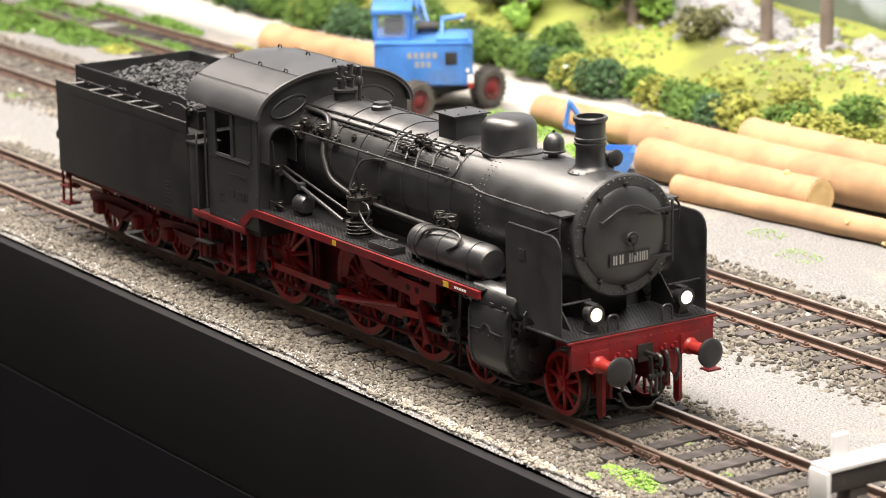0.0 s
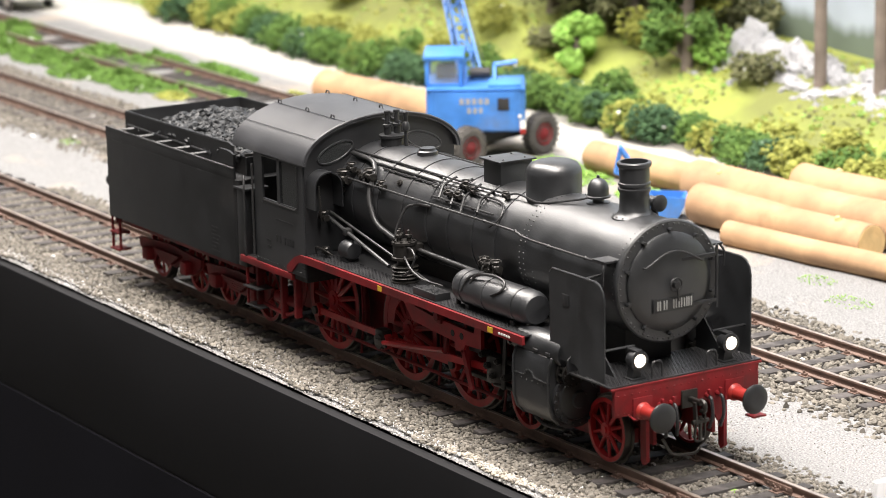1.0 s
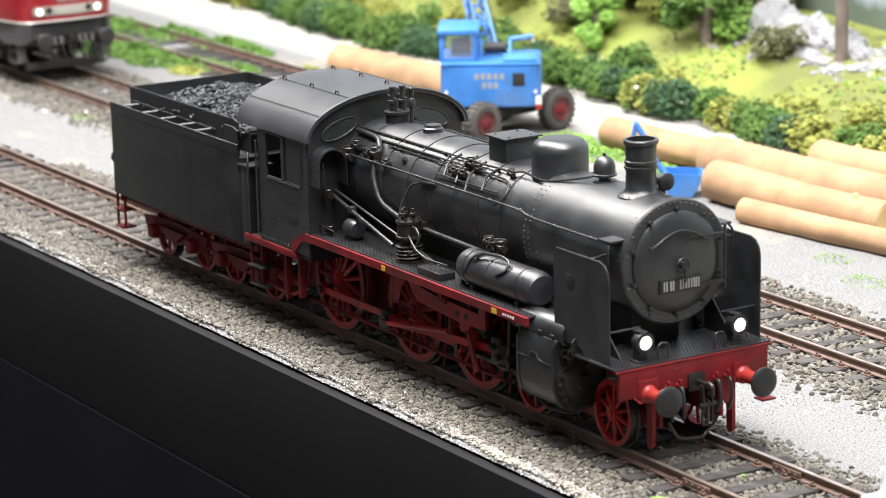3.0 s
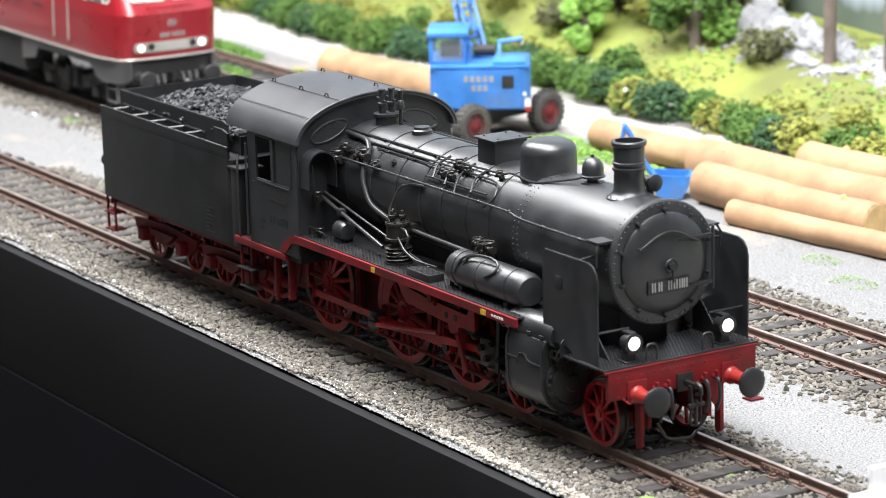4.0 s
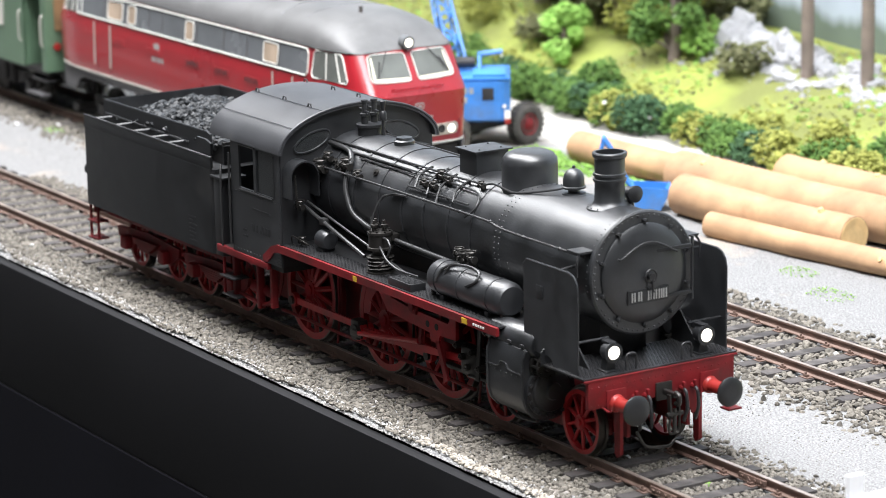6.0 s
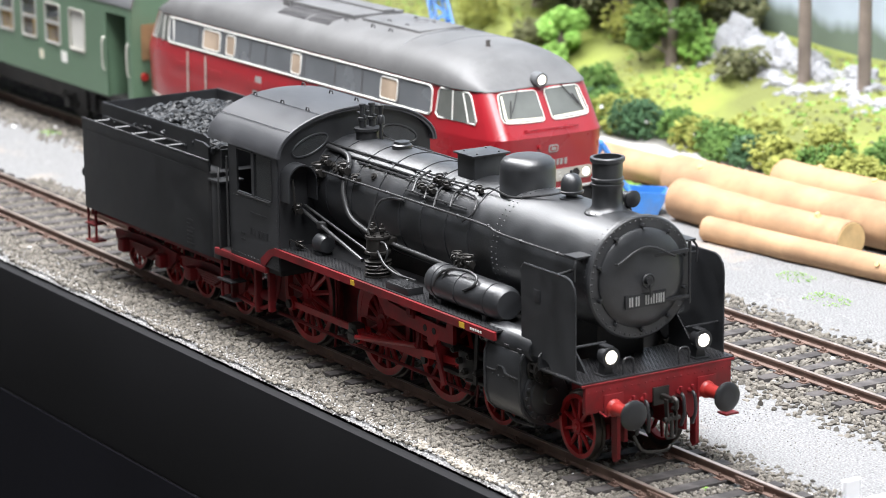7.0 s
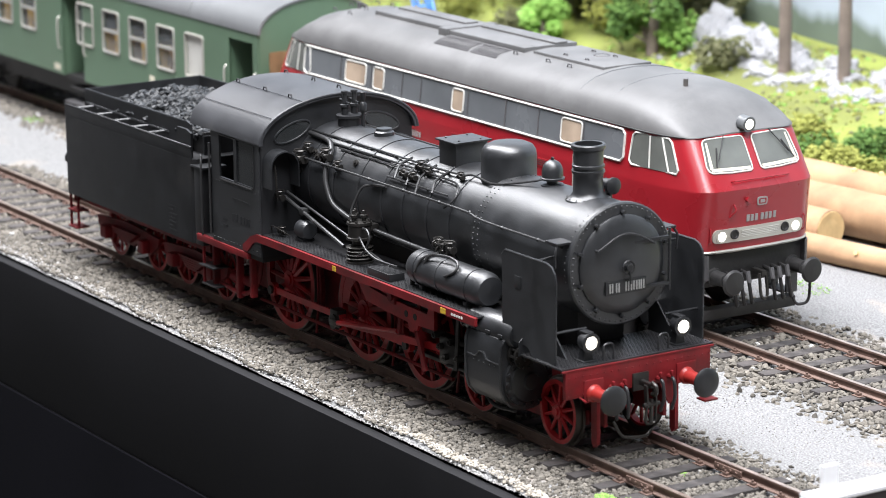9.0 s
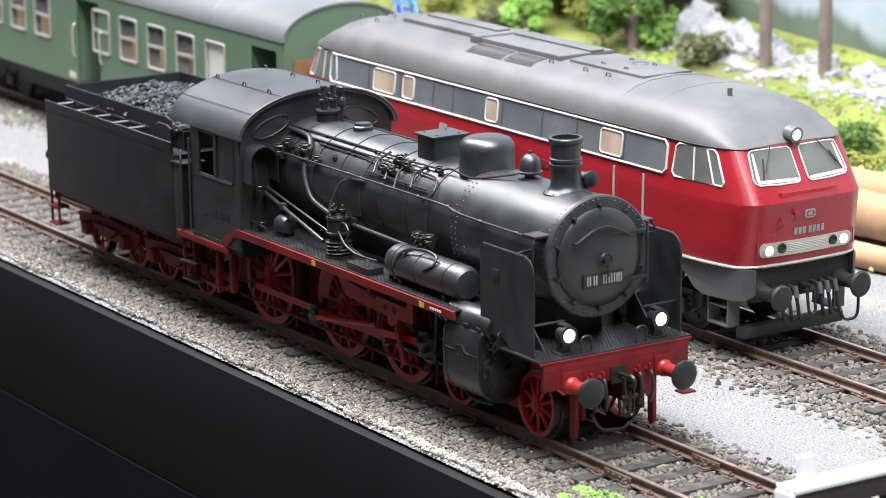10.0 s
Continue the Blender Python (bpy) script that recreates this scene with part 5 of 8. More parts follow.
        part("side_bars", bm, M["tread"], cab, "faint grey lettering shown as bars")
        bm = bm_new()
        for i in range(6):
            box(bm, -9.74, -9.63, min(s * 1.481, s * 1.486), max(s * 1.481, s * 1.486), 1.44 + i * 0.055, 1.455 + i * 0.055)
        part("louvre", bm, M["tread"], cab)
    # front wall, arched, with two oval lookouts
    arch = [(1.46 * math.cos(a), 3.34 + 0.68 * math.sin(a)) for a in np.linspace(0, math.pi, 25)]
    bm = prism(bm_new(), [(1.46, 1.41), *arch, (-1.46, 1.41)], "x", -9.66, -9.60)
    front = part("cab_front", bm, M["black2"], E, "black arched cab front")
    for s in (-1, 1):
        bm = bm_new()
        pipe(bm, [(-9.59, s * 0.86 + 0.34 * math.cos(a), 3.50 + 0.15 * math.sin(a) - s * -0.10 * math.cos(a) * -1) for a in np.linspace(0, 6.283, 21)], 0.018, 6)
        part("lookout_frame", bm, M["black"], front)
        seg = 20
        bm = bm_new()
        c = [bm.verts.new((-9.594, s * 0.86 + 0.33 * math.cos(2 * math.pi * i / seg), 3.50 + 0.14 * math.sin(2 * math.pi * i / seg) - 0.10 * s * math.cos(2 * math.pi * i / seg))) for i in range(seg)]
        g = bmesh.ops.extrude_face_region(bm, geom=[bm.faces.new(c)])
        bmesh.ops.translate(bm, vec=(-0.004, 0, 0), verts=[v for v in g["geom"] if isinstance(v, bmesh.types.BMVert)])
        part("lookout_glass", bm, M["glassd"], front, "oval cab lookout window")
        # round-headed ventilator hood
        hood = [(s * 1.17 + 0.27 * math.cos(a), 2.98 + 0.27 * math.sin(a)) for a in np.linspace(0, math.pi, 13)]
        inner = [(s * 1.17 + 0.245 * math.cos(a), 2.98 + 0.245 * math.sin(a)) for a in np.linspace(math.pi, 0, 13)]
        bm = prism(bm_new(), [(s * 1.17 + 0.27, 2.62), *hood, (s * 1.17 - 0.27, 2.62), (s * 1.17 - 0.245, 2.62), *inner, (s * 1.17 + 0.245, 2.62)], "x", -9.60, -9.28)
        part("vent_hood", bm, M["black"], front, "round-headed hood beside the boiler")
        bm = pipe(bm_new(), bend([(-9.4, s * 1.3, 3.0), (-9.35, s * 1.3, 2.6), (-9.4, s * 1.25, 2.4)], 3), 0.02, 6)
        valve(bm, (-9.4, s * 1.22, 2.46), 1.0)
        part("vent_valve", bm, M["steel"], front)
    for s in (-1, 1):
        bm = bm_new()
        for x in np.arange(-11.34, -9.66, 0.12):
            ball(bm, (x, s * 1.482, 2.48), 0.011)
            ball(bm, (x, s * 1.482, 1.47), 0.011)
        for z in np.arange(1.55, 3.3, 0.12):
            ball(bm, (-9.66, s * 1.482, z), 0.011)
        part("cab_rivets", bm, M["black"], front)
    part("cab_floor", box(bm_new(), -12.0, -9.66, -1.43, 1.43, 1.30, 1.40), M["under"], E)
    part("backhead", lathe(bm_new(), (-9.67, 0, BZ), (-1, 0, 0), [(0, 0.85), (0.35, 0.82), (0.36, 0.02)], 32), M["under"], E)
    # roof
    out = [(1.51 * math.cos(a), 3.34 + 0.72 * math.sin(a)) for a in np.linspace(0, math.pi, 33)]
    inn = [(1.47 * math.cos(a), 3.34 + 0.68 * math.sin(a)) for a in np.linspace(math.pi, 0, 33)]
    bm = prism(bm_new(), out + inn, "x", -12.12, -9.50)
    roof = part("cab_roof", bm, M["roofblack"], E, "curved dark grey cab roof", 25)
    bm = bm_new()
    for a in (0.62, 1.12, math.pi - 1.12, math.pi - 0.62):
        p = (1.535 * math.cos(a), 3.345 + 0.73 * math.sin(a))
        pipe(bm, [(-12.1, -p[0], p[1]), (-9.52, -p[0], p[1])], 0.006, 5)
    pipe(bm, [(-9.50, -1.53 * math.cos(a), 3.345 + 0.73 * math.sin(a)) for a in np.linspace(0.0, math.pi, 33)], 0.022, 6)
    part("roof_ribs", bm, M["roofblack"], roof)
    bm = bm_new()
    for x in (-10.0, -10.9, -11.9):
        for a in (1.12, 1.75):
            p = (-1.535 * math.cos(a), 3.345 + 0.735 * math.sin(a))
            pipe(bm, [(x - 0.06, p[0], p[1]), (x - 0.04, p[0], p[1] + 0.05), (x + 0.04, p[0], p[1] + 0.05), (x + 0.06, p[0], p[1])], 0.014, 5)
    part("lifting_eyes", bm, M["black2"], roof)
    return E


def build_tender():
    T = thing("tender", "black model tender full of coal behind the steam locomotive", "tender", at_u(-12.06, 0, 0) @ Matrix.Diagonal((0.955, 1.06, 1.06, 1)))
    o = 12.06       # local x = full x + o

    def lx(x):
        return x + o
    bm = bm_new()
    corner = rounded(lx(-17.85), lx(-12.16), -1.47, 1.47, 0.10, 4)
    prism(bm, corner, "z", 1.15, 2.62)
    tank = part("tank", bm, M["black2"], T, "plain matt black tender tank")
    # raised side lips
    for s in (-1, 1):
        part("tank_lip", box(bm_new(), lx(-17.80), lx(-12.22), s * 1.455 - 0.012, s * 1.455 + 0.012, 2.60, 2.83, 0.004), M["black2"], tank)
        part("lip_bead", rod(bm_new(), (lx(-17.8), s * 1.455, 2.83), (lx(-12.22), s * 1.455, 2.83), 0.02, 8), M["black"], tank)
        bm = bm_new()
        for x in (-17.3, -16.4, -15.6, -14.8, -14.1):
            rod(bm, (lx(x), s * 1.45, 2.82), (lx(x + 0.12), s * 1.12, 2.84), 0.022, 6)
        rod(bm, (lx(-17.5), s * 1.13, 2.86), (lx(-13.8), s * 1.13, 2.84), 0.026, 8)
        for x in (-17.45, -16.0, -15.2, -13.85):
            rod(bm, (lx(x), s * 1.13, 2.62), (lx(x), s * 1.13, 2.9), 0.022, 6)
        part("fire_iron_rack", bm, M["black"], tank, "black iron rack along the tank top")
        part("front_post", box(bm_new(), lx(-12.15), lx(-11.84), min(s * 1.1, s * 1.46), max(s * 1.1, s * 1.46), 1.15, 2.5, 0.03), M["black2"], T)
        part("front_cap", box(bm_new(), lx(-12.24), lx(-11.76), min(s * 1.0, s * 1.48), max(s * 1.0, s * 1.48), 2.5, 2.54, 0.01), M["black"], T)
        part("hand_rail", pipe(bm_new(), bend([(lx(-11.80), s * 1.47, 1.3), (lx(-11.76), s * 1.5, 1.5), (lx(-11.76), s * 1.5, 2.6), (lx(-11.9), s * 1.42, 2.75)], 3), 0.02, 7), M["pipe"], T)
        bm = bm_new()
        for i in range(7):
            box(bm, lx(-13.2) + 0.0, lx(-13.2) + (0.34, 0.2, 0.3, 0.26, 0.34, 0.18, 0.3)[i], min(s * 1.471, s * 1.475), max(s * 1.471, s * 1.475), 1.24 + i * 0.07, 1.265 + i * 0.07)
        part("data_bars", bm, M["tread"], tank, "faint grey lettering shown as bars")
    # coal bunker
    bm = bm_new()
    z0, z1 = 2.6, 3.10
    for s in (-1, 1):
        w = 1.12 if s < 0 else 1.28
        box(bm, lx(-17.55), lx(-13.5), s * w - 0.02, s * w + 0.02, z0, z1)
        prism(bm, [(lx(-13.5), z0), (lx(-12.9), z0), (lx(-12.9), 3.1), (lx(-13.1), 3.14), (lx(-13.5), z1)], "y", s * w - 0.02, s * w + 0.02)
        prism(bm, [(lx(-12.9), 2.55), (lx(-12.35), 2.55), (lx(-12.35), 3.05), (lx(-12.55), 3.1), (lx(-12.9), 3.1)], "y", s * 1.25 - 0.15, s * 1.25 - 0.11)
    box(bm, lx(-17.59), lx(-17.55), -1.14, 1.30, z0, z1)
    box(bm, lx(-12.5), lx(-12.44), -1.1, 1.1, z0, 2.95)
    bunk = part("coal_bunker", bm, M["black2"], T, "open black coal bunker")
    bm = pipe(bm_new(), [(lx(-13.2), -1.12, z1 + 0.02), (lx(-17.57), -1.12, z1), (lx(-17.57), 1.28, z1), (lx(-13.2), 1.28, z1 + 0.02)], 0.022, 6)
    part("bunker_bead", bm, M["black"], bunk)
    part("water_hatch", box(bm_new(), lx(-17.8), lx(-17.62), -0.9, 0.9, 2.62, 2.72, 0.02), M["black2"], T)
    # coal
    rng = np.random.default_rng(3)

    def zc(x, y):
        return 2.78 + 0.42 * max(0, 1 - (y / 1.25) ** 2) * min(1, max(0.15, (x + 17.6) / 1.8)) + 0.05 * noise.noise(Vector((x * 2, y * 2, 1)))
    rows = [(lx(x), y, z, r) for x, y, z, r in scatter(rng, -17.45, -12.6, -1.06, 1.22, 0.075, 0.045, 0.095, zc)]
    tagged(stones_object("coal_load", rows, "heap of glinting black coal in the tender", M["coal"], rng), category="coal").matrix_basis = at_u(-12.06, 0, 0) @ Matrix.Diagonal((0.955, 1.06, 1.06, 1))
    part("bunker_floor", prism(bm_new(), [(lx(-17.5), 2.63), (lx(-12.5), 2.63), (lx(-12.5), 3.0), (lx(-15.5), 3.0), (lx(-17.5), 2.75)], "y", -1.08, 1.24), M["under"], bunk)
    # underframe
    part("frame", box(bm_new(), lx(-17.9), lx(-12.1), -1.2, 1.2, 0.95, 1.14, 0.02), M["red"], T, "dark red tender frame")
    for a, b in ((-16.95, -15.25), (-13.95, -12.35)):
        for x in (a, b):
            for s in (-1, 1):
                p, q = bm_new(), bm_new()
                wheel(p, q, lx(x), 0.5, 0.5, *((-0.80, -0.70) if s < 0 else (0.66, 0.78)), 10, 0.11)
                w = part("wheel", p, M["red_lit"], T, "red spoked wheel")
                part("tyre", q, M["tyre"], w)
            part("axle", rod(bm_new(), (lx(x), -0.7, 0.5), (lx(x), 0.7, 0.5), 0.08, 8), M["under"], T)
        for s in (-1, 1):
            m = (a + b) / 2
            poly = [(lx(a - 0.55), 0.72), (lx(a - 0.2), 0.74), (lx(m), 0.80), (lx(b + 0.2), 0.74), (lx(b + 0.55), 0.72), (lx(b + 0.5), 0.56), (lx(b + 0.15), 0.36), (lx(b - 0.15), 0.36),
                    (lx(b - 0.3), 0.56), (lx(m + 0.3), 0.40), (lx(m - 0.3), 0.40), (lx(a + 0.3), 0.56), (lx(a + 0.15), 0.36), (lx(a - 0.15), 0.36), (lx(a - 0.5), 0.56)]
            bg = part("bogie_frame", prism(bm_new(), poly, "y", s * 0.98 - 0.03, s * 0.98 + 0.03), M["red"], T, "dark red bogie side frame")
            for x in (a, b):
                bm = box(bm_new(), lx(x - 0.13), lx(x + 0.13), s * 1.06 - 0.09, s * 1.06 + 0.09, 0.38, 0.62, 0.03)
                part("axle_box", bm, M["red"], bg)
            bm = bm_new()
            for i in range(5):
                box(bm, lx(m - 0.55 + 0.08 * i), lx(m + 0.55 - 0.08 * i), s * 1.05 - 0.045, s * 1.05 + 0.045, 0.62 - i * 0.04, 0.655 - i * 0.04)
            part("leaf_spring", bm, M["red"], bg)
    for s in (-1, 1):
        bm = box(bm_new(), lx(-17.98), lx(-17.9), s * 0.875 - 0.15, s * 0.875 + 0.15, 0.92, 1.22, 0.01)
        lathe(bm, (lx(-17.95), s * 0.875, 1.07), (-1, 0, 0), [(0, 0.12), (0.36, 0.095), (0.37, 0.06), (0.42, 0.06), (0.43, 0.2), (0.47, 0.22), (0.50, 0.12), (0.51, 0.01)], 20)
        part("buffer", bm, M["black2"], T)
        bm = lathe(bm_new(), (lx(-17.88), s * 1.25, 1.75), (-1, 0, 0), [(0, 0.05), (0.05, 0.11), (0.2, 0.12), (0.22, 0.13), (0.24, 0.01)], 16)
        part("rear_lamp", bm, M["black2"], T)
        for z in (0.5, 0.82):
            part("rear_step", box(bm_new(), lx(-17.85), lx(-17.45), min(s * 1.2, s * 1.46), max(s * 1.2, s * 1.46), z, z + 0.03), M["red"], T)
        part("step_hanger", box(bm_new(), lx(-17.84), lx(-17.8), s * 1.4 - 0.02, s * 1.4 + 0.02, 0.5, 1.15), M["red"], T)
        part("step_hanger", box(bm_new(), lx(-17.5), lx(-17.46), s * 1.4 - 0.02, s * 1.4 + 0.02, 0.5, 1.15), M["red"], T)
        part("brake_hose", pipe(bm_new(), bend([(lx(-17.95), s * 0.4, 1.0), (lx(-18.2), s * 0.42, 0.95), (lx(-18.22), s * 0.42, 0.5), (lx(-18.05), s * 0.3, 0.35)], 3), 0.03, 7), M["black2"], T)
    part("rear_beam", box(bm_new(), lx(-17.92), lx(-17.86), -1.3, 1.3, 0.95, 1.3, 0.01), M["red"], T)
    return T


build_engine()
build_tender()


# ---------- diesel locomotive and coach ----------
DLEN = 15.95         # over the buffers


NOSE = 0.42          # the nose's crease behind the buffer faces
CORNER = 0.34        # radius of the nose's corners in plan


def half_width(x):
    """Half-width of the diesel's side at a distance from its front buffers; the ends taper and their corners are round."""
    e = max(min(-x, DLEN + x) - NOSE, 0)
    t = min(e / 1.8, 1)
    c = max(CORNER - e, 0)
    return 1.25 + 0.26 * (1 - (1 - t) ** 2) - (CORNER - math.sqrt(CORNER ** 2 - c ** 2))


SIDE_Z = [(1.50, 0.985), (1.62, 1.0), (2.60, 1.0), (2.72, 0.99), (3.50, 0.935)]


def side_k(z):
    for (a, ka), (b, kb) in zip(SIDE_Z, SIDE_Z[1:]):
        if z <= b:
            return ka + (kb - ka) * max(0, (z - a) / (b - a))
    return SIDE_Z[-1][1]


def setback(z):
    return 0.13 * (2.62 - z) / 1.12 if z < 2.62 else 0.56 * (z - 2.62) / 0.91


def bow(y, z):
    """How far the nose falls back from its middle, in plan."""
    flat = (1.25 - CORNER) * side_k(z)
    c = min(max(abs(y) - flat, 0), CORNER * 0.98)
    return 0.05 * min(abs(y) / flat, 1) ** 2 + CORNER - math.sqrt(CORNER ** 2 - c ** 2)


def nose_x(z, y=0.0):
    return -NOSE + 0.05 - setback(z) - bow(y, z)


def side_point(x, z, out=0.0, s=-1):
    d = min(-x, DLEN + x)
    k = min(1, max(0, 1 - (d - NOSE) / 1.5))
    xx = x - setback(z) * k if -x < DLEN / 2 else x + setback(z) * k
    return (xx, s * (half_width(x) * side_k(z) + out), z)


def on_side(poly, out0, out1, s=-1):
    """A plate that follows the diesel's side: outline in x, z; cut into slices so that it bends with it."""
    bm = bm_new()
    bm.faces.new([bm.verts.new((x, 0, z)) for x, z in poly])
    x0, x1 = min(x for x, _ in poly), max(x for x, _ in poly)
    for i in range(1, 9):
        bmesh.ops.bisect_plane(bm, geom=bm.verts[:] + bm.edges[:] + bm.faces[:], plane_co=(x0 + (x1 - x0) * i / 9, 0, 0), plane_no=(1, 0, 0))
    edge = [e for e in bm.edges if len(e.link_faces) == 1]
    low = {v: bm.verts.new(v.co) for e in edge for v in e.verts}
    for e in edge:
        a, b = e.verts
        bm.faces.new((a, b, low[b], low[a]))
    inner = set(low.values())
    for v in bm.verts:
        v.co = Vector(side_point(v.co.x, v.co.z, out0 if v in inner else out1, s))
    return bm


def on_nose(poly, out0, out1, back=False):
    bm = bm_new()

    def put(y, z, o):
        x = nose_x(z, y) + o
        return (x if not back else -DLEN - x, y, z)
    bm.faces.new([bm.verts.new((0, y, z)) for y, z in poly])
    y0, y1 = min(y for y, _ in poly), max(y for y, _ in poly)
    for i in range(1, 13):
        bmesh.ops.bisect_plane(bm, geom=bm.verts[:] + bm.edges[:] + bm.faces[:], plane_co=(0, y0 + (y1 - y0) * i / 13, 0), plane_no=(0, 1, 0))
    edge = [e for e in bm.edges if len(e.link_faces) == 1]
    low = {v: bm.verts.new(v.co) for e in edge for v in e.verts}
    for e in edge:
        a, b = e.verts
        bm.faces.new((a, b, low[b], low[a]))
    inner = set(low.values())
    for v in bm.verts:
        v.co = Vector(put(v.co.y, v.co.z, out0 if v in inner else out1 + 0.012))
    return bm


def loop_tube(pts, r, seg=6):
    return pipe(bm_new(), list(pts) + [pts[0], pts[1]], r, seg)


def wheelset(parent, name_mat, x, r, spokes=0):
    """A wheelset on a pivot of its own, so that it can roll."""
    w = new("wheelset")
    w.empty_display_size = 0.005
    w.parent, w.matrix_basis = parent, at_u(x, 0, r)
    for s in (-1, 1):
        bm = lathe(bm_new(), (0, s * 0.72 - 0.06, 0), (0, 1, 0), [(0, 0.1), (0.0, r * 0.8), (0.02, r * 0.82), (0.0, r), (0.12, r), (0.12, 0.1)], 28)
        for k in range(6):
            a = math.pi * k / 3
            rod(bm, (0.55 * r * math.cos(a), s * 0.775, 0.55 * r * math.sin(a)), (0.55 * r * math.cos(a), s * 0.80, 0.55 * r * math.sin(a)), 0.06, 8)
        part("wheel", bm, name_mat, w)
    part("axle", rod(bm_new(), (0, -0.8, 0), (0, 0.8, 0), 0.09, 10), name_mat, w)
    return w


def bogie(parent, xc, wb, r, mat_):
    """A bogie with side frames, springs and axle boxes; returns its wheelsets."""
    for s in (-1, 1):
        poly = [(xc - wb / 2 - 0.55, 0.78), (xc + wb / 2 + 0.55, 0.78), (xc + wb / 2 + 0.5, 0.55), (xc + wb / 2 + 0.22, 0.35), (xc + wb / 2 - 0.22, 0.35), (xc + wb / 2 - 0.4, 0.55), (xc + 0.35, 0.42),
                (xc - 0.35, 0.42), (xc - wb / 2 + 0.4, 0.55), (xc - wb / 2 + 0.22, 0.35), (xc - wb / 2 - 0.22, 0.35), (xc - wb / 2 - 0.5, 0.55)]
        f = part("bogie_frame", prism(bm_new(), poly, "y", s * 1.02 - 0.04, s * 1.02 + 0.04), mat_, parent, "dark dusty bogie side frame")
        for q in (-1, 1):
            x = xc + q * wb / 2
            part("axle_box", box(bm_new(), x - 0.15, x + 0.15, s * 1.1 - 0.08, s * 1.1 + 0.08, 0.36, 0.64, 0.03), mat_, f)
            for k in (-0.3, 0.3):
                part("coil_spring", pipe(bm_new(), [(x + k + 0.05 * math.cos(t), s * 1.12 + 0.05 * math.sin(t), 0.48 + 0.018 * t) for t in np.linspace(0, 15, 30)], 0.016, 4), mat_, f)
        for q in (-0.22, 0.22):
            part("damper", rod(bm_new(), (xc + q, s * 1.1, 0.45), (xc + q, s * 1.1, 0.95), 0.10, 10), mat_, f)
    return [wheelset(parent, M["under"], xc + q * wb / 2, r) for q in (-1, 1)]


def buffers(parent, x, sgn, material, y=0.875):
    for s in (-1, 1):
        bm = lathe(bm_new(), (x - sgn * 0.62, s * y, 1.06), (sgn, 0, 0), [(0, 0.17), (0.05, 0.16), (0.06, 0.13), (0.36, 0.12), (0.37, 0.09), (0.52, 0.085), (0.53, 0.21), (0.56, 0.235), (0.60, 0.2), (0.62, 0.06), (0.622, 0.005)], 26)
        part("buffer", bm, material, parent, "black round buffer")


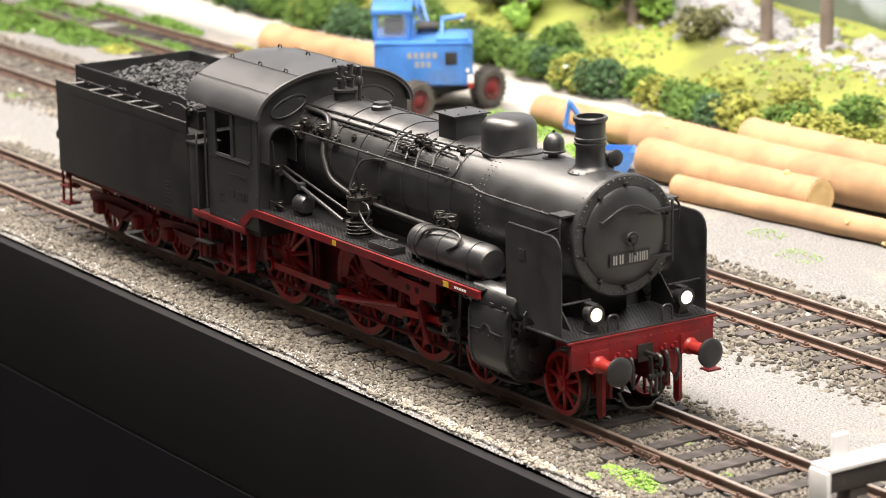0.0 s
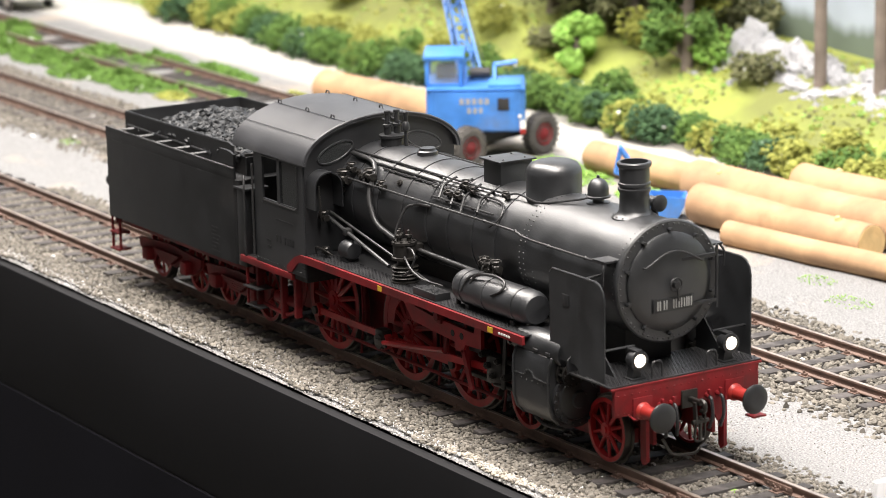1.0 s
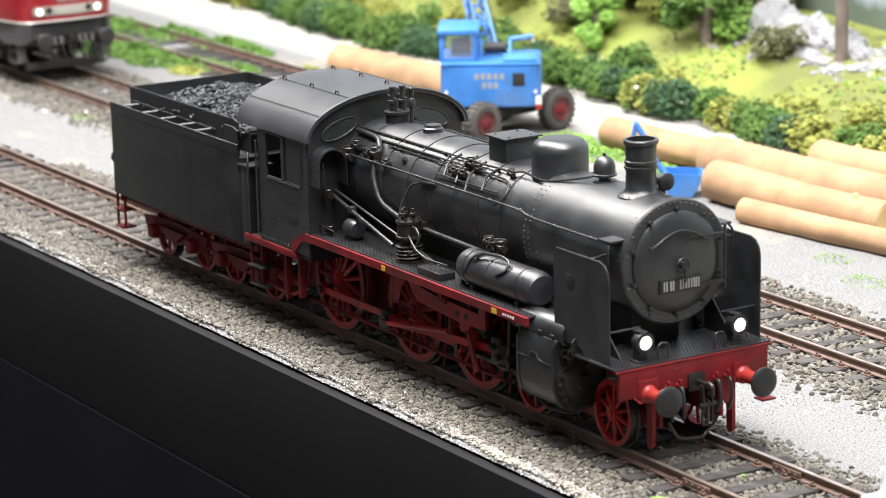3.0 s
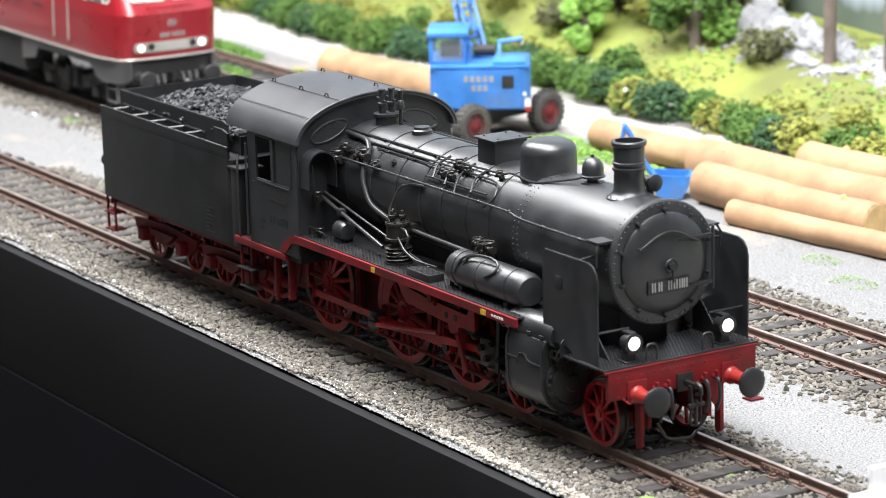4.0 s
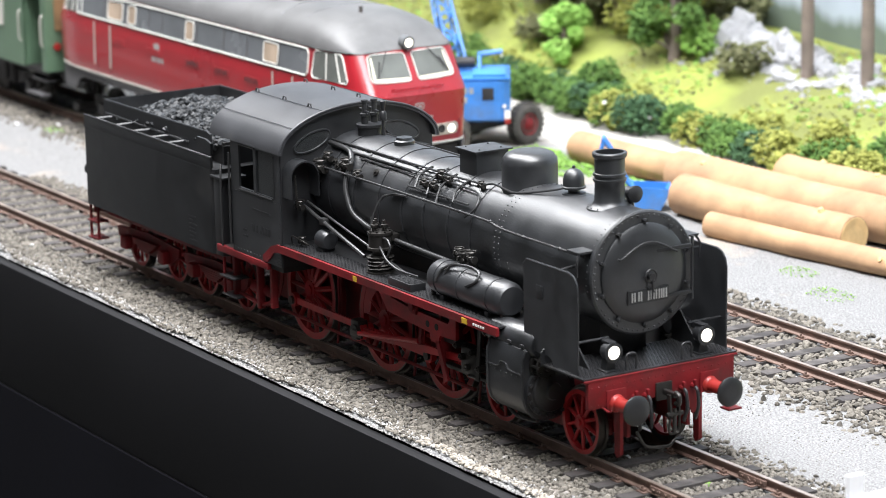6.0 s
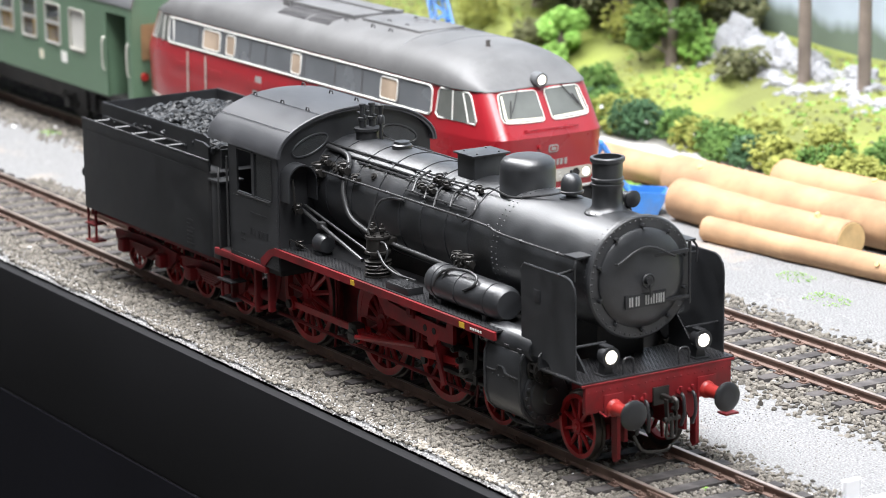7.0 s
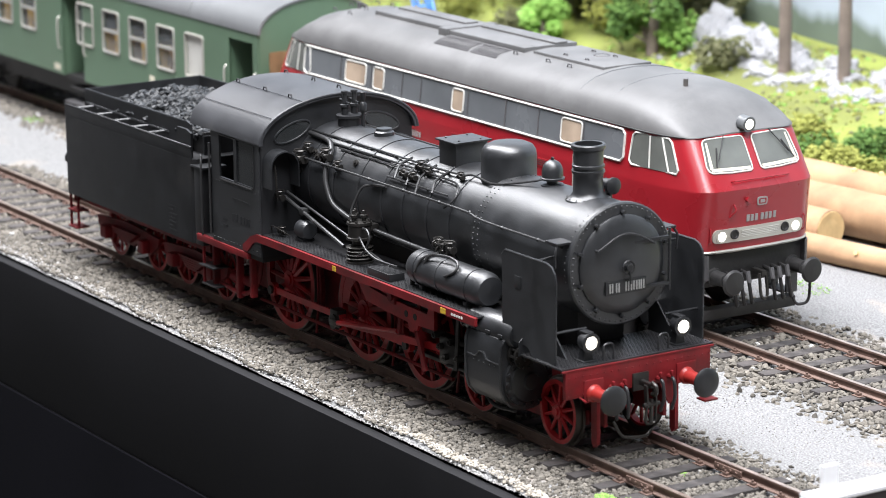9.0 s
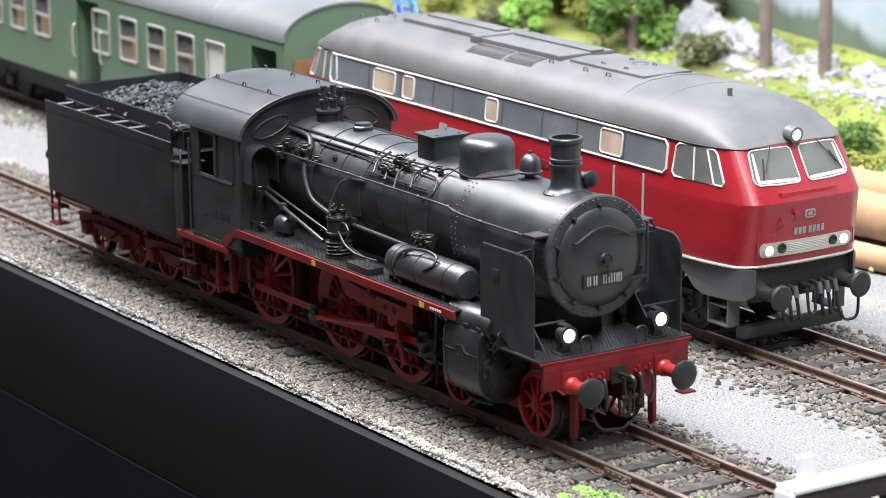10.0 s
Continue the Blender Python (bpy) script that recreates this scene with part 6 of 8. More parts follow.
def build_diesel():
    D = thing("diesel_locomotive", "dark red model diesel locomotive with grey roof and lit headlamps", "locomotive", at_u(-60, TRACK2, 0))
    ends = [0.0, 0.005, 0.02, 0.045, 0.08, 0.12, 0.17, 0.23, 0.29, 0.34, 0.5, 0.7, 0.95, 1.25, 1.55, 1.8]
    xs = [-NOSE - e for e in ends]
    xs = xs + [-DLEN / 2] + [-DLEN - x for x in xs[::-1]]
    zs = [1.50, 1.56, 1.62, 2.0, 2.4, 2.59, 2.62, 2.65, 2.72, 3.0, 3.3, 3.50]
    bm = bm_new()
    grid = {s: [[bm.verts.new(side_point(x, z, 0, s)) for z in zs] for x in xs] for s in (-1, 1)}
    for s in (-1, 1):
        for a, b in zip(grid[s], grid[s][1:]):
            for i in range(len(zs) - 1):
                bm.faces.new((a[i], a[i + 1], b[i + 1], b[i]))
    for e in (0, -1):
        l, r = grid[-1][e], grid[1][e]
        cols = [l]
        for j in range(1, 20):
            col = []
            for i, z in enumerate(zs):
                y = l[i].co.y + (r[i].co.y - l[i].co.y) * j / 20
                x = nose_x(z, y)
                col.append(bm.verts.new((x if e == 0 else -DLEN - x, y, z)))
            cols.append(col)
        cols.append(r)
        for p, q in zip(cols, cols[1:]):
            for i in range(len(zs) - 1):
                bm.faces.new((p[i], q[i], q[i + 1], p[i + 1]))
    bmesh.ops.remove_doubles(bm, verts=bm.verts[:], dist=0.0005)
    body = part("body", bm, M["redd"], D, "glossy dark red body shell", 20)
    # pale strip along the bottom edge
    for s in (-1, 1):
        p = [side_point(x, 1.52, 0.008, s) for x in xs]
        part("waist_strip", pipe(bm_new(), p, 0.028, 6), M["alu"], body, "thin pale strip")
    for back in (False, True):
        p = [(nose_x(1.52, y) + 0.01 if not back else -DLEN - nose_x(1.52, y) - 0.01, y, 1.52) for y in np.linspace(-0.92, 0.92, 9)]
        part("waist_strip", pipe(bm_new(), p, 0.032, 6), M["alu"], body)
    # roof: rises from the eave; low at the ends
    prof = [(1.0, 0.0), (0.985, 0.14), (0.93, 0.31), (0.82, 0.46), (0.62, 0.60), (0.36, 0.68), (0.0, 0.71)]
    rx = [-NOSE - e for e in (0.0, 0.01, 0.03, 0.07, 0.13, 0.2, 0.28, 0.36, 0.6, 0.9, 1.3, 1.8, 2.4, 3.0)]
    rx = rx + [-DLEN / 2] + [-DLEN - x for x in rx[::-1]]
    bm = bm_new()
    rows = []
    for x in rx:
        d = min(-x, DLEN + x)
        t = min(max((d - NOSE) / 2.7, 0), 1)
        h = 0.04 + 0.96 * (1 - (1 - t) ** 2.4)
        sidep = side_point(max(min(x, -NOSE), -DLEN + NOSE), 3.50)
        w = abs(sidep[1]) + 0.012
        fx = sidep[0] + (0.04 if x > -DLEN / 2 else -0.04) * max(0, 1 - (d - NOSE) / 0.4)
        half = [(fx - (0.1 * q if x > -DLEN / 2 else -0.1 * q) * 0, k * w, 3.495 + q * h) for k, q in prof]
        rows.append([bm.verts.new((a, -b, c)) for a, b, c in half] + [bm.verts.new((a, b, c)) for a, b, c in half[-2::-1]])
    for a, b in zip(rows, rows[1:]):
        for i in range(len(a) - 1):
            bm.faces.new((a[i], a[i + 1], b[i + 1], b[i]))
    bm.faces.new(rows[0])
    bm.faces.new(rows[-1][::-1])
    roof = part("roof", bm, M["roofd"], D, "weathered grey roof with hatches", 30)
    part("eave_bead", pipe(bm_new(), [side_point(x, 3.50, 0.014, -1) for x in xs], 0.014, 5), M["under"], roof)
    # roof hatches and fittings

    def roof_z(y, x=-8):
        k = abs(y) / 1.42
        for (a, p), (b, q) in zip(prof, prof[1:]):
            if k >= b:
                return 3.495 + p + (q - p) * (a - k) / (a - b)
        return 4.2
    for b in ((-9.6, -6.9, -0.62, 0.62, 4.10, 4.25), (-12.6, -9.8, -0.5, 0.5, 4.10, 4.26), (-6.7, -4.4, -0.55, 0.55, 4.10, 4.22),
              (-9.5, -6.9, 0.1, 0.4, 4.25, 4.29), (-12.5, -9.9, 0.0, 0.3, 4.26, 4.30), (-9.84, -9.56, -0.7, 0.55, 4.04, 4.28)):
        part("roof_hatch", box(bm_new(), *b, 0.02), M["roofd"], roof)
    for x0, x1 in ((-9.5, -8.3), (-8.2, -7.3)):
        bm = bm_new()
        pa = [(x0, -1.02), (x1, -1.02), (x1, -0.63), (x0, -0.63)]
        v = [bm.verts.new((x, y, roof_z(y) + 0.015)) for x, y in pa]
        v2 = [bm.verts.new((x, y, roof_z(y) - 0.03)) for x, y in pa]
        bm.faces.new(v)
        for i in range(4):
            bm.faces.new((v[i], v2[i], v2[(i + 1) % 4], v[(i + 1) % 4]))
        for i in range(9):
            y = -1.0 + i * 0.04
            pipe(bm, [(x0, y, roof_z(y) + 0.02), (x1, y, roof_z(y) + 0.02)], 0.008, 4)
        part("roof_grille", bm, M["skirt"], roof, "dark mesh grille in the roof")
    bm = bm_new()
    for x in (-5.2, -5.9, -7.0, -13.2, -13.8):
        for y in (-0.75, -0.35, 0.3):
            pipe(bm, [(x - 0.07, y, roof_z(y)), (x - 0.05, y, roof_z(y) + 0.06), (x + 0.05, y, roof_z(y) + 0.06), (x + 0.07, y, roof_z(y))], 0.014, 5)
    pipe(bm, [(-5.5 + 0.15 * math.cos(a), 0.2 + 0.15 * math.sin(a), roof_z(0.2) + 0.02) for a in np.linspace(0, 6.283, 17)], 0.02, 5)
    for x in (-2.3, -DLEN + 2.3):
        rod(bm, (x, -0.25, 4.02), (x, -0.25, 4.28), 0.045, 10)
    part("roof_fittings", bm, M["skirt"], roof)
    bm = pipe(bm_new(), [(-3.2, y, roof_z(y, -3) - 0.005) for y in np.linspace(-1.2, 1.2, 15)], 0.012, 5)
    pipe(bm, [(-4.2, y, roof_z(y, -4) + 0.003) for y in np.linspace(-1.2, 1.2, 15)], 0.012, 5)
    part("roof_seams", bm, M["roofd2"], roof)
    # long window ribbon on each side
    for s in (-1, 1):
        x0, x1, z0, z1 = -DLEN + 2.05, -2.50, 2.88, 3.45
        n = 24
        outline = [(x1, z0 + 0.08), (x1, z1 - 0.08), (x1 - 0.08, z1)] + [(x1 + (x0 - x1) * i / n, z1) for i in range(1, n)] + [(x0 + 0.08, z1), (x0, z1 - 0.08), (x0, z0 + 0.08), (x0 + 0.08, z0)] + \
                  [(x0 + (x1 - x0) * i / n, z0) for i in range(1, n)] + [(x1 - 0.08, z0)]
        rib = part("window_ribbon", on_side(outline, 0.001, 0.010, s), M["panel"], body, "long grey ribbon of panels and panes")
        part("window_frame", loop_tube([side_point(x, z, 0.012, s) for x, z in outline], 0.023, 6), M["frame"], rib, "cream frame round the ribbon")
        # opaque panes; light shining through is put in as a tan colour
        for xa, xb in ((-DLEN + 3.75, -DLEN + 4.55), (-DLEN + 4.85, -DLEN + 5.25), (-8.15, -7.75), (-4.45, -3.80)):
            p = rounded(xa, xb, z0 + 0.07, z1 - 0.07, 0.07)
            pa = part("window_pane", on_side(p, 0.010, 0.016, s), M["tan"], rib, "opaque tan window pane coloured as if lit")
            part("pane_frame", loop_tube([side_point(x, z, 0.016, s) for x, z in p], 0.016, 5), M["frame"], pa)
        bm = bm_new()
        for x in (-3.75, -5.2, -6.3, -7.6, -9.3, -10.0, -11.2, -12.4):
            a, b = side_point(x, z0 + 0.03, 0.012, s), side_point(x, z1 - 0.03, 0.012, s)
            rod(bm, a, b, 0.016, 6)
        part("ribbon_bars", bm, M["skirt"], rib)
        # cab side windows
        for e in (0, 1):
            def mx(p):
                return p if e == 0 else [(-DLEN - x, z) for x, z in p]
            p = [(-2.32, 2.95), (-2.24, 2.88), (-0.98, 2.88), (-0.92, 2.94), (-0.98, 3.40), (-1.05, 3.46), (-2.18, 3.46), (-2.26, 3.40)]
            cw = part("cab_window", on_side(mx(p), 0.002, 0.008, s), M["pane"], body, "three-part cab side window")
            part("window_frame", loop_tube([side_point(x, z, 0.010, s) for x, z in mx(p)], 0.020, 6), M["frame"], cw, "cream window frame")
            bm = bm_new()
            for xx, dx in ((-1.72, 0), (-1.18, 0.10)):
                q = mx([(xx - dx * 0, 2.89), (xx - dx, 3.45)])
                rod(bm, side_point(*q[0], 0.012, s), side_point(*q[1], 0.012, s), 0.018, 6)
            part("window_bar", bm, M["frame"], cw)
            # door outline and grab rails
            for xx in (-3.08, -3.95):
                q = mx([(xx, 1.75), (xx, 2.78)])
                part("grab_rail", rod(bm_new(), side_point(*q[0], 0.045, s), side_point(*q[1], 0.045, s), 0.022, 7), M["alu"], body, "thin metal grab rail")
            q = mx([(-3.16, 1.6), (-3.16, 2.84), (-3.86, 2.84), (-3.86, 1.6)])
            part("door_seam", pipe(bm_new(), [side_point(*c, 0.002, s) for c in q], 0.010, 5), M["under"], body)
        # pressed louvres, crest and lettering bars
        for xa in (-4.6, -6.0, -7.4, -9.4, -11.3, -12.8):
            p = rounded(xa - 0.75, xa, 2.36, 2.52, 0.05)
            part("side_louvre", on_side(p, 0.0, 0.012, s), M["redd"], body)
            if xa > -8:
                # dark strips laid on the louvre; the slots' shade is put in as colour
                for z in (2.40, 2.44, 2.48):
                    part("louvre_slot", on_side([(xa - 0.68, z - 0.008), (xa - 0.07, z - 0.008), (xa - 0.07, z + 0.008), (xa - 0.68, z + 0.008)], 0.012, 0.015, s), M["under"], body)
        p = rounded(-9.72, -9.44, 2.42, 2.66, 0.05)
        part("crest", on_side(p, 0.002, 0.008, s), M["greymark"], body, "pale rounded crest shown as a plain shape")
        for i, x in enumerate((-9.82, -9.74, -9.66, -9.54, -9.46, -9.38, -9.28)):
            part("number_bar", on_side([(x - 0.028, 2.22), (x + 0.028, 2.22), (x + 0.028, 2.33), (x - 0.028, 2.33)], 0.002, 0.006, s), M["greymark"], body)
        # skirt with bogie cut-outs
        for e in (0, 1):
            bm = bm_new()
            pts = [(-0.50, 1.49), (-0.50, 1.05), (-0.56, 0.98), (-0.64, 0.95), (-0.8, 0.92), (-1.5, 0.92), (-1.72, 1.0), (-1.95, 1.22), (-2.2, 1.30), (-4.9, 1.30), (-5.2, 1.30), (-5.4, 1.0), (-6.2, 0.9)]
            top = [(-6.2, 1.49), (-4.9, 1.49), (-3.6, 1.49), (-2.2, 1.49), (-1.5, 1.49), (-1.1, 1.49), (-0.8, 1.49), (-0.64, 1.49), (-0.56, 1.49)]
            poly = pts + top
            if e:
                poly = [(-DLEN - x, z) for x, z in poly]
            a = [bm.verts.new((x, s * (half_width(x) * 0.985 - 0.02), z)) for x, z in poly]
            b = [bm.verts.new((x, s * (half_width(x) * 0.985 - 0.06), z)) for x, z in poly]
            bm.faces.new(a)
            bm.faces.new(b[::-1])
            for i in range(len(a)):
                j = (i + 1) % len(a)
                bm.faces.new((a[i], a[j], b[j], b[i]))
            part("skirt", bm, M["skirt"], D, "dark grey lower skirt")
        part("fuel_tank", box(bm_new(), -DLEN + 6.2, -6.2, min(s * 0.6, s * 1.4), max(s * 0.6, s * 1.4), 0.55, 1.48, 0.06), M["under"], D)
        bm = bm_new()
        for z in (0.42, 0.75):
            box(bm, -1.5, -1.0, min(s * 1.0, s * 1.32), max(s * 1.0, s * 1.32), z, z + 0.03)
        box(bm, -1.54, -1.5, min(s * 1.05, s * 1.3), max(s * 1.05, s * 1.3), 0.42, 1.0)
        box(bm, -1.0, -0.96, min(s * 1.05, s * 1.3), max(s * 1.05, s * 1.3), 0.42, 1.0)
        part("cab_step", bm, M["skirt"], D, "grey metal footsteps")
    # ends
    for back in (False, True):
        fx = (lambda x: x) if not back else (lambda x: -DLEN - x)
        for s in (-1, 1):
            p = [(s * 0.09, 2.98), (s * 0.10, 2.93), (s * 0.15, 2.90), (s * 0.55, 2.90), (s * 0.93, 2.92), (s * 0.99, 2.95), (s * 1.01, 3.02), (s * 0.95, 3.40), (s * 0.92, 3.44), (s * 0.86, 3.46), (s * 0.5, 3.465), (s * 0.15, 3.46), (s * 0.11, 3.44), (s * 0.09, 3.40)]
            fw = part("windscreen", on_nose(p, 0.002, 0.008, back), M["pane"], body, "sloping windscreen with cream surround")
            pts = [((nose_x(z, y) + 0.012) if not back else -DLEN - nose_x(z, y) - 0.012, y, z) for y, z in p]
            part("window_frame", loop_tube(pts, 0.016, 6), M["frame"], fw, "cream windscreen frame")
            bm = rod(bm_new(), (fx(nose_x(3.48) + 0.02), s * 0.5, 3.52), (fx(nose_x(3.1) + 0.03), s * 0.78, 3.12), 0.010, 5)
            rod(bm, (fx(nose_x(3.35) + 0.03), s * 0.72, 3.32), (fx(nose_x(3.0) + 0.03), s * 0.86, 3.02), 0.014, 5)
            part("wiper", bm, M["under"], fw)
            for q in ([(s * 0.13, 2.925), (s * 0.95, 2.945), (s * 0.94, 2.995), (s * 0.13, 2.975)], [(s * 0.90, 2.99), (s * 0.965, 2.99), (s * 0.90, 3.41), (s * 0.86, 3.41)]):
                part("inner_sill", on_nose(q, 0.008, 0.0095, back), M["cream"], fw, "cream sill behind the glass")
            bl = part("headlamp", lathe(bm_new(), (fx(nose_x(1.8, 0.82) - 0.01), s * 0.82, 1.80), (1 if not back else -1, 0, 0), [(0, 0.125), (0.05, 0.12), (0.055, 0.095)], 22), M["alu"], body, "lit round headlamp")
            if not back:
                part("lens", lathe(bm_new(), (nose_x(1.8, 0.82) + 0.03, s * 0.82, 1.80), (1, 0, 0), [(0, 0.093), (0.02, 0.085), (0.03, 0.03), (0.031, 0.002)], 20), M["lens"], bl, "glowing lens")
            part("tail_lamp", lathe(bm_new(), (fx(nose_x(1.82, 0.56) + 0.03), s * 0.56, 1.82), (1 if not back else -1, 0, 0), [(0, 0.09), (0.03, 0.085), (0.03, 0.06), (0.015, 0.05), (0.014, 0.002)], 16), M["under"], body, "dark unlit tail lamp")
            gx = nose_x(1.8, 1.05)
            pr = [(fx(gx - 0.01), s * 1.05, 1.68), (fx(gx + 0.05), s * 1.05, 1.72), (fx(gx + 0.05), s * 1.05, 1.95), (fx(gx - 0.01), s * 1.05, 1.99)]
            part("grab_rail", pipe(bm_new(), pr, 0.014, 5), M["redd"], body)
        bm = on_nose(rounded(-1.0, 1.0, 1.68, 1.93, 0.10), 0.002, 0.022, back)
        pl = part("lamp_plate", bm, M["alu"], body, "long metal plate that carries the lamps")
        bm = bm_new()
        for z in (1.75, 1.78, 1.81, 1.84, 1.87):
            rod(bm, (fx(nose_x(z, 0.42) + 0.042), -0.42, z), (fx(nose_x(z, 0.42) + 0.042), 0.42, z), 0.008, 5)
        part("plate_ribs", bm, M["alu"], pl)
        part("crest", on_nose(rounded(-0.11, 0.11, 2.29, 2.44, 0.04), 0.002, 0.012, back), M["greymark"], body, "pale rounded crest shown as a plain shape")
        part("crest_field", on_nose(rounded(-0.085, 0.085, 2.315, 2.415, 0.03), 0.012, 0.015, back), M["redd"], body)
        part("crest_mark", on_nose([(-0.05, 2.335), (0.05, 2.335), (0.05, 2.395), (-0.05, 2.395)], 0.015, 0.018, back), M["greymark"], body)
        for y in (-0.28, -0.19, -0.10, 0.03, 0.12, 0.21, 0.31):
            w, h = (0.03, 0.06)
            part("number_bar", on_nose([(y - w, 2.02), (y + w, 2.02), (y + w, 2.14), (y - w, 2.14)], 0.002, 0.006, back), M["greymark"], body)
        nx = nose_x(2.72, 0.6)
        pr = [(fx(nx - 0.02), -0.62, 2.76), (fx(nx + 0.05), -0.60, 2.78), (fx(nx + 0.06), 0, 2.78), (fx(nx + 0.05), 0.60, 2.78), (fx(nx - 0.02), 0.62, 2.76)]
        part("nose_rail", pipe(bm_new(), pr, 0.016, 5), M["redd"], body, "red handrail below the windscreens")
        part("nose_hook", rod(bm_new(), (fx(nose_x(2.4)-0.02), -0.33, 2.42), (fx(nose_x(2.4) + 0.06), -0.33, 2.42), 0.045, 8), M["redd"], body)
        part("nose_hook", pipe(bm_new(), bend([(fx(nose_x(2.3, 0.62)), -0.60, 2.36), (fx(nose_x(2.2) + 0.08), -0.60, 2.26), (fx(nose_x(2.1, 0.66)), -0.68, 2.12)], 3), 0.016, 5), M["redd"], body)
        # top lamp
        lm = part("top_lamp", lathe(bm_new(), (fx(-1.02), 0, 3.68), (1 if not back else -1, 0, -0.1), [(0, 0.02), (0.02, 0.13), (0.2, 0.135), (0.22, 0.14), (0.24, 0.14), (0.245, 0.1)], 22), M["roofd2"], roof, "round roof lamp above the windscreens")
        if not back:
            part("lens", lathe(bm_new(), (-0.785, 0, 3.66), (1, 0, -0.1), [(0, 0.098), (0.015, 0.09), (0.022, 0.03), (0.023, 0.002)], 20), M["lens"], lm, "glowing lens")
        # beam, hoses and coupling
        be = part("buffer_beam", box(bm_new(), min(fx(-0.75), fx(-0.62)), max(fx(-0.75), fx(-0.62)), -1.08, 1.08, 0.88, 1.46, 0.03), M["under"], D, "black buffer beam")
        part("rail_guard", box(bm_new(), min(fx(-1.0), fx(-0.75)), max(fx(-1.0), fx(-0.75)), -1.1, 1.1, 0.22, 0.42, 0.03), M["under"], be)
        for y, k in ((-0.62, 0), (-0.45, 1), (0.25, 0), (0.42, 1), (0.6, 0), (-0.28, 1)):
            bm = pipe(bm_new(), bend([(fx(-0.62), y, 1.1), (fx(-0.42), y, 1.08), (fx(-0.36), y + 0.02, 0.8), (fx(-0.38), y + 0.08, 0.52), (fx(-0.45), y + 0.16, 0.55)], 4), 0.034, 7)
            part("brake_hose", bm, M["under"], be, "black brake hose")
            part("hose_cock", rod(bm_new(), (fx(-0.42), y, 1.12), (fx(-0.36), y, 0.92), 0.045, 8), M["skirt"], be)
        bm = pipe(bm_new(), bend([(fx(-0.62), 1.0, 0.95), (fx(-0.3), 1.05, 0.9), (fx(-0.28), 1.02, 0.4), (fx(-0.4), 0.8, 0.35), (fx(-0.5), 0.75, 0.7)], 4), 0.028, 7)
        part("heating_hose", bm, M["under"], be)
        bm = box(bm_new(), min(fx(-0.62), fx(-0.3)), max(fx(-0.62), fx(-0.3)), -0.05, 0.05, 1.02, 1.12, 0.02)
        pipe(bm, bend([(fx(-0.35), -0.07, 1.07), (fx(-0.28), -0.08, 0.62), (fx(-0.28), 0.08, 0.62), (fx(-0.35), 0.07, 1.07)], 3), 0.03, 6)
        part("screw_coupling", bm, M["steel"], be)
        buffers(D, fx(0), 1 if not back else -1, M["under"])
    part("inner_floor", box(bm_new(), -DLEN + 0.8, -0.8, -1.1, 1.1, 1.40, 1.5), M["under"], D)
    ws = bogie(D, -3.9, 2.8, 0.5, M["under"]) + bogie(D, -DLEN + 3.9, 2.8, 0.5, M["under"])
    return D, ws


CL = 19.2            # coach body


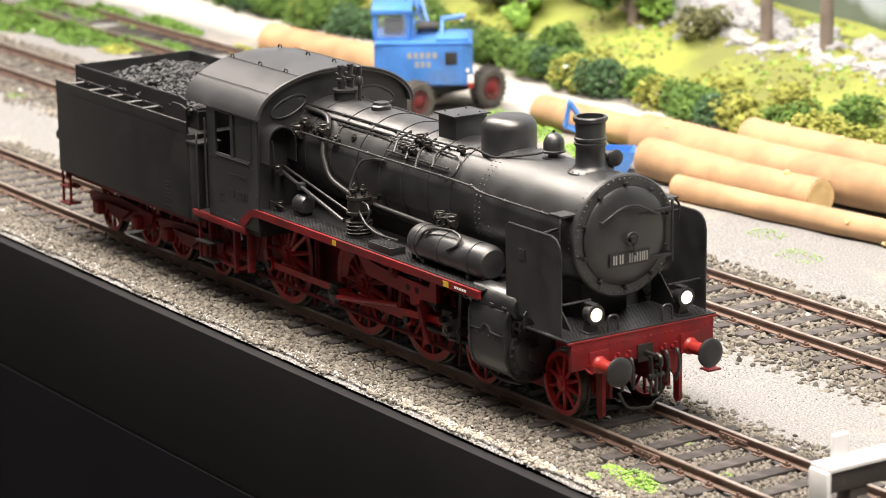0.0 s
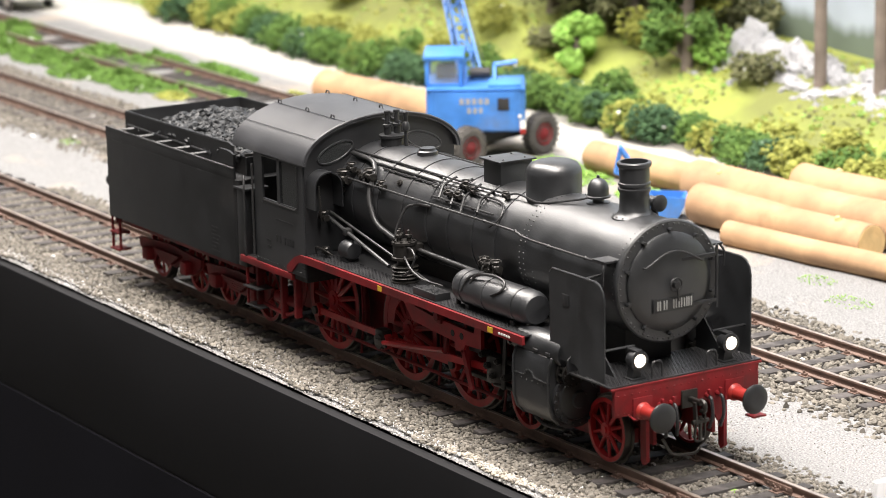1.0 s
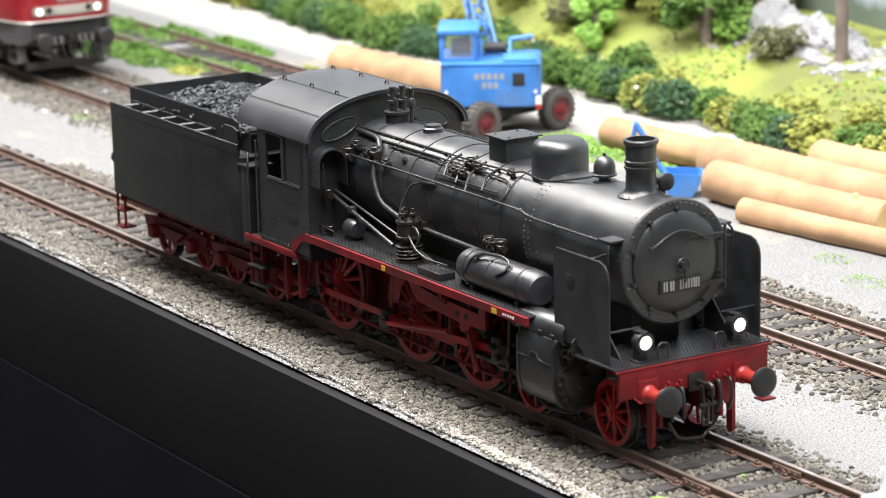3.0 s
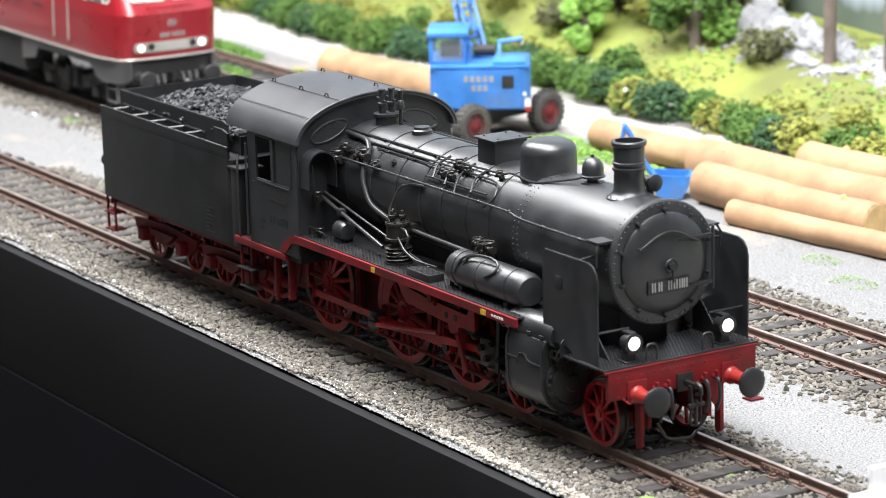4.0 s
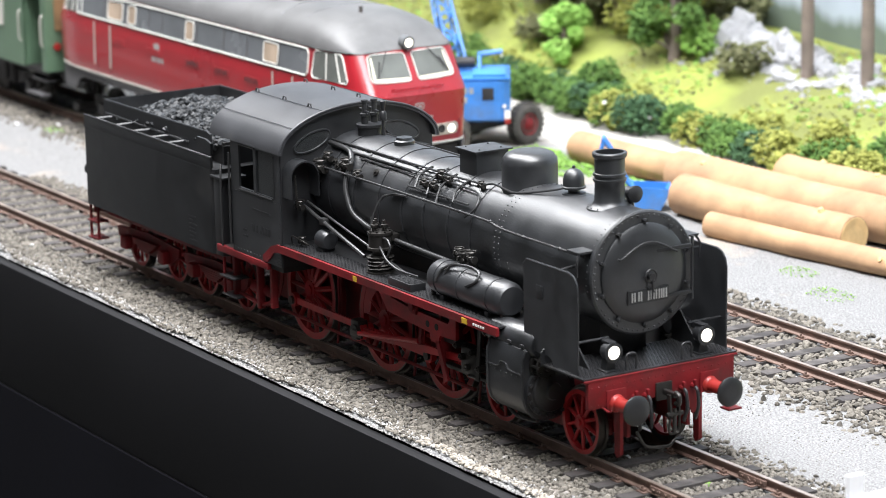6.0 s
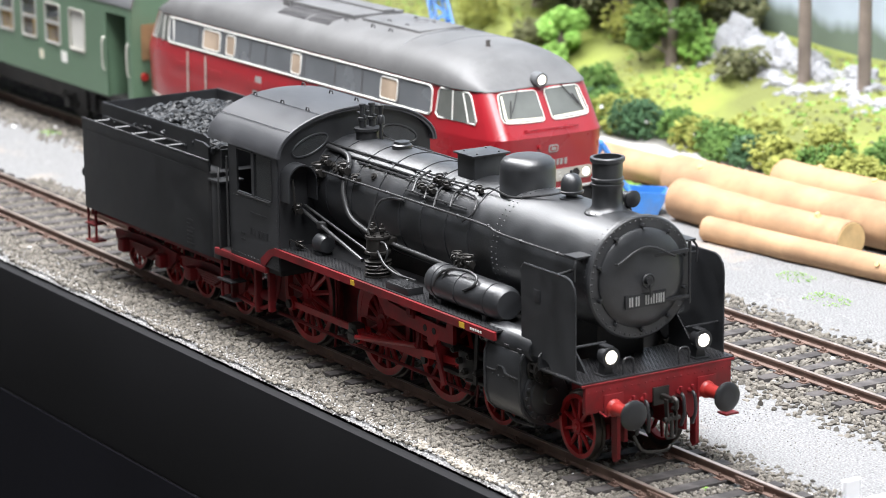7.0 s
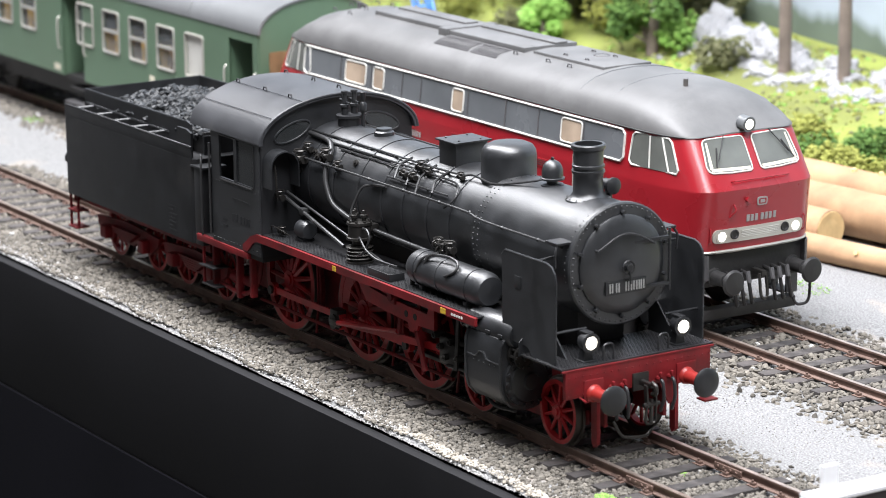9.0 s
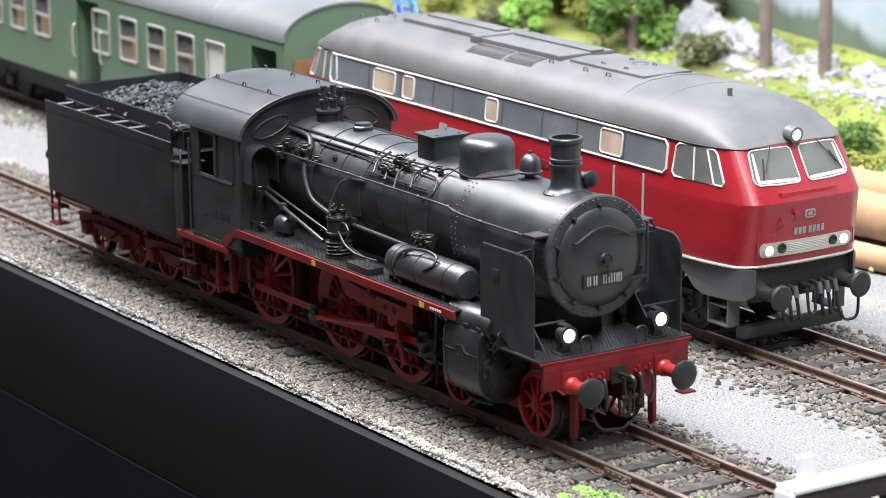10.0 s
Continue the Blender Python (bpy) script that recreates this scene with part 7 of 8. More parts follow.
def build_coach():
    C = thing("passenger_coach", "green model passenger coach with silver-grey roof behind the diesel", "coach", at_u(-80, TRACK2, 0))
    W = 1.47
    wins = [(-2.55 - 1.41 * i, i == 0) for i in range(5)] + [(-11.45 - 1.41 * i, i == 4) for i in range(5)]
    ww = 0.86
    doors = [(-1.35, -0.25), (-9.95, -8.75), (-CL + 0.25, -CL + 1.35)]
    for s in (-1, 1):
        ya, yb = (s * W - 0.03, s * W + 0.03)
        bm = bm_new()
        runs = [(-8.75, -1.35), (-CL + 1.35, -9.95)]
        for a, b in runs:
            box(bm, a, b, ya, yb, 1.12, 2.03)
            box(bm, a, b, ya, yb, 3.02, 3.42)
            inside = sorted(x for x, _ in wins if a < x - ww and x < b)
            edges = [a] + [q for x in inside for q in (x - ww, x)] + [b]
            for p, q in zip(edges[::2], edges[1::2]):
                box(bm, p, q, ya, yb, 2.03, 3.02)
        for d0, d1 in doors:
            box(bm, d0, d1, ya, yb, 3.18, 3.42)
        box(bm, -0.25, -0.02, ya, yb, 1.12, 3.42)
        box(bm, -CL + 0.02, -CL + 0.25, ya, yb, 1.12, 3.42)
        # recessed door bays
        for d0, d1 in doors:
            yi0, yi1 = sorted((s * (W - 0.55), s * W))
            box(bm, d0 - 0.03, d0, yi0, yi1, 1.12, 3.3)
            box(bm, d1, d1 + 0.03, yi0, yi1, 1.12, 3.3)
        side = part("body_side", bm, M["green"], C, "plain green coach side")
        for d0, d1 in doors:
            bm = box(bm_new(), d0, d1, s * (W - 0.55) - 0.02, s * (W - 0.55) + 0.02, 1.12, 3.2)
            do = part("door", bm, M["green"], C, "recessed green entrance door")
            part("door_window", box(bm_new(), d0 + 0.3, d1 - 0.3, *sorted((s * (W - 0.53), s * (W - 0.52))), 2.2, 3.0), M["seat"], do)
            part("door_frame", loop_tube([(x, s * (W - 0.515), z) for x, z in rounded(d0 + 0.28, d1 - 0.28, 2.18, 3.02, 0.06)], 0.03, 6), M["greymark"], do)
            part("door_handle", rod(bm_new(), (d0 + 0.16, s * (W - 0.48), 1.95), (d0 + 0.16, s * (W - 0.48), 2.2), 0.03, 6), M["alu"], do)
            for x in (d0 - 0.12, d1 + 0.12):
                if -CL < x < 0:
                    part("grab_rail", pipe(bm_new(), bend([(x, s * (W + 0.03), 1.75), (x, s * (W + 0.1), 1.8), (x, s * (W + 0.1), 2.5), (x, s * (W + 0.03), 2.55)], 3), 0.022, 6), M["alu"], C, "shiny metal grab rail")
            for z, dy in ((0.45, 0.05), (0.8, -0.12), (1.05, -0.3)):
                part("entrance_step", box(bm_new(), d0 + 0.05, d1 - 0.05, *sorted((s * (W + dy), s * (W + dy - 0.25))), z, z + 0.04), M["skirt"], C)
        for x, milk in wins:
            p = rounded(x - ww, x, 2.03, 3.02, 0.07)
            wn = part("window", prism(bm_new(), p, "y", s * (W - 0.02) - 0.005, s * (W - 0.02) + 0.005), M["frame"] if milk else M["glass"], C, "frosted white window" if milk else "sliding window in a silver frame")
            part("window_frame", loop_tube([(q, s * (W + 0.03), z) for q, z in p], 0.034, 6), M["alu"], wn)
            if not milk:
                part("window_bar", box(bm_new(), x - ww, x, *sorted((s * (W - 0.01), s * (W + 0.045))), 2.50, 2.57, 0.01), M["alu"], wn)
        bm = bm_new()
        box(bm, -5.25, -5.0, *sorted((s * (W + 0.031), s * (W + 0.036))), 1.55, 1.78)
        part("class_mark", bm, M["cream"], side, "pale square mark")
        bm = box(bm_new(), -3.95, -3.6, *sorted((s * (W + 0.031), s * (W + 0.036))), 1.62, 1.9)
        part("notice_board", bm, M["white"], side, "small white notice")
        bm = box(bm_new(), -10.45, -10.1, *sorted((s * (W + 0.031), s * (W + 0.036))), 1.2, 1.36)
        part("data_mark", bm, M["cream"], side)
        bm = prism(bm_new(), [(-CL + 3, 0.75), (-CL + 5, 0.55), (-5, 0.55), (-3, 0.75), (-3, 1.11), (-CL + 3, 1.11)], "y", s * 1.05 - 0.03, s * 1.05 + 0.03)
        part("underframe", bm, M["under"], C)
    for x in (-0.02, -CL + 0.02):
        end = [(1.47, 1.12), (1.47, 3.42)] + [(1.47 * math.cos(a), 3.42 + 0.68 * math.sin(a)) for a in np.linspace(0, math.pi, 21)][1:-1] + [(-1.47, 3.42), (-1.47, 1.12)]
        e = part("end_wall", prism(bm_new(), end, "x", x - 0.03, x + 0.03), M["green"], C, "green coach end wall")
        ox = 0.05 if x > -1 else -0.05
        gw = part("gangway", box(bm_new(), min(x + ox, x + ox * 8), max(x + ox, x + ox * 8), -0.55, 0.55, 1.3, 3.35, 0.08), M["under"], e, "black rubber gangway")
        for s in (-1, 1):
            part("end_window", prism(bm_new(), rounded(min(s * 0.72, s * 1.25), max(s * 0.72, s * 1.25), 2.15, 3.0, 0.06), "x", x + ox, x + ox * 1.3), M["seat"], e)
            part("tail_lamp", rod(bm_new(), (x + ox, s * 1.2, 1.75), (x + ox * 2.2, s * 1.2, 1.75), 0.10, 12), M["red2"], e, "red tail lamp")
    out = [(1.52 * math.cos(a), 3.40 + 0.74 * math.sin(a)) for a in np.linspace(0, math.pi, 33)]
    inn = [(1.46 * math.cos(a), 3.40 + 0.69 * math.sin(a)) for a in np.linspace(math.pi, 0, 33)]
    roof = part("roof", prism(bm_new(), out + inn, "x", -CL - 0.05, 0.05), M["roofc"], C, "curved silver-grey coach roof", 25)
    bm = bm_new()
    for x in (-3.2, -6.4, -9.6, -12.8, -16):
        pipe(bm, [(x, 1.525 * math.cos(a), 3.40 + 0.745 * math.sin(a)) for a in np.linspace(0.05, math.pi - 0.05, 25)], 0.012, 5)
        rod(bm, (x + 1, 0, 4.1), (x + 1, 0, 4.22), 0.14, 12)
    part("roof_seams", bm, M["roofc"], roof)
    part("floor", box(bm_new(), -CL + 0.1, -0.1, -1.4, 1.4, 1.02, 1.14), M["under"], C)
    for i, x in enumerate(np.arange(-2.3, -CL + 1.6, -0.705)):
        if any(d0 - 0.3 < x < d1 + 0.3 for d0, d1 in doors):
            continue
        for s in (-1, 1):
            bm = box(bm_new(), x - 0.1, x + 0.1, *sorted((s * 0.35, s * 1.36)), 1.14, 2.45, 0.03)
            box(bm, x - 0.3, x + 0.3, *sorted((s * 0.35, s * 1.36)), 1.5, 1.66, 0.03)
            part("seat", bm, M["seat2"] if (i + (s > 0)) % 3 else M["seat"], C, "upholstered seat")
    part("inner_wall", box(bm_new(), -8.6, -1.45, -0.02, 0.02, 1.14, 3.9), M["seat"], C)
    part("inner_wall", box(bm_new(), -CL + 1.45, -10.05, -0.02, 0.02, 1.14, 3.9), M["seat"], C)
    buffers(C, 0.45, 1, M["under"])
    buffers(C, -CL - 0.45, -1, M["under"])
    ws = bogie(C, -3.2, 2.5, 0.5, M["under"]) + bogie(C, -CL + 3.2, 2.5, 0.5, M["under"])
    return C, ws


DIESEL, DIESEL_SETS = build_diesel()
COACH, COACH_SETS = build_coach()


# ---------- yard things ----------
def build_log(x0, y0, x1, y1, z, r, label, seed):
    rng = random.Random(seed)
    a, b = Vector((*yard(x0, y0), z)), Vector((*yard(x1, y1), z))
    d, u, w = frame_of(b - a)
    n, seg = 22, 28
    bm, rings = bm_new(), []
    off = [rng.uniform(-1, 1) for _ in range(4)]
    for i in range(n + 1):
        t = i / n
        c = a.lerp(b, t) + u * 0.10 * r * math.sin(3 * t + off[0]) + w * 0.06 * r * math.sin(4 * t + off[1])
        rr = r * (1.05 - 0.12 * t)
        vs = []
        for k in range(seg):
            q = 2 * math.pi * k / seg
            f = rr * (1 + 0.05 * noise.noise(Vector((math.cos(q) * 1.5 + seed, math.sin(q) * 1.5, t * 9))))
            vs.append(bm.verts.new(c + (u * math.cos(q) + w * math.sin(q)) * f))
        rings.append(vs)
    for p, q in zip(rings, rings[1:]):
        for k in range(seg):
            j = (k + 1) % seg
            bm.faces.new((p[k], p[j], q[j], q[k]))
    bm.faces.new(rings[0][::-1])
    bm.faces.new(rings[-1])
    lg = thing("log", label, "log", group="felled logs")
    part("trunk", bm, M["log"], lg, "", 50)
    for s, e in ((0, a), (1, b)):
        sg = -1 if s == 0 else 1
        c = a if s == 0 else b
        c = c + u * 0.10 * r * math.sin(3 * s + off[0]) + w * 0.06 * r * math.sin(4 * s + off[1])
        rr = r * (1.05 - 0.12 * s)
        part("cut_end", lathe(bm_new(), c + d * sg * 0.002, d * sg, [(0, rr * 0.95), (0.012, rr * 0.93), (0.014, rr * 0.6), (0.011, rr * 0.55), (0.014, rr * 0.5), (0.015, 0.01)], 26), M["logend"], lg, "sawn pale log end")
    bm = bm_new()
    for i in range(5):
        t, q = rng.uniform(0.1, 0.9), rng.uniform(0, 6.28)
        c = a.lerp(b, t) + (u * math.cos(q) + w * math.sin(q)) * r * 0.98
        o = (u * math.cos(q) + w * math.sin(q))
        rod(bm, c - o * 0.05, c + o * 0.05, 0.09 * r / 0.4, 8, 0.05)
    part("branch_stub", bm, M["logend"], lg)
    return lg


def build_logs():
    L1 = "thick peeled tan log in the log pile"
    build_log(-35.0, 12.75, -27.6, 13.6, 0.20, 0.46, "thick peeled tan log lying behind the crane", 1)
    build_log(-22.6, 13.3, -15.0, 13.65, 0.12, 0.36, "long peeled tan log beside the blue bucket", 2)
    build_log(-17.75, 12.75, -8.0, 13.75, 0.27, 0.50, L1, 3)
    build_log(-16.1, 11.65, -10.75, 12.15, 0.17, 0.43, L1, 4)
    build_log(-13.95, 10.85, -6.7, 11.85, 0.0, 0.26, "thin peeled tan log lying on the gravel before the pile", 5)
    build_log(-15.7, 14.2, -6.6, 15.2, 0.45, 0.42, L1, 6)


def build_crane():
    C = thing("mobile_crane", "blue model mobile crane with lattice boom and red wheel hubs", "crane", at_u(*yard(-25.85, 11.95), -0.25, 0, 0, 0))
    up = new("superstructure")
    up.empty_display_size = 0.01
    up.parent, up.matrix_basis = C, at_u(0, 0, 0.16, 0, 0, 56)
    tagged(up, "blue slewing upper body")
    bm = prism(bm_new(), [(-1.18, -0.85), (-1.05, -1.0), (1.0, -1.0), (1.18, -0.85), (1.18, 0.8), (-1.18, 0.8)], "z", 0.60, 1.62)
    bmesh.ops.bevel(bm, geom=bm.edges[:], offset=0.05, segments=2, affect="EDGES")
    part("engine_house", bm, M["blue"], up)
    bm = box(bm_new(), -1.16, 1.16, -0.99, 0.8, 1.60, 1.66, 0.02)
    box(bm, 0.3, 1.1, -0.9, 0.3, 1.66, 1.74, 0.03)
    part("house_roof", bm, M["blue"], up)
    # raised dark plate; the vent's inner shade is put in as its colour
    part("side_vent", box(bm_new(), 0.52, 0.80, -1.013, -1.0, 1.12, 1.42, 0.01), M["under"], up, "dark plate standing for a shaded vent opening")
    for i in range(5):
        part("lettering_bar", box(bm_new(), -0.38 + i * 0.15, -0.28 + i * 0.15, -1.012, -1.002, 1.28, 1.42), M["greymark"], up, "worn white letter shown as a plain bar")
    for i in range(3):
        part("lettering_bar", box(bm_new(), -0.20 + i * 0.14, -0.11 + i * 0.14, -1.012, -1.002, 1.06, 1.20), M["greymark"], up, "worn white letter shown as a plain bar")
    # cab with window openings
    bm = box(bm_new(), -1.18, -0.32, -0.7, 0.75, 1.62, 1.74)
    for x, y in ((-1.15, -0.67), (-0.35, -0.67), (-1.15, 0.72), (-0.35, 0.72)):
        box(bm, x - 0.05, x + 0.05, y - 0.05, y + 0.05, 1.70, 2.32, 0.01)
    box(bm, -1.24, -0.26, -0.78, 0.82, 2.30, 2.42, 0.04)
    part("driver_cab", bm, M["blue"], up, "blue cab with big windows")
    part("cab_pane", box(bm_new(), -1.1, -0.4, -0.69, -0.68, 1.74, 2.3), M["glass"], up)
    part("cab_seat", box(bm_new(), -0.95, -0.5, 0.0, 0.4, 1.7, 2.05, 0.05), M["under"], up)
    for s in (-1, 1):
        bm = rod(bm_new(), (s * 1.05, -1.0, 0.98), (s * 1.05, -1.03, 0.98), 0.045, 12)
        part("lamp", bm, M["white"], up, "round white reflector")
        bm = box(bm_new(), s * 1.12 - 0.07, s * 1.12 + 0.07, -1.03, -0.995, 0.68, 0.88)
        part("warning_panel", bm, M["white"], up)
        part("warning_panel", box(bm_new(), s * 1.12 - 0.07, s * 1.12 + 0.07, -1.03, -0.995, 0.56, 0.68), M["red2"], up, "red warning stripe")
    # winch and gantry
    bm = rod(bm_new(), (-0.15, 0.1, 1.85), (0.35, 0.1, 1.85), 0.14, 16)
    part("winch_drum", bm, M["under"], up)
    bm = bm_new()
    for x in (-0.25, 0.45):
        rod(bm, (x, -0.3, 1.6), (x, 0.1, 2.05), 0.04, 6)
        rod(bm, (x, 0.5, 1.6), (x, 0.1, 2.05), 0.04, 6)
    rod(bm, (0.45, 0.1, 2.05), (1.0, 0.1, 2.12), 0.06, 6)
    rod(bm, (0.45, 0.1, 1.75), (0.45, 0.1, 2.1), 0.05, 6)
    part("gantry", bm, M["blue"], up)
    # lattice boom
    foot, tip = Vector((-0.1, 0.55, 1.55)), Vector((-1.35, 4.2, 6.3))
    d, u, w = frame_of(tip - foot)
    bm = bm_new()
    ch = []
    n = 16
    for su, sw in ((-1, -1), (1, -1), (1, 1), (-1, 1)):
        pts = [foot.lerp(tip, i / n) + u * su * (0.21 - 0.10 * i / n) + w * sw * (0.21 - 0.10 * i / n) for i in range(n + 1)]
        ch.append(pts)
        pipe(bm, [pts[0], pts[-1]], 0.045, 5)
    for k in range(4):
        p, q = ch[k], ch[(k + 1) % 4]
        for i in range(n):
            rod(bm, p[i], q[i + 1] if i % 2 else q[i], 0.025, 4)
            rod(bm, p[i] if i % 2 else p[i + 1], q[i + 1] if i % 2 else q[i], 0.025, 4)
    part("lattice_boom", bm, M["blue"], up, "blue lattice boom")
    bm = rod(bm_new(), (-0.35, 0.2, 2.1), tip, 0.012, 4)
    rod(bm, (0.2, 0.2, 2.1), tip, 0.012, 4)
    part("boom_cable", bm, M["under"], up)
    # undercarriage
    ch_ = new("undercarriage")
    ch_.empty_display_size = 0.01
    ch_.parent, ch_.matrix_basis = C, at_u(0, 0, 0, 0, 0, 10)
    tagged(ch_, "dark chassis with four rubber-tyred wheels")
    bm = box(bm_new(), -0.62, 0.62, -1.65, 1.65, 0.44, 0.68, 0.04)
    for y in (-1.15, 1.15):
        rod(bm, (-0.85, y, 0.50), (0.85, y, 0.50), 0.11, 12)
    part("chassis_frame", bm, M["under"], ch_)
    part("slewing_ring", rod(bm_new(), (0, 0, 0.66), (0, 0, 0.76), 0.62, 24), M["under"], ch_, "dark greasy slewing ring")
    for s in (-1, 1):
        for y in (-1.2, 1.2):
            prof = [(0, 0.28), (0, 0.42), (0.04, 0.49), (0.28, 0.49), (0.34, 0.43), (0.34, 0.31), (0.30, 0.28), (0.30, 0.02)]
            wl = lathe(bm_new(), (s * 0.80, y, 0.50), (s, 0, 0), prof, 32)
            t = part("tyre", wl, M["rubber"], ch_, "dusty rubber tyre")
            for k in range(22):
                a = 2 * math.pi * k / 22
                lug = box(bm_new(), s * 0.97 - 0.14, s * 0.97 + 0.14, -0.03, 0.03, 0.48, 0.515)
                bmesh.ops.transform(lug, matrix=Matrix.Translation((0, y, 0.50)) @ Matrix.Rotation(a, 4, "X"), verts=lug.verts[:])
                part("tread_lug", lug, M["rubber"], t)
            hb = lathe(bm_new(), (s * 1.09, y, 0.50), (s, 0, 0), [(0, 0.275), (0.045, 0.25), (0.0, 0.20), (0.02, 0.15), (0.09, 0.07), (0.10, 0.01)], 20)
            part("hub", hb, M["red"], ch_, "red wheel hub")
    return C


def build_bucket():
    K = thing("excavator_bucket", "blue model bucket with its arm set down on the gravel", "bucket", at_u(*yard(-17.0, 11.35), -0.25, 0, 0, 56))
    bm = prism(bm_new(), [(-0.38, 0.55), (-0.30, 0.10), (-0.1, 0.0), (0.25, 0.03), (0.50, 0.50), (0.45, 0.53), (0.22, 0.10), (-0.1, 0.06), (-0.24, 0.14), (-0.32, 0.56)], "y", -0.35, 0.35)
    shell = part("shell", bm, M["blue"], K)
    for y in (-0.36, 0.34):
        part("cheek", prism(bm_new(), [(-0.38, 0.55), (-0.30, 0.10), (-0.1, 0.0), (0.25, 0.03), (0.50, 0.50)], "y", y, y + 0.03), M["blue"], shell)
    bm = bm_new()
    for y in (-0.17, 0.17):
        pipe(bm, bend([(-0.28, y, 0.42), (-0.55, y, 0.75), (-0.78, y, 1.30), (-0.95, y, 1.55)], 3), 0.05, 8)
        rod(bm, (-0.95, y, 1.55), (-1.05, y, 1.05), 0.04, 8)
        rod(bm, (-1.05, y, 1.05), (-0.62, y, 0.86), 0.04, 8)
    rod(bm, (-0.95, -0.2, 1.55), (-0.95, 0.2, 1.55), 0.05, 8)
    rod(bm, (-1.05, -0.2, 1.05), (-1.05, 0.2, 1.05), 0.045, 8)
    part("arm", bm, M["blue"], K, "blue linkage arm")


def build_car():
    K = thing("car", "white model saloon car parked on the pale road", "car", at_u(*yard(-59.3, 13.9), -0.23, 0, 0, 4))
    bm = prism(bm_new(), [(-2.0, 0.35), (2.0, 0.35), (2.05, 0.6), (1.95, 0.85), (1.2, 0.92), (-1.5, 0.95), (-2.0, 0.85), (-2.05, 0.6)], "y", -0.78, 0.78)
    bmesh.ops.bevel(bm, geom=bm.edges[:], offset=0.06, segments=2, affect="EDGES")
    part("body", bm, M["carw"], K)
    bm = prism(bm_new(), [(-1.3, 0.92), (0.9, 0.92), (0.35, 1.42), (-0.9, 1.42)], "y", -0.66, 0.66)
    bmesh.ops.bevel(bm, geom=bm.edges[:], offset=0.05, segments=2, affect="EDGES")
    cb = part("cabin", bm, M["glassd"], K, "dark glazed cabin")
    part("roof", box(bm_new(), -0.92, 0.38, -0.66, 0.66, 1.41, 1.46, 0.03), M["carw"], cb)
    for x in (-1.25, 1.25):
        for s in (-1, 1):
            w = part("wheel", lathe(bm_new(), (x, s * 0.66, 0.3), (0, s, 0), [(0, 0.1), (0, 0.28), (0.03, 0.3), (0.13, 0.3), (0.16, 0.26), (0.16, 0.02)], 20), M["rubber"], K)
            part("hub_cap", rod(bm_new(), (x, s * 0.82, 0.3), (x, s * 0.84, 0.3), 0.15, 14), M["alu"], w)
    part("bumper", box(bm_new(), 2.0, 2.12, -0.75, 0.75, 0.4, 0.5, 0.03), M["alu"], K)


def build_buffer_stop():
    K = thing("buffer_stop", "timber buffer stop with white-topped beam at the track's end", "buffer stop", at_u(5.02, -0.1, 0))
    part("beam", box(bm_new(), -0.16, 0.16, -1.16, 1.9, 0.66, 0.96, 0.015), M["darkwood"], K, "dark tarred beam")
    part("beam_top", box(bm_new(), -0.20, 0.20, -1.20, 1.95, 0.965, 1.03, 0.01), M["planks"], K, "white painted board on the beam")
    part("beam_end", box(bm_new(), -0.19, 0.19, -1.24, -1.165, 0.55, 0.963, 0.01), M["planks"], K, "white painted beam end")
    part("upright_board", box(bm_new(), -0.05, 0.03, -0.98, -0.72, 1.032, 1.42, 0.01), M["planks"], K, "white upright board")
    for y in (-0.62, 0.75):
        p = part("post", box(bm_new(), -0.14, 0.14, y - 0.16, y + 0.16, -0.3, 0.655, 0.02), M["darkwood"], K, "dark timber post")
        part("strut", prism(bm_new(), [(0.2, 0.55), (0.34, 0.5), (1.5, -0.28), (1.2, -0.28)], "y", y - 0.1, y + 0.1), M["darkwood"], K)
    part("face_board", box(bm_new(), -0.22, -0.165, -0.55, 1.8, 0.60, 0.94, 0.01), M["under"], K, "black faced board")


def clump(rng, r, lobes, n, size, flat=0.85):
    """Rows of crumbs for a lumpy bush of radius r round the origin, its foot at z = 0."""
    cs = [(rng.uniform(-0.5, 0.5) * r, rng.uniform(-0.5, 0.5) * r, rng.uniform(0.35, 0.85) * r, rng.uniform(0.45, 0.75) * r) for _ in range(lobes)]
    rows = []
    for i in range(n):
        cx, cy, cz, q = cs[i % lobes]
        a, b = rng.uniform(0, 6.283), math.acos(rng.uniform(-0.7, 1))
        k = q * rng.uniform(0.75, 1.08)
        z = cz + k * math.cos(b) * flat
        if z < -0.05:
            continue
        rows.append((cx + k * math.sin(b) * math.cos(a), cy + k * math.sin(b) * math.sin(a), z, rng.uniform(0.6, 1.25) * size))
    return rows


def bush(rng, nrng, x, y, r, key, n=760, size=0.052):
    x, y = yard(x, y)
    names = {"g": ("mid green", "bushg"), "d": ("dark green", "bushd"), "y": ("yellow-olive", "bushy"), "l": ("fresh light green", "bushl"), "o": ("grey-olive", "olive")}
    word, m = names[key]
    ob = stones_object("bush", clump(rng, r, 6, n, size), word + " crumbly model bush on the bank", M[m], nrng, None, (0.4, 0.9))
    tagged(ob, category="bush", group="bushes on the bank")
    ob["kind"] = "thing"
    del ob["kind"]
    ob.matrix_basis = at_u(x, y, bank(x, y) - 0.05)
    return ob


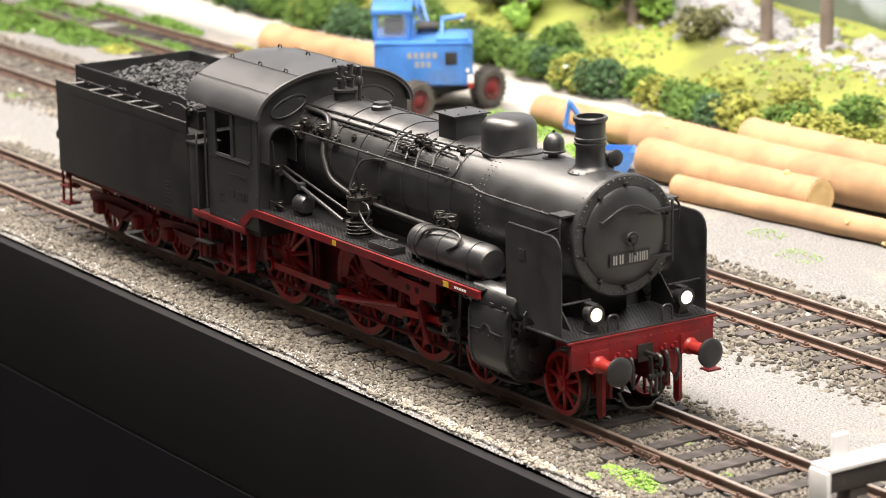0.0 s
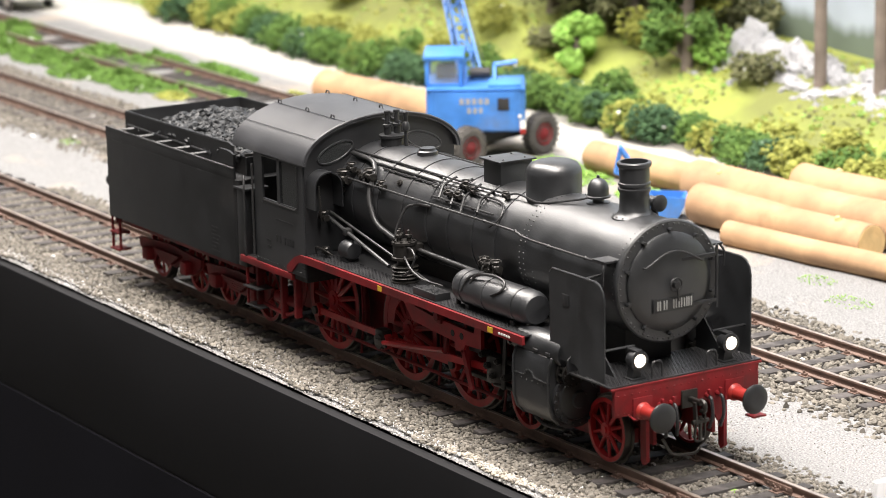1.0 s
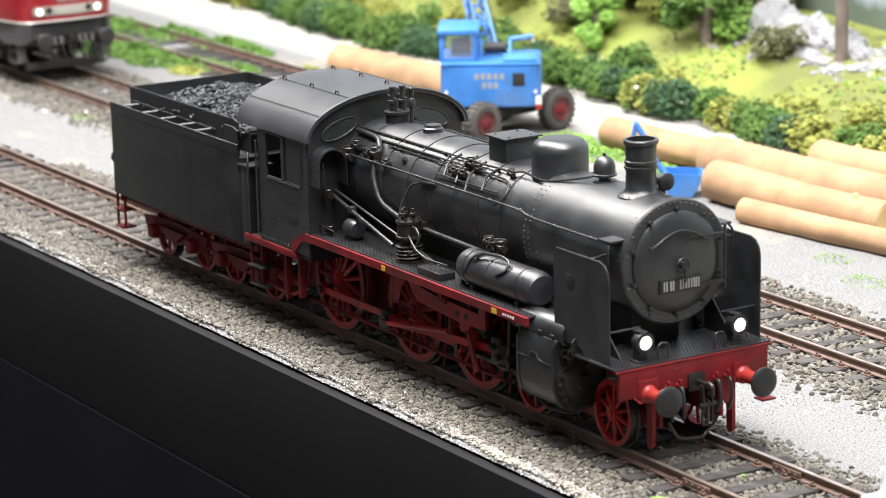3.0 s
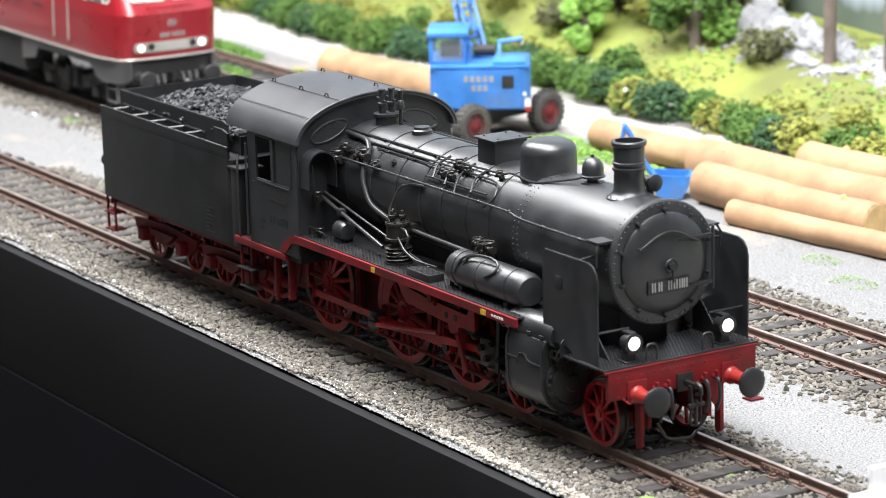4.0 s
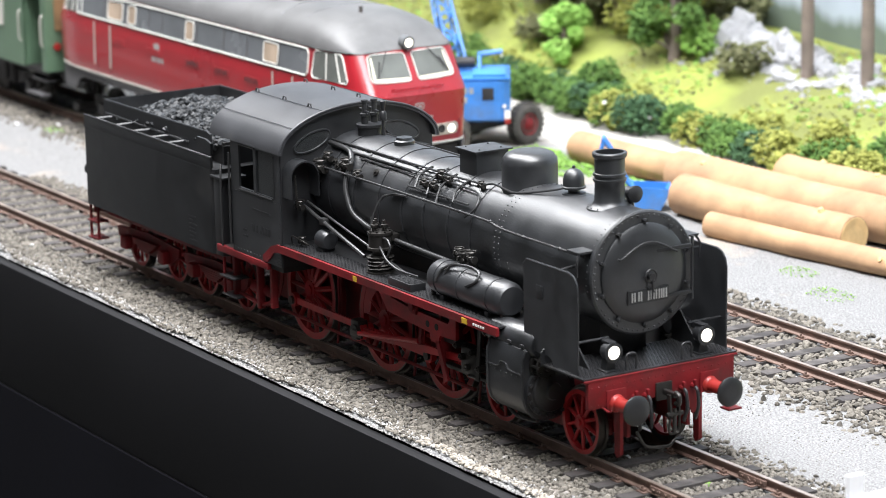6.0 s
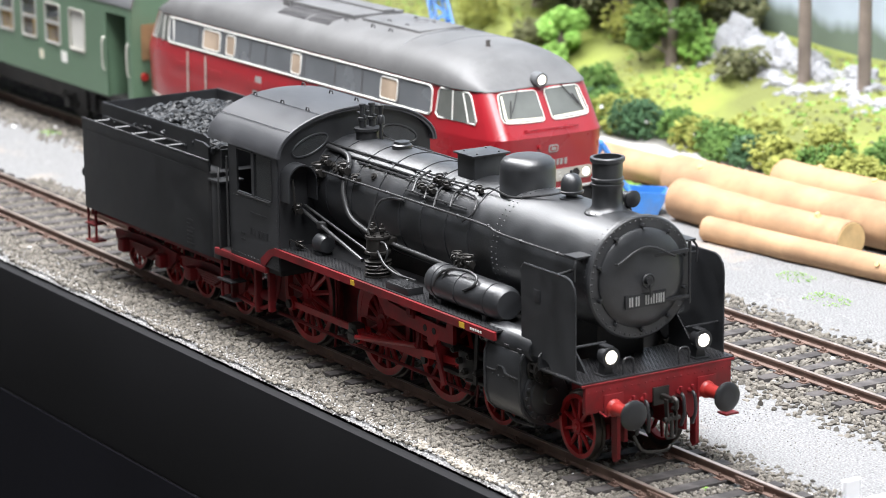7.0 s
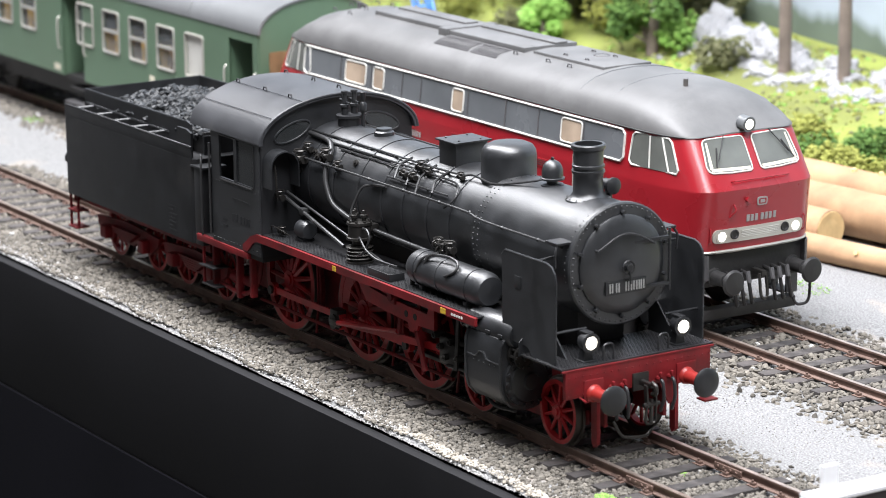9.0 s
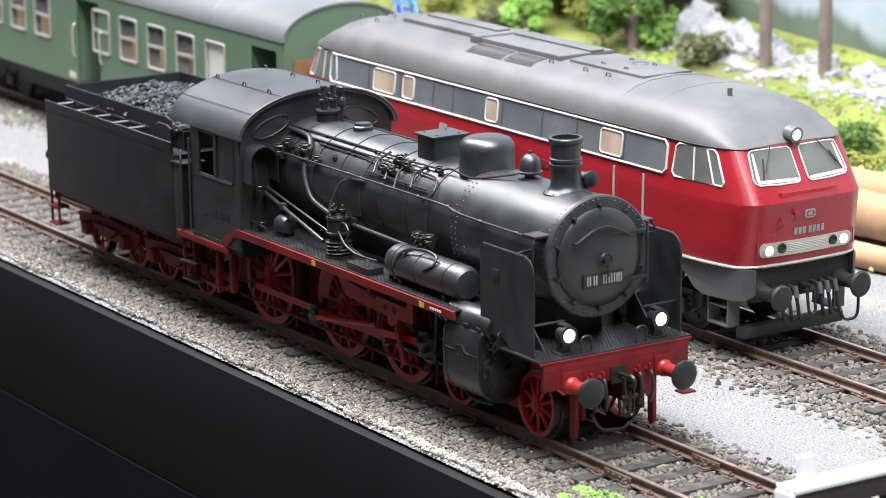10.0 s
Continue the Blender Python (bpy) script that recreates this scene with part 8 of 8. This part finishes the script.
def tree(rng, nrng, x, y, h, r, key, label, lean=0.0):
    x, y = yard(x, y)
    T = thing("tree", label, "tree", at_u(x, y, bank(x, y) - 0.05), group="trees on the bank")
    top = Vector((lean, 0, h))
    pts = [(0, 0, 0), (lean * 0.1, 0.05, h * 0.3), (lean * 0.4, -0.05, h * 0.6), tuple(top)]
    bm, P = bm_new(), bend(pts, 3)
    for a, b, i in zip(P, P[1:], range(99)):
        rod(bm, a, b, 0.15 * (1 - 0.75 * i / len(P)) + 0.02, 8, 0.15 * (1 - 0.75 * (i + 1) / len(P)) + 0.02)
    ends = []
    for i in range(14):
        t = 0.06 + 0.062 * i
        a = Vector((lean * t * t, 0, h * t))
        q = rng.uniform(0, 6.28)
        e = a + Vector((math.cos(q), math.sin(q), rng.uniform(0.3, 0.8))) * r * rng.uniform(0.55, 0.95)
        rod(bm, a, e, 0.05, 6, 0.015)
        ends.append(e)
    ends += [top, top * 0.9]
    part("trunk", bm, M["bark"], T, "grey-brown trunk and limbs")
    rows = []
    for e in ends:
        k = rng.uniform(0.35, 0.6) * r
        for _ in range(260):
            v = Vector((rng.gauss(0, 1), rng.gauss(0, 1), rng.gauss(0, 0.8)))
            v = v.normalized() * k * rng.uniform(0.35, 1.1)
            rows.append((*(e + v), rng.uniform(0.035, 0.085)))
    m = {"g": "bushg", "o": "olive", "l": "bushl", "y": "bushy"}[key]
    cr = stones_object("crown", rows, "loose crumbly foliage with gaps", M[m], nrng, T, (0.3, 0.8))
    return T


def build_greenery():
    rng, nrng = random.Random(21), np.random.default_rng(21)
    front = "yydgygyggdgggdggyggddgdggdggdggdgydgyggdyygyyyygyy"
    x = -54.0
    for k in front:
        r = rng.uniform(0.62, 0.85)
        bush(rng, nrng, x, 17.0 + 0.35 * math.sin(x * 0.35) + rng.uniform(-0.2, 0.2) + max(-1.3, min(0.5, 0.5 - 0.16 * (x + 24))) * (x > -24), r, k)
        x += rng.uniform(0.72, 0.98)
    second = "yygdyygygyygydyygyy"
    x = -53.0
    for k in second:
        bush(rng, nrng, x, 18.0 + rng.uniform(-0.3, 0.5), rng.uniform(0.45, 0.75), k, 620)
        x += rng.uniform(1.8, 2.6)
    third = "oygoyogyoylo"
    x = -58.0
    for k in third:
        bush(rng, nrng, x, 20.2 + rng.uniform(-0.6, 0.6), rng.uniform(0.6, 1.0), k, 680)
        x += rng.uniform(2.4, 3.4)
    # far growth on the terrace's rim
    x = -70.0
    for k in "oogyoogoyogoogogo":
        bush(rng, nrng, x, 23.2 + rng.uniform(-0.6, 0.6), rng.uniform(1.0, 1.7), k, 460, 0.11)
        x += rng.uniform(2.0, 2.9)
    tree(rng, nrng, -28.6, 20.3, 4.2, 0.95, "g", "bushy green model tree with a light crown on the bank", 0.3)
    tree(rng, nrng, -29.6, 20.9, 4.4, 0.9, "y", "yellow-green model tree beside the rocks", -0.2)
    tree(rng, nrng, -32.2, 21.0, 3.6, 1.1, "o", "grey-olive model tree with a thin pale trunk", 0.2)
    tree(rng, nrng, -33.5, 21.0, 3.6, 1.5, "o", "grey-olive model tree on the bank", -0.2)
    tree(rng, nrng, -36.5, 21.2, 3.4, 1.4, "o", "grey-olive model tree on the bank", 0.2)
    tree(rng, nrng, -41.5, 21.0, 3.2, 1.2, "g", "small brown-green model tree on the bank", 0.0)
    tree(rng, nrng, -32.4, 19.3, 1.3, 0.5, "l", "small fresh green sapling on the bank", 0.1)
    tree(rng, nrng, -46.5, 21.5, 3.4, 1.3, "o", "grey-olive model tree on the bank", 0.2)


def build_turf():
    """Low tufts of flock over the whole bank."""
    rng = np.random.default_rng(31)
    for key, label, n in (("olive", "short grey-olive tufts of flock on the bank", 2400), ("bushy", "short yellow-green tufts of flock on the bank", 5600), ("bushl", "short fresh green tufts of flock on the bank", 2600)):
        rows = []
        for x, y, q in zip(rng.uniform(-58, -4, n), rng.uniform(16.4, 22.4, n), rng.uniform(0.025, 0.075, n)):
            if noise.noise(Vector((x * 0.35, y * 0.5, len(key) * 3.1))) > -0.12:
                rows.append((x, y, bank(x, y) + q * 0.3, q))
        tagged(stones_object("turf", rows, label, M[key], rng, None, (0.35, 0.8)), category="turf")


def weeds(name, label, spots, key, nrng, rng, n=150, size=0.05):
    """Low weed patches; each is a thing of its own."""
    for x, y, r in spots:
        rows = []
        for i in range(int(n * max(0.4, r))):
            a, q = rng.uniform(0, 6.283), r * math.sqrt(rng.random())
            rows.append((q * math.cos(a) * 1.5, q * math.sin(a), max(0, rng.uniform(0, 0.42) * (1 - q / r) * r) + 0.02, rng.uniform(0.6, 1.3) * size))
        ob = stones_object(name, rows, label, M[key], nrng, None, (0.4, 1.0))
        tagged(ob, category="weeds", group="weed patches")
        del ob["kind"]
        ob.matrix_basis = at_u(*(yard(x, y) if y > 3 else (x, y * 1.08)), -0.25)


def build_weeds():
    rng, nrng = random.Random(8), np.random.default_rng(8)
    weeds("weed_patch", "green crumbly weeds over the old siding", [(-49.5, 9.3, 0.8), (-47.0, 9.6, 0.9), (-45.3, 10.0, 1.0), (-43.6, 9.3, 0.9), (-46.8, 11.6, 0.9), (-44.6, 12.2, 0.9), (-42.0, 9.9, 0.9), (-40.3, 9.7, 0.8)], "grass", nrng, rng, 420, 0.07)
    weeds("weed_patch", "green crumbly weeds over the old siding", [(-41.8, 12.6, 0.8), (-40.2, 12.6, 0.6), (-37.5, 10.8, 0.6), (-51.5, 10.4, 0.9), (-53.5, 11.6, 0.9), (-39.0, 10.3, 0.7)], "grass", nrng, rng, 420, 0.07)
    weeds("weed_patch", "yellow flowering weeds by the siding", [(-38.2, 9.6, 0.45), (-36.2, 12.4, 0.5), (-33.8, 12.2, 0.5)], "bushy", nrng, rng, 300, 0.055)
    weeds("grass_patch", "fresh green grass patch on the gravel", [(-23.4, 12.6, 0.8), (-21.8, 12.3, 0.7), (-19.2, 12.4, 0.6), (-18.6, 11.9, 0.4)], "bushl", nrng, rng, 600, 0.035)
    weeds("grass_patch", "sparse fresh green grass on the gravel", [(-10.1, 10.2, 0.34), (-8.2, 9.5, 0.4), (-33.0, 4.0, 0.25)], "bushl", nrng, rng, 300, 0.014)
    weeds("moss_patch", "bright green moss beside the front rail", [(0.95, -1.25, 0.30), (1.35, -1.35, 0.25), (0.45, -1.28, 0.13), (0.2, 0.25, 0.06), (0.55, -1.65, 0.10), (1.7, -0.2, 0.08)], "bushl", nrng, rng, 900, 0.022)


def build_rocks():
    rng = random.Random(4)
    # pale crags on the terrace
    crags = [(-27.9, 21.9, 0.55, 0.85), (-27.3, 22.0, 0.6, 0.62), (-26.7, 21.7, 0.6, 0.50), (-26.0, 21.9, 0.5, 0.62), (-25.3, 21.8, 0.5, 0.40), (-24.6, 21.9, 0.5, 0.46)]
    crags += [(-24.2 + 0.62 * i, 21.8 + rng.uniform(-0.4, 0.4), rng.uniform(0.32, 0.5), rng.uniform(0.2, 0.38)) for i in range(11)]
    crags += [(-27.6 + 0.8 * i, 21.0 + rng.uniform(-0.3, 0.3), rng.uniform(0.25, 0.42), rng.uniform(0.14, 0.28)) for i in range(12)]
    for x, y, r, h in crags:
        x, y = yard(x, y)
        bm = bm_new()
        bmesh.ops.create_icosphere(bm, subdivisions=4, radius=1)
        o = rng.uniform(0, 50)
        for v in bm.verts:
            p = v.co.copy()
            k = 1 + 0.40 * noise.noise(p * 1.4 + Vector((o, 0, 0))) + 0.35 * abs(noise.noise(p * 3.1 + Vector((o, 3, 0)))) + 0.14 * noise.noise(p * 7)
            v.co = Vector((p.x * r * k, p.y * r * k, p.z * h * k))
        solo("rock", bm, M["rock"], "pale craggy limestone rock on the terrace", "rock", at_u(x, y, bank(x, y) - 0.1, 0, 0, rng.uniform(0, 360)), "rocks on the terrace", angle=30)
    rows = []
    nrng = np.random.default_rng(9)
    for i in range(260):
        x, y = yard(rng.uniform(-28.5, -17.5), rng.uniform(20.2, 22.5))
        rows.append((x, y, bank(x, y), rng.uniform(0.03, 0.12)))
    tagged(stones_object("rubble", rows, "pale stone rubble round the crags", M["rock"], nrng), category="rubble")
    for x, y in (yard(-23.9, 21.1), yard(-21.75, 21.3)):
        bm = lathe(bm_new(), (0, 0, -0.2), (0, 0, 1), [(0, 0.19), (0.3, 0.165), (3.0, 0.155), (6.5, 0.14), (6.51, 0.01)], 16)
        solo("pole", bm, M["bark"], "weathered grey-brown wooden pole on the terrace", "pole", at_u(x, y, bank(x, y)), "poles on the terrace")


build_logs()
build_crane()
build_bucket()
build_car()
build_buffer_stop()
build_rocks()
build_greenery()
build_turf()
build_weeds()


# ---------- tracks and ballast, piece by piece ----------
def build_tracks():
    rng = random.Random(11)
    sm, fm = sleeper_mesh(), fastening_mesh()
    build_track("track", "rusty model railway track under the steam locomotive", 0, -45, 7.0, sm, fm, rng)
    build_track("track", "rusty model railway track that the diesel runs on", TRACK2, -92, 7.0, sm, fm, rng)
    build_track("track", "overgrown rusty siding with missing sleepers", 10.65, -62, -31.5, sm, fm, rng, 0.25)


build_tracks()
build_ballast()


# ---------- movement ----------
def motions():
    """The diesel and its coach roll in from behind and slow down."""
    # seconds and place of the diesel's front buffers along the track
    run = [(0.0, -55.36), (0.5, -52.10), (1.0, -48.86), (1.5, -45.60), (2.0, -42.34), (2.5, -39.07), (3.0, -35.75), (3.5, -32.44), (4.0, -29.12), (4.5, -25.76), (5.0, -22.43), (5.5, -19.52), (6.0, -16.78), (6.5, -14.20), (7.0, -11.74), (7.5, -9.66), (8.0, -7.68), (8.5, -6.08), (9.0, -4.67), (9.5, -3.65), (10.0, -2.78)]
    walk(DIESEL, [(t, at_u(x, TRACK2, 0)) for t, x in run])
    walk(COACH, [(t, at_u(x - 15.85, TRACK2, 0)) for t, x in run])
    ts, px = np.array([t for t, _ in run]), np.array([x for _, x in run])
    for sets in (DIESEL_SETS, COACH_SETS):
        for w in sets:
            home = w.matrix_basis.copy()
            rows = []
            for i in range(101):
                t = i / 10
                d = float(np.interp(t, ts, px)) - px[0]
                rows.append((t, home @ Matrix.Rotation(d / 0.5, 4, "Y")))
            walk(w, rows)


motions()
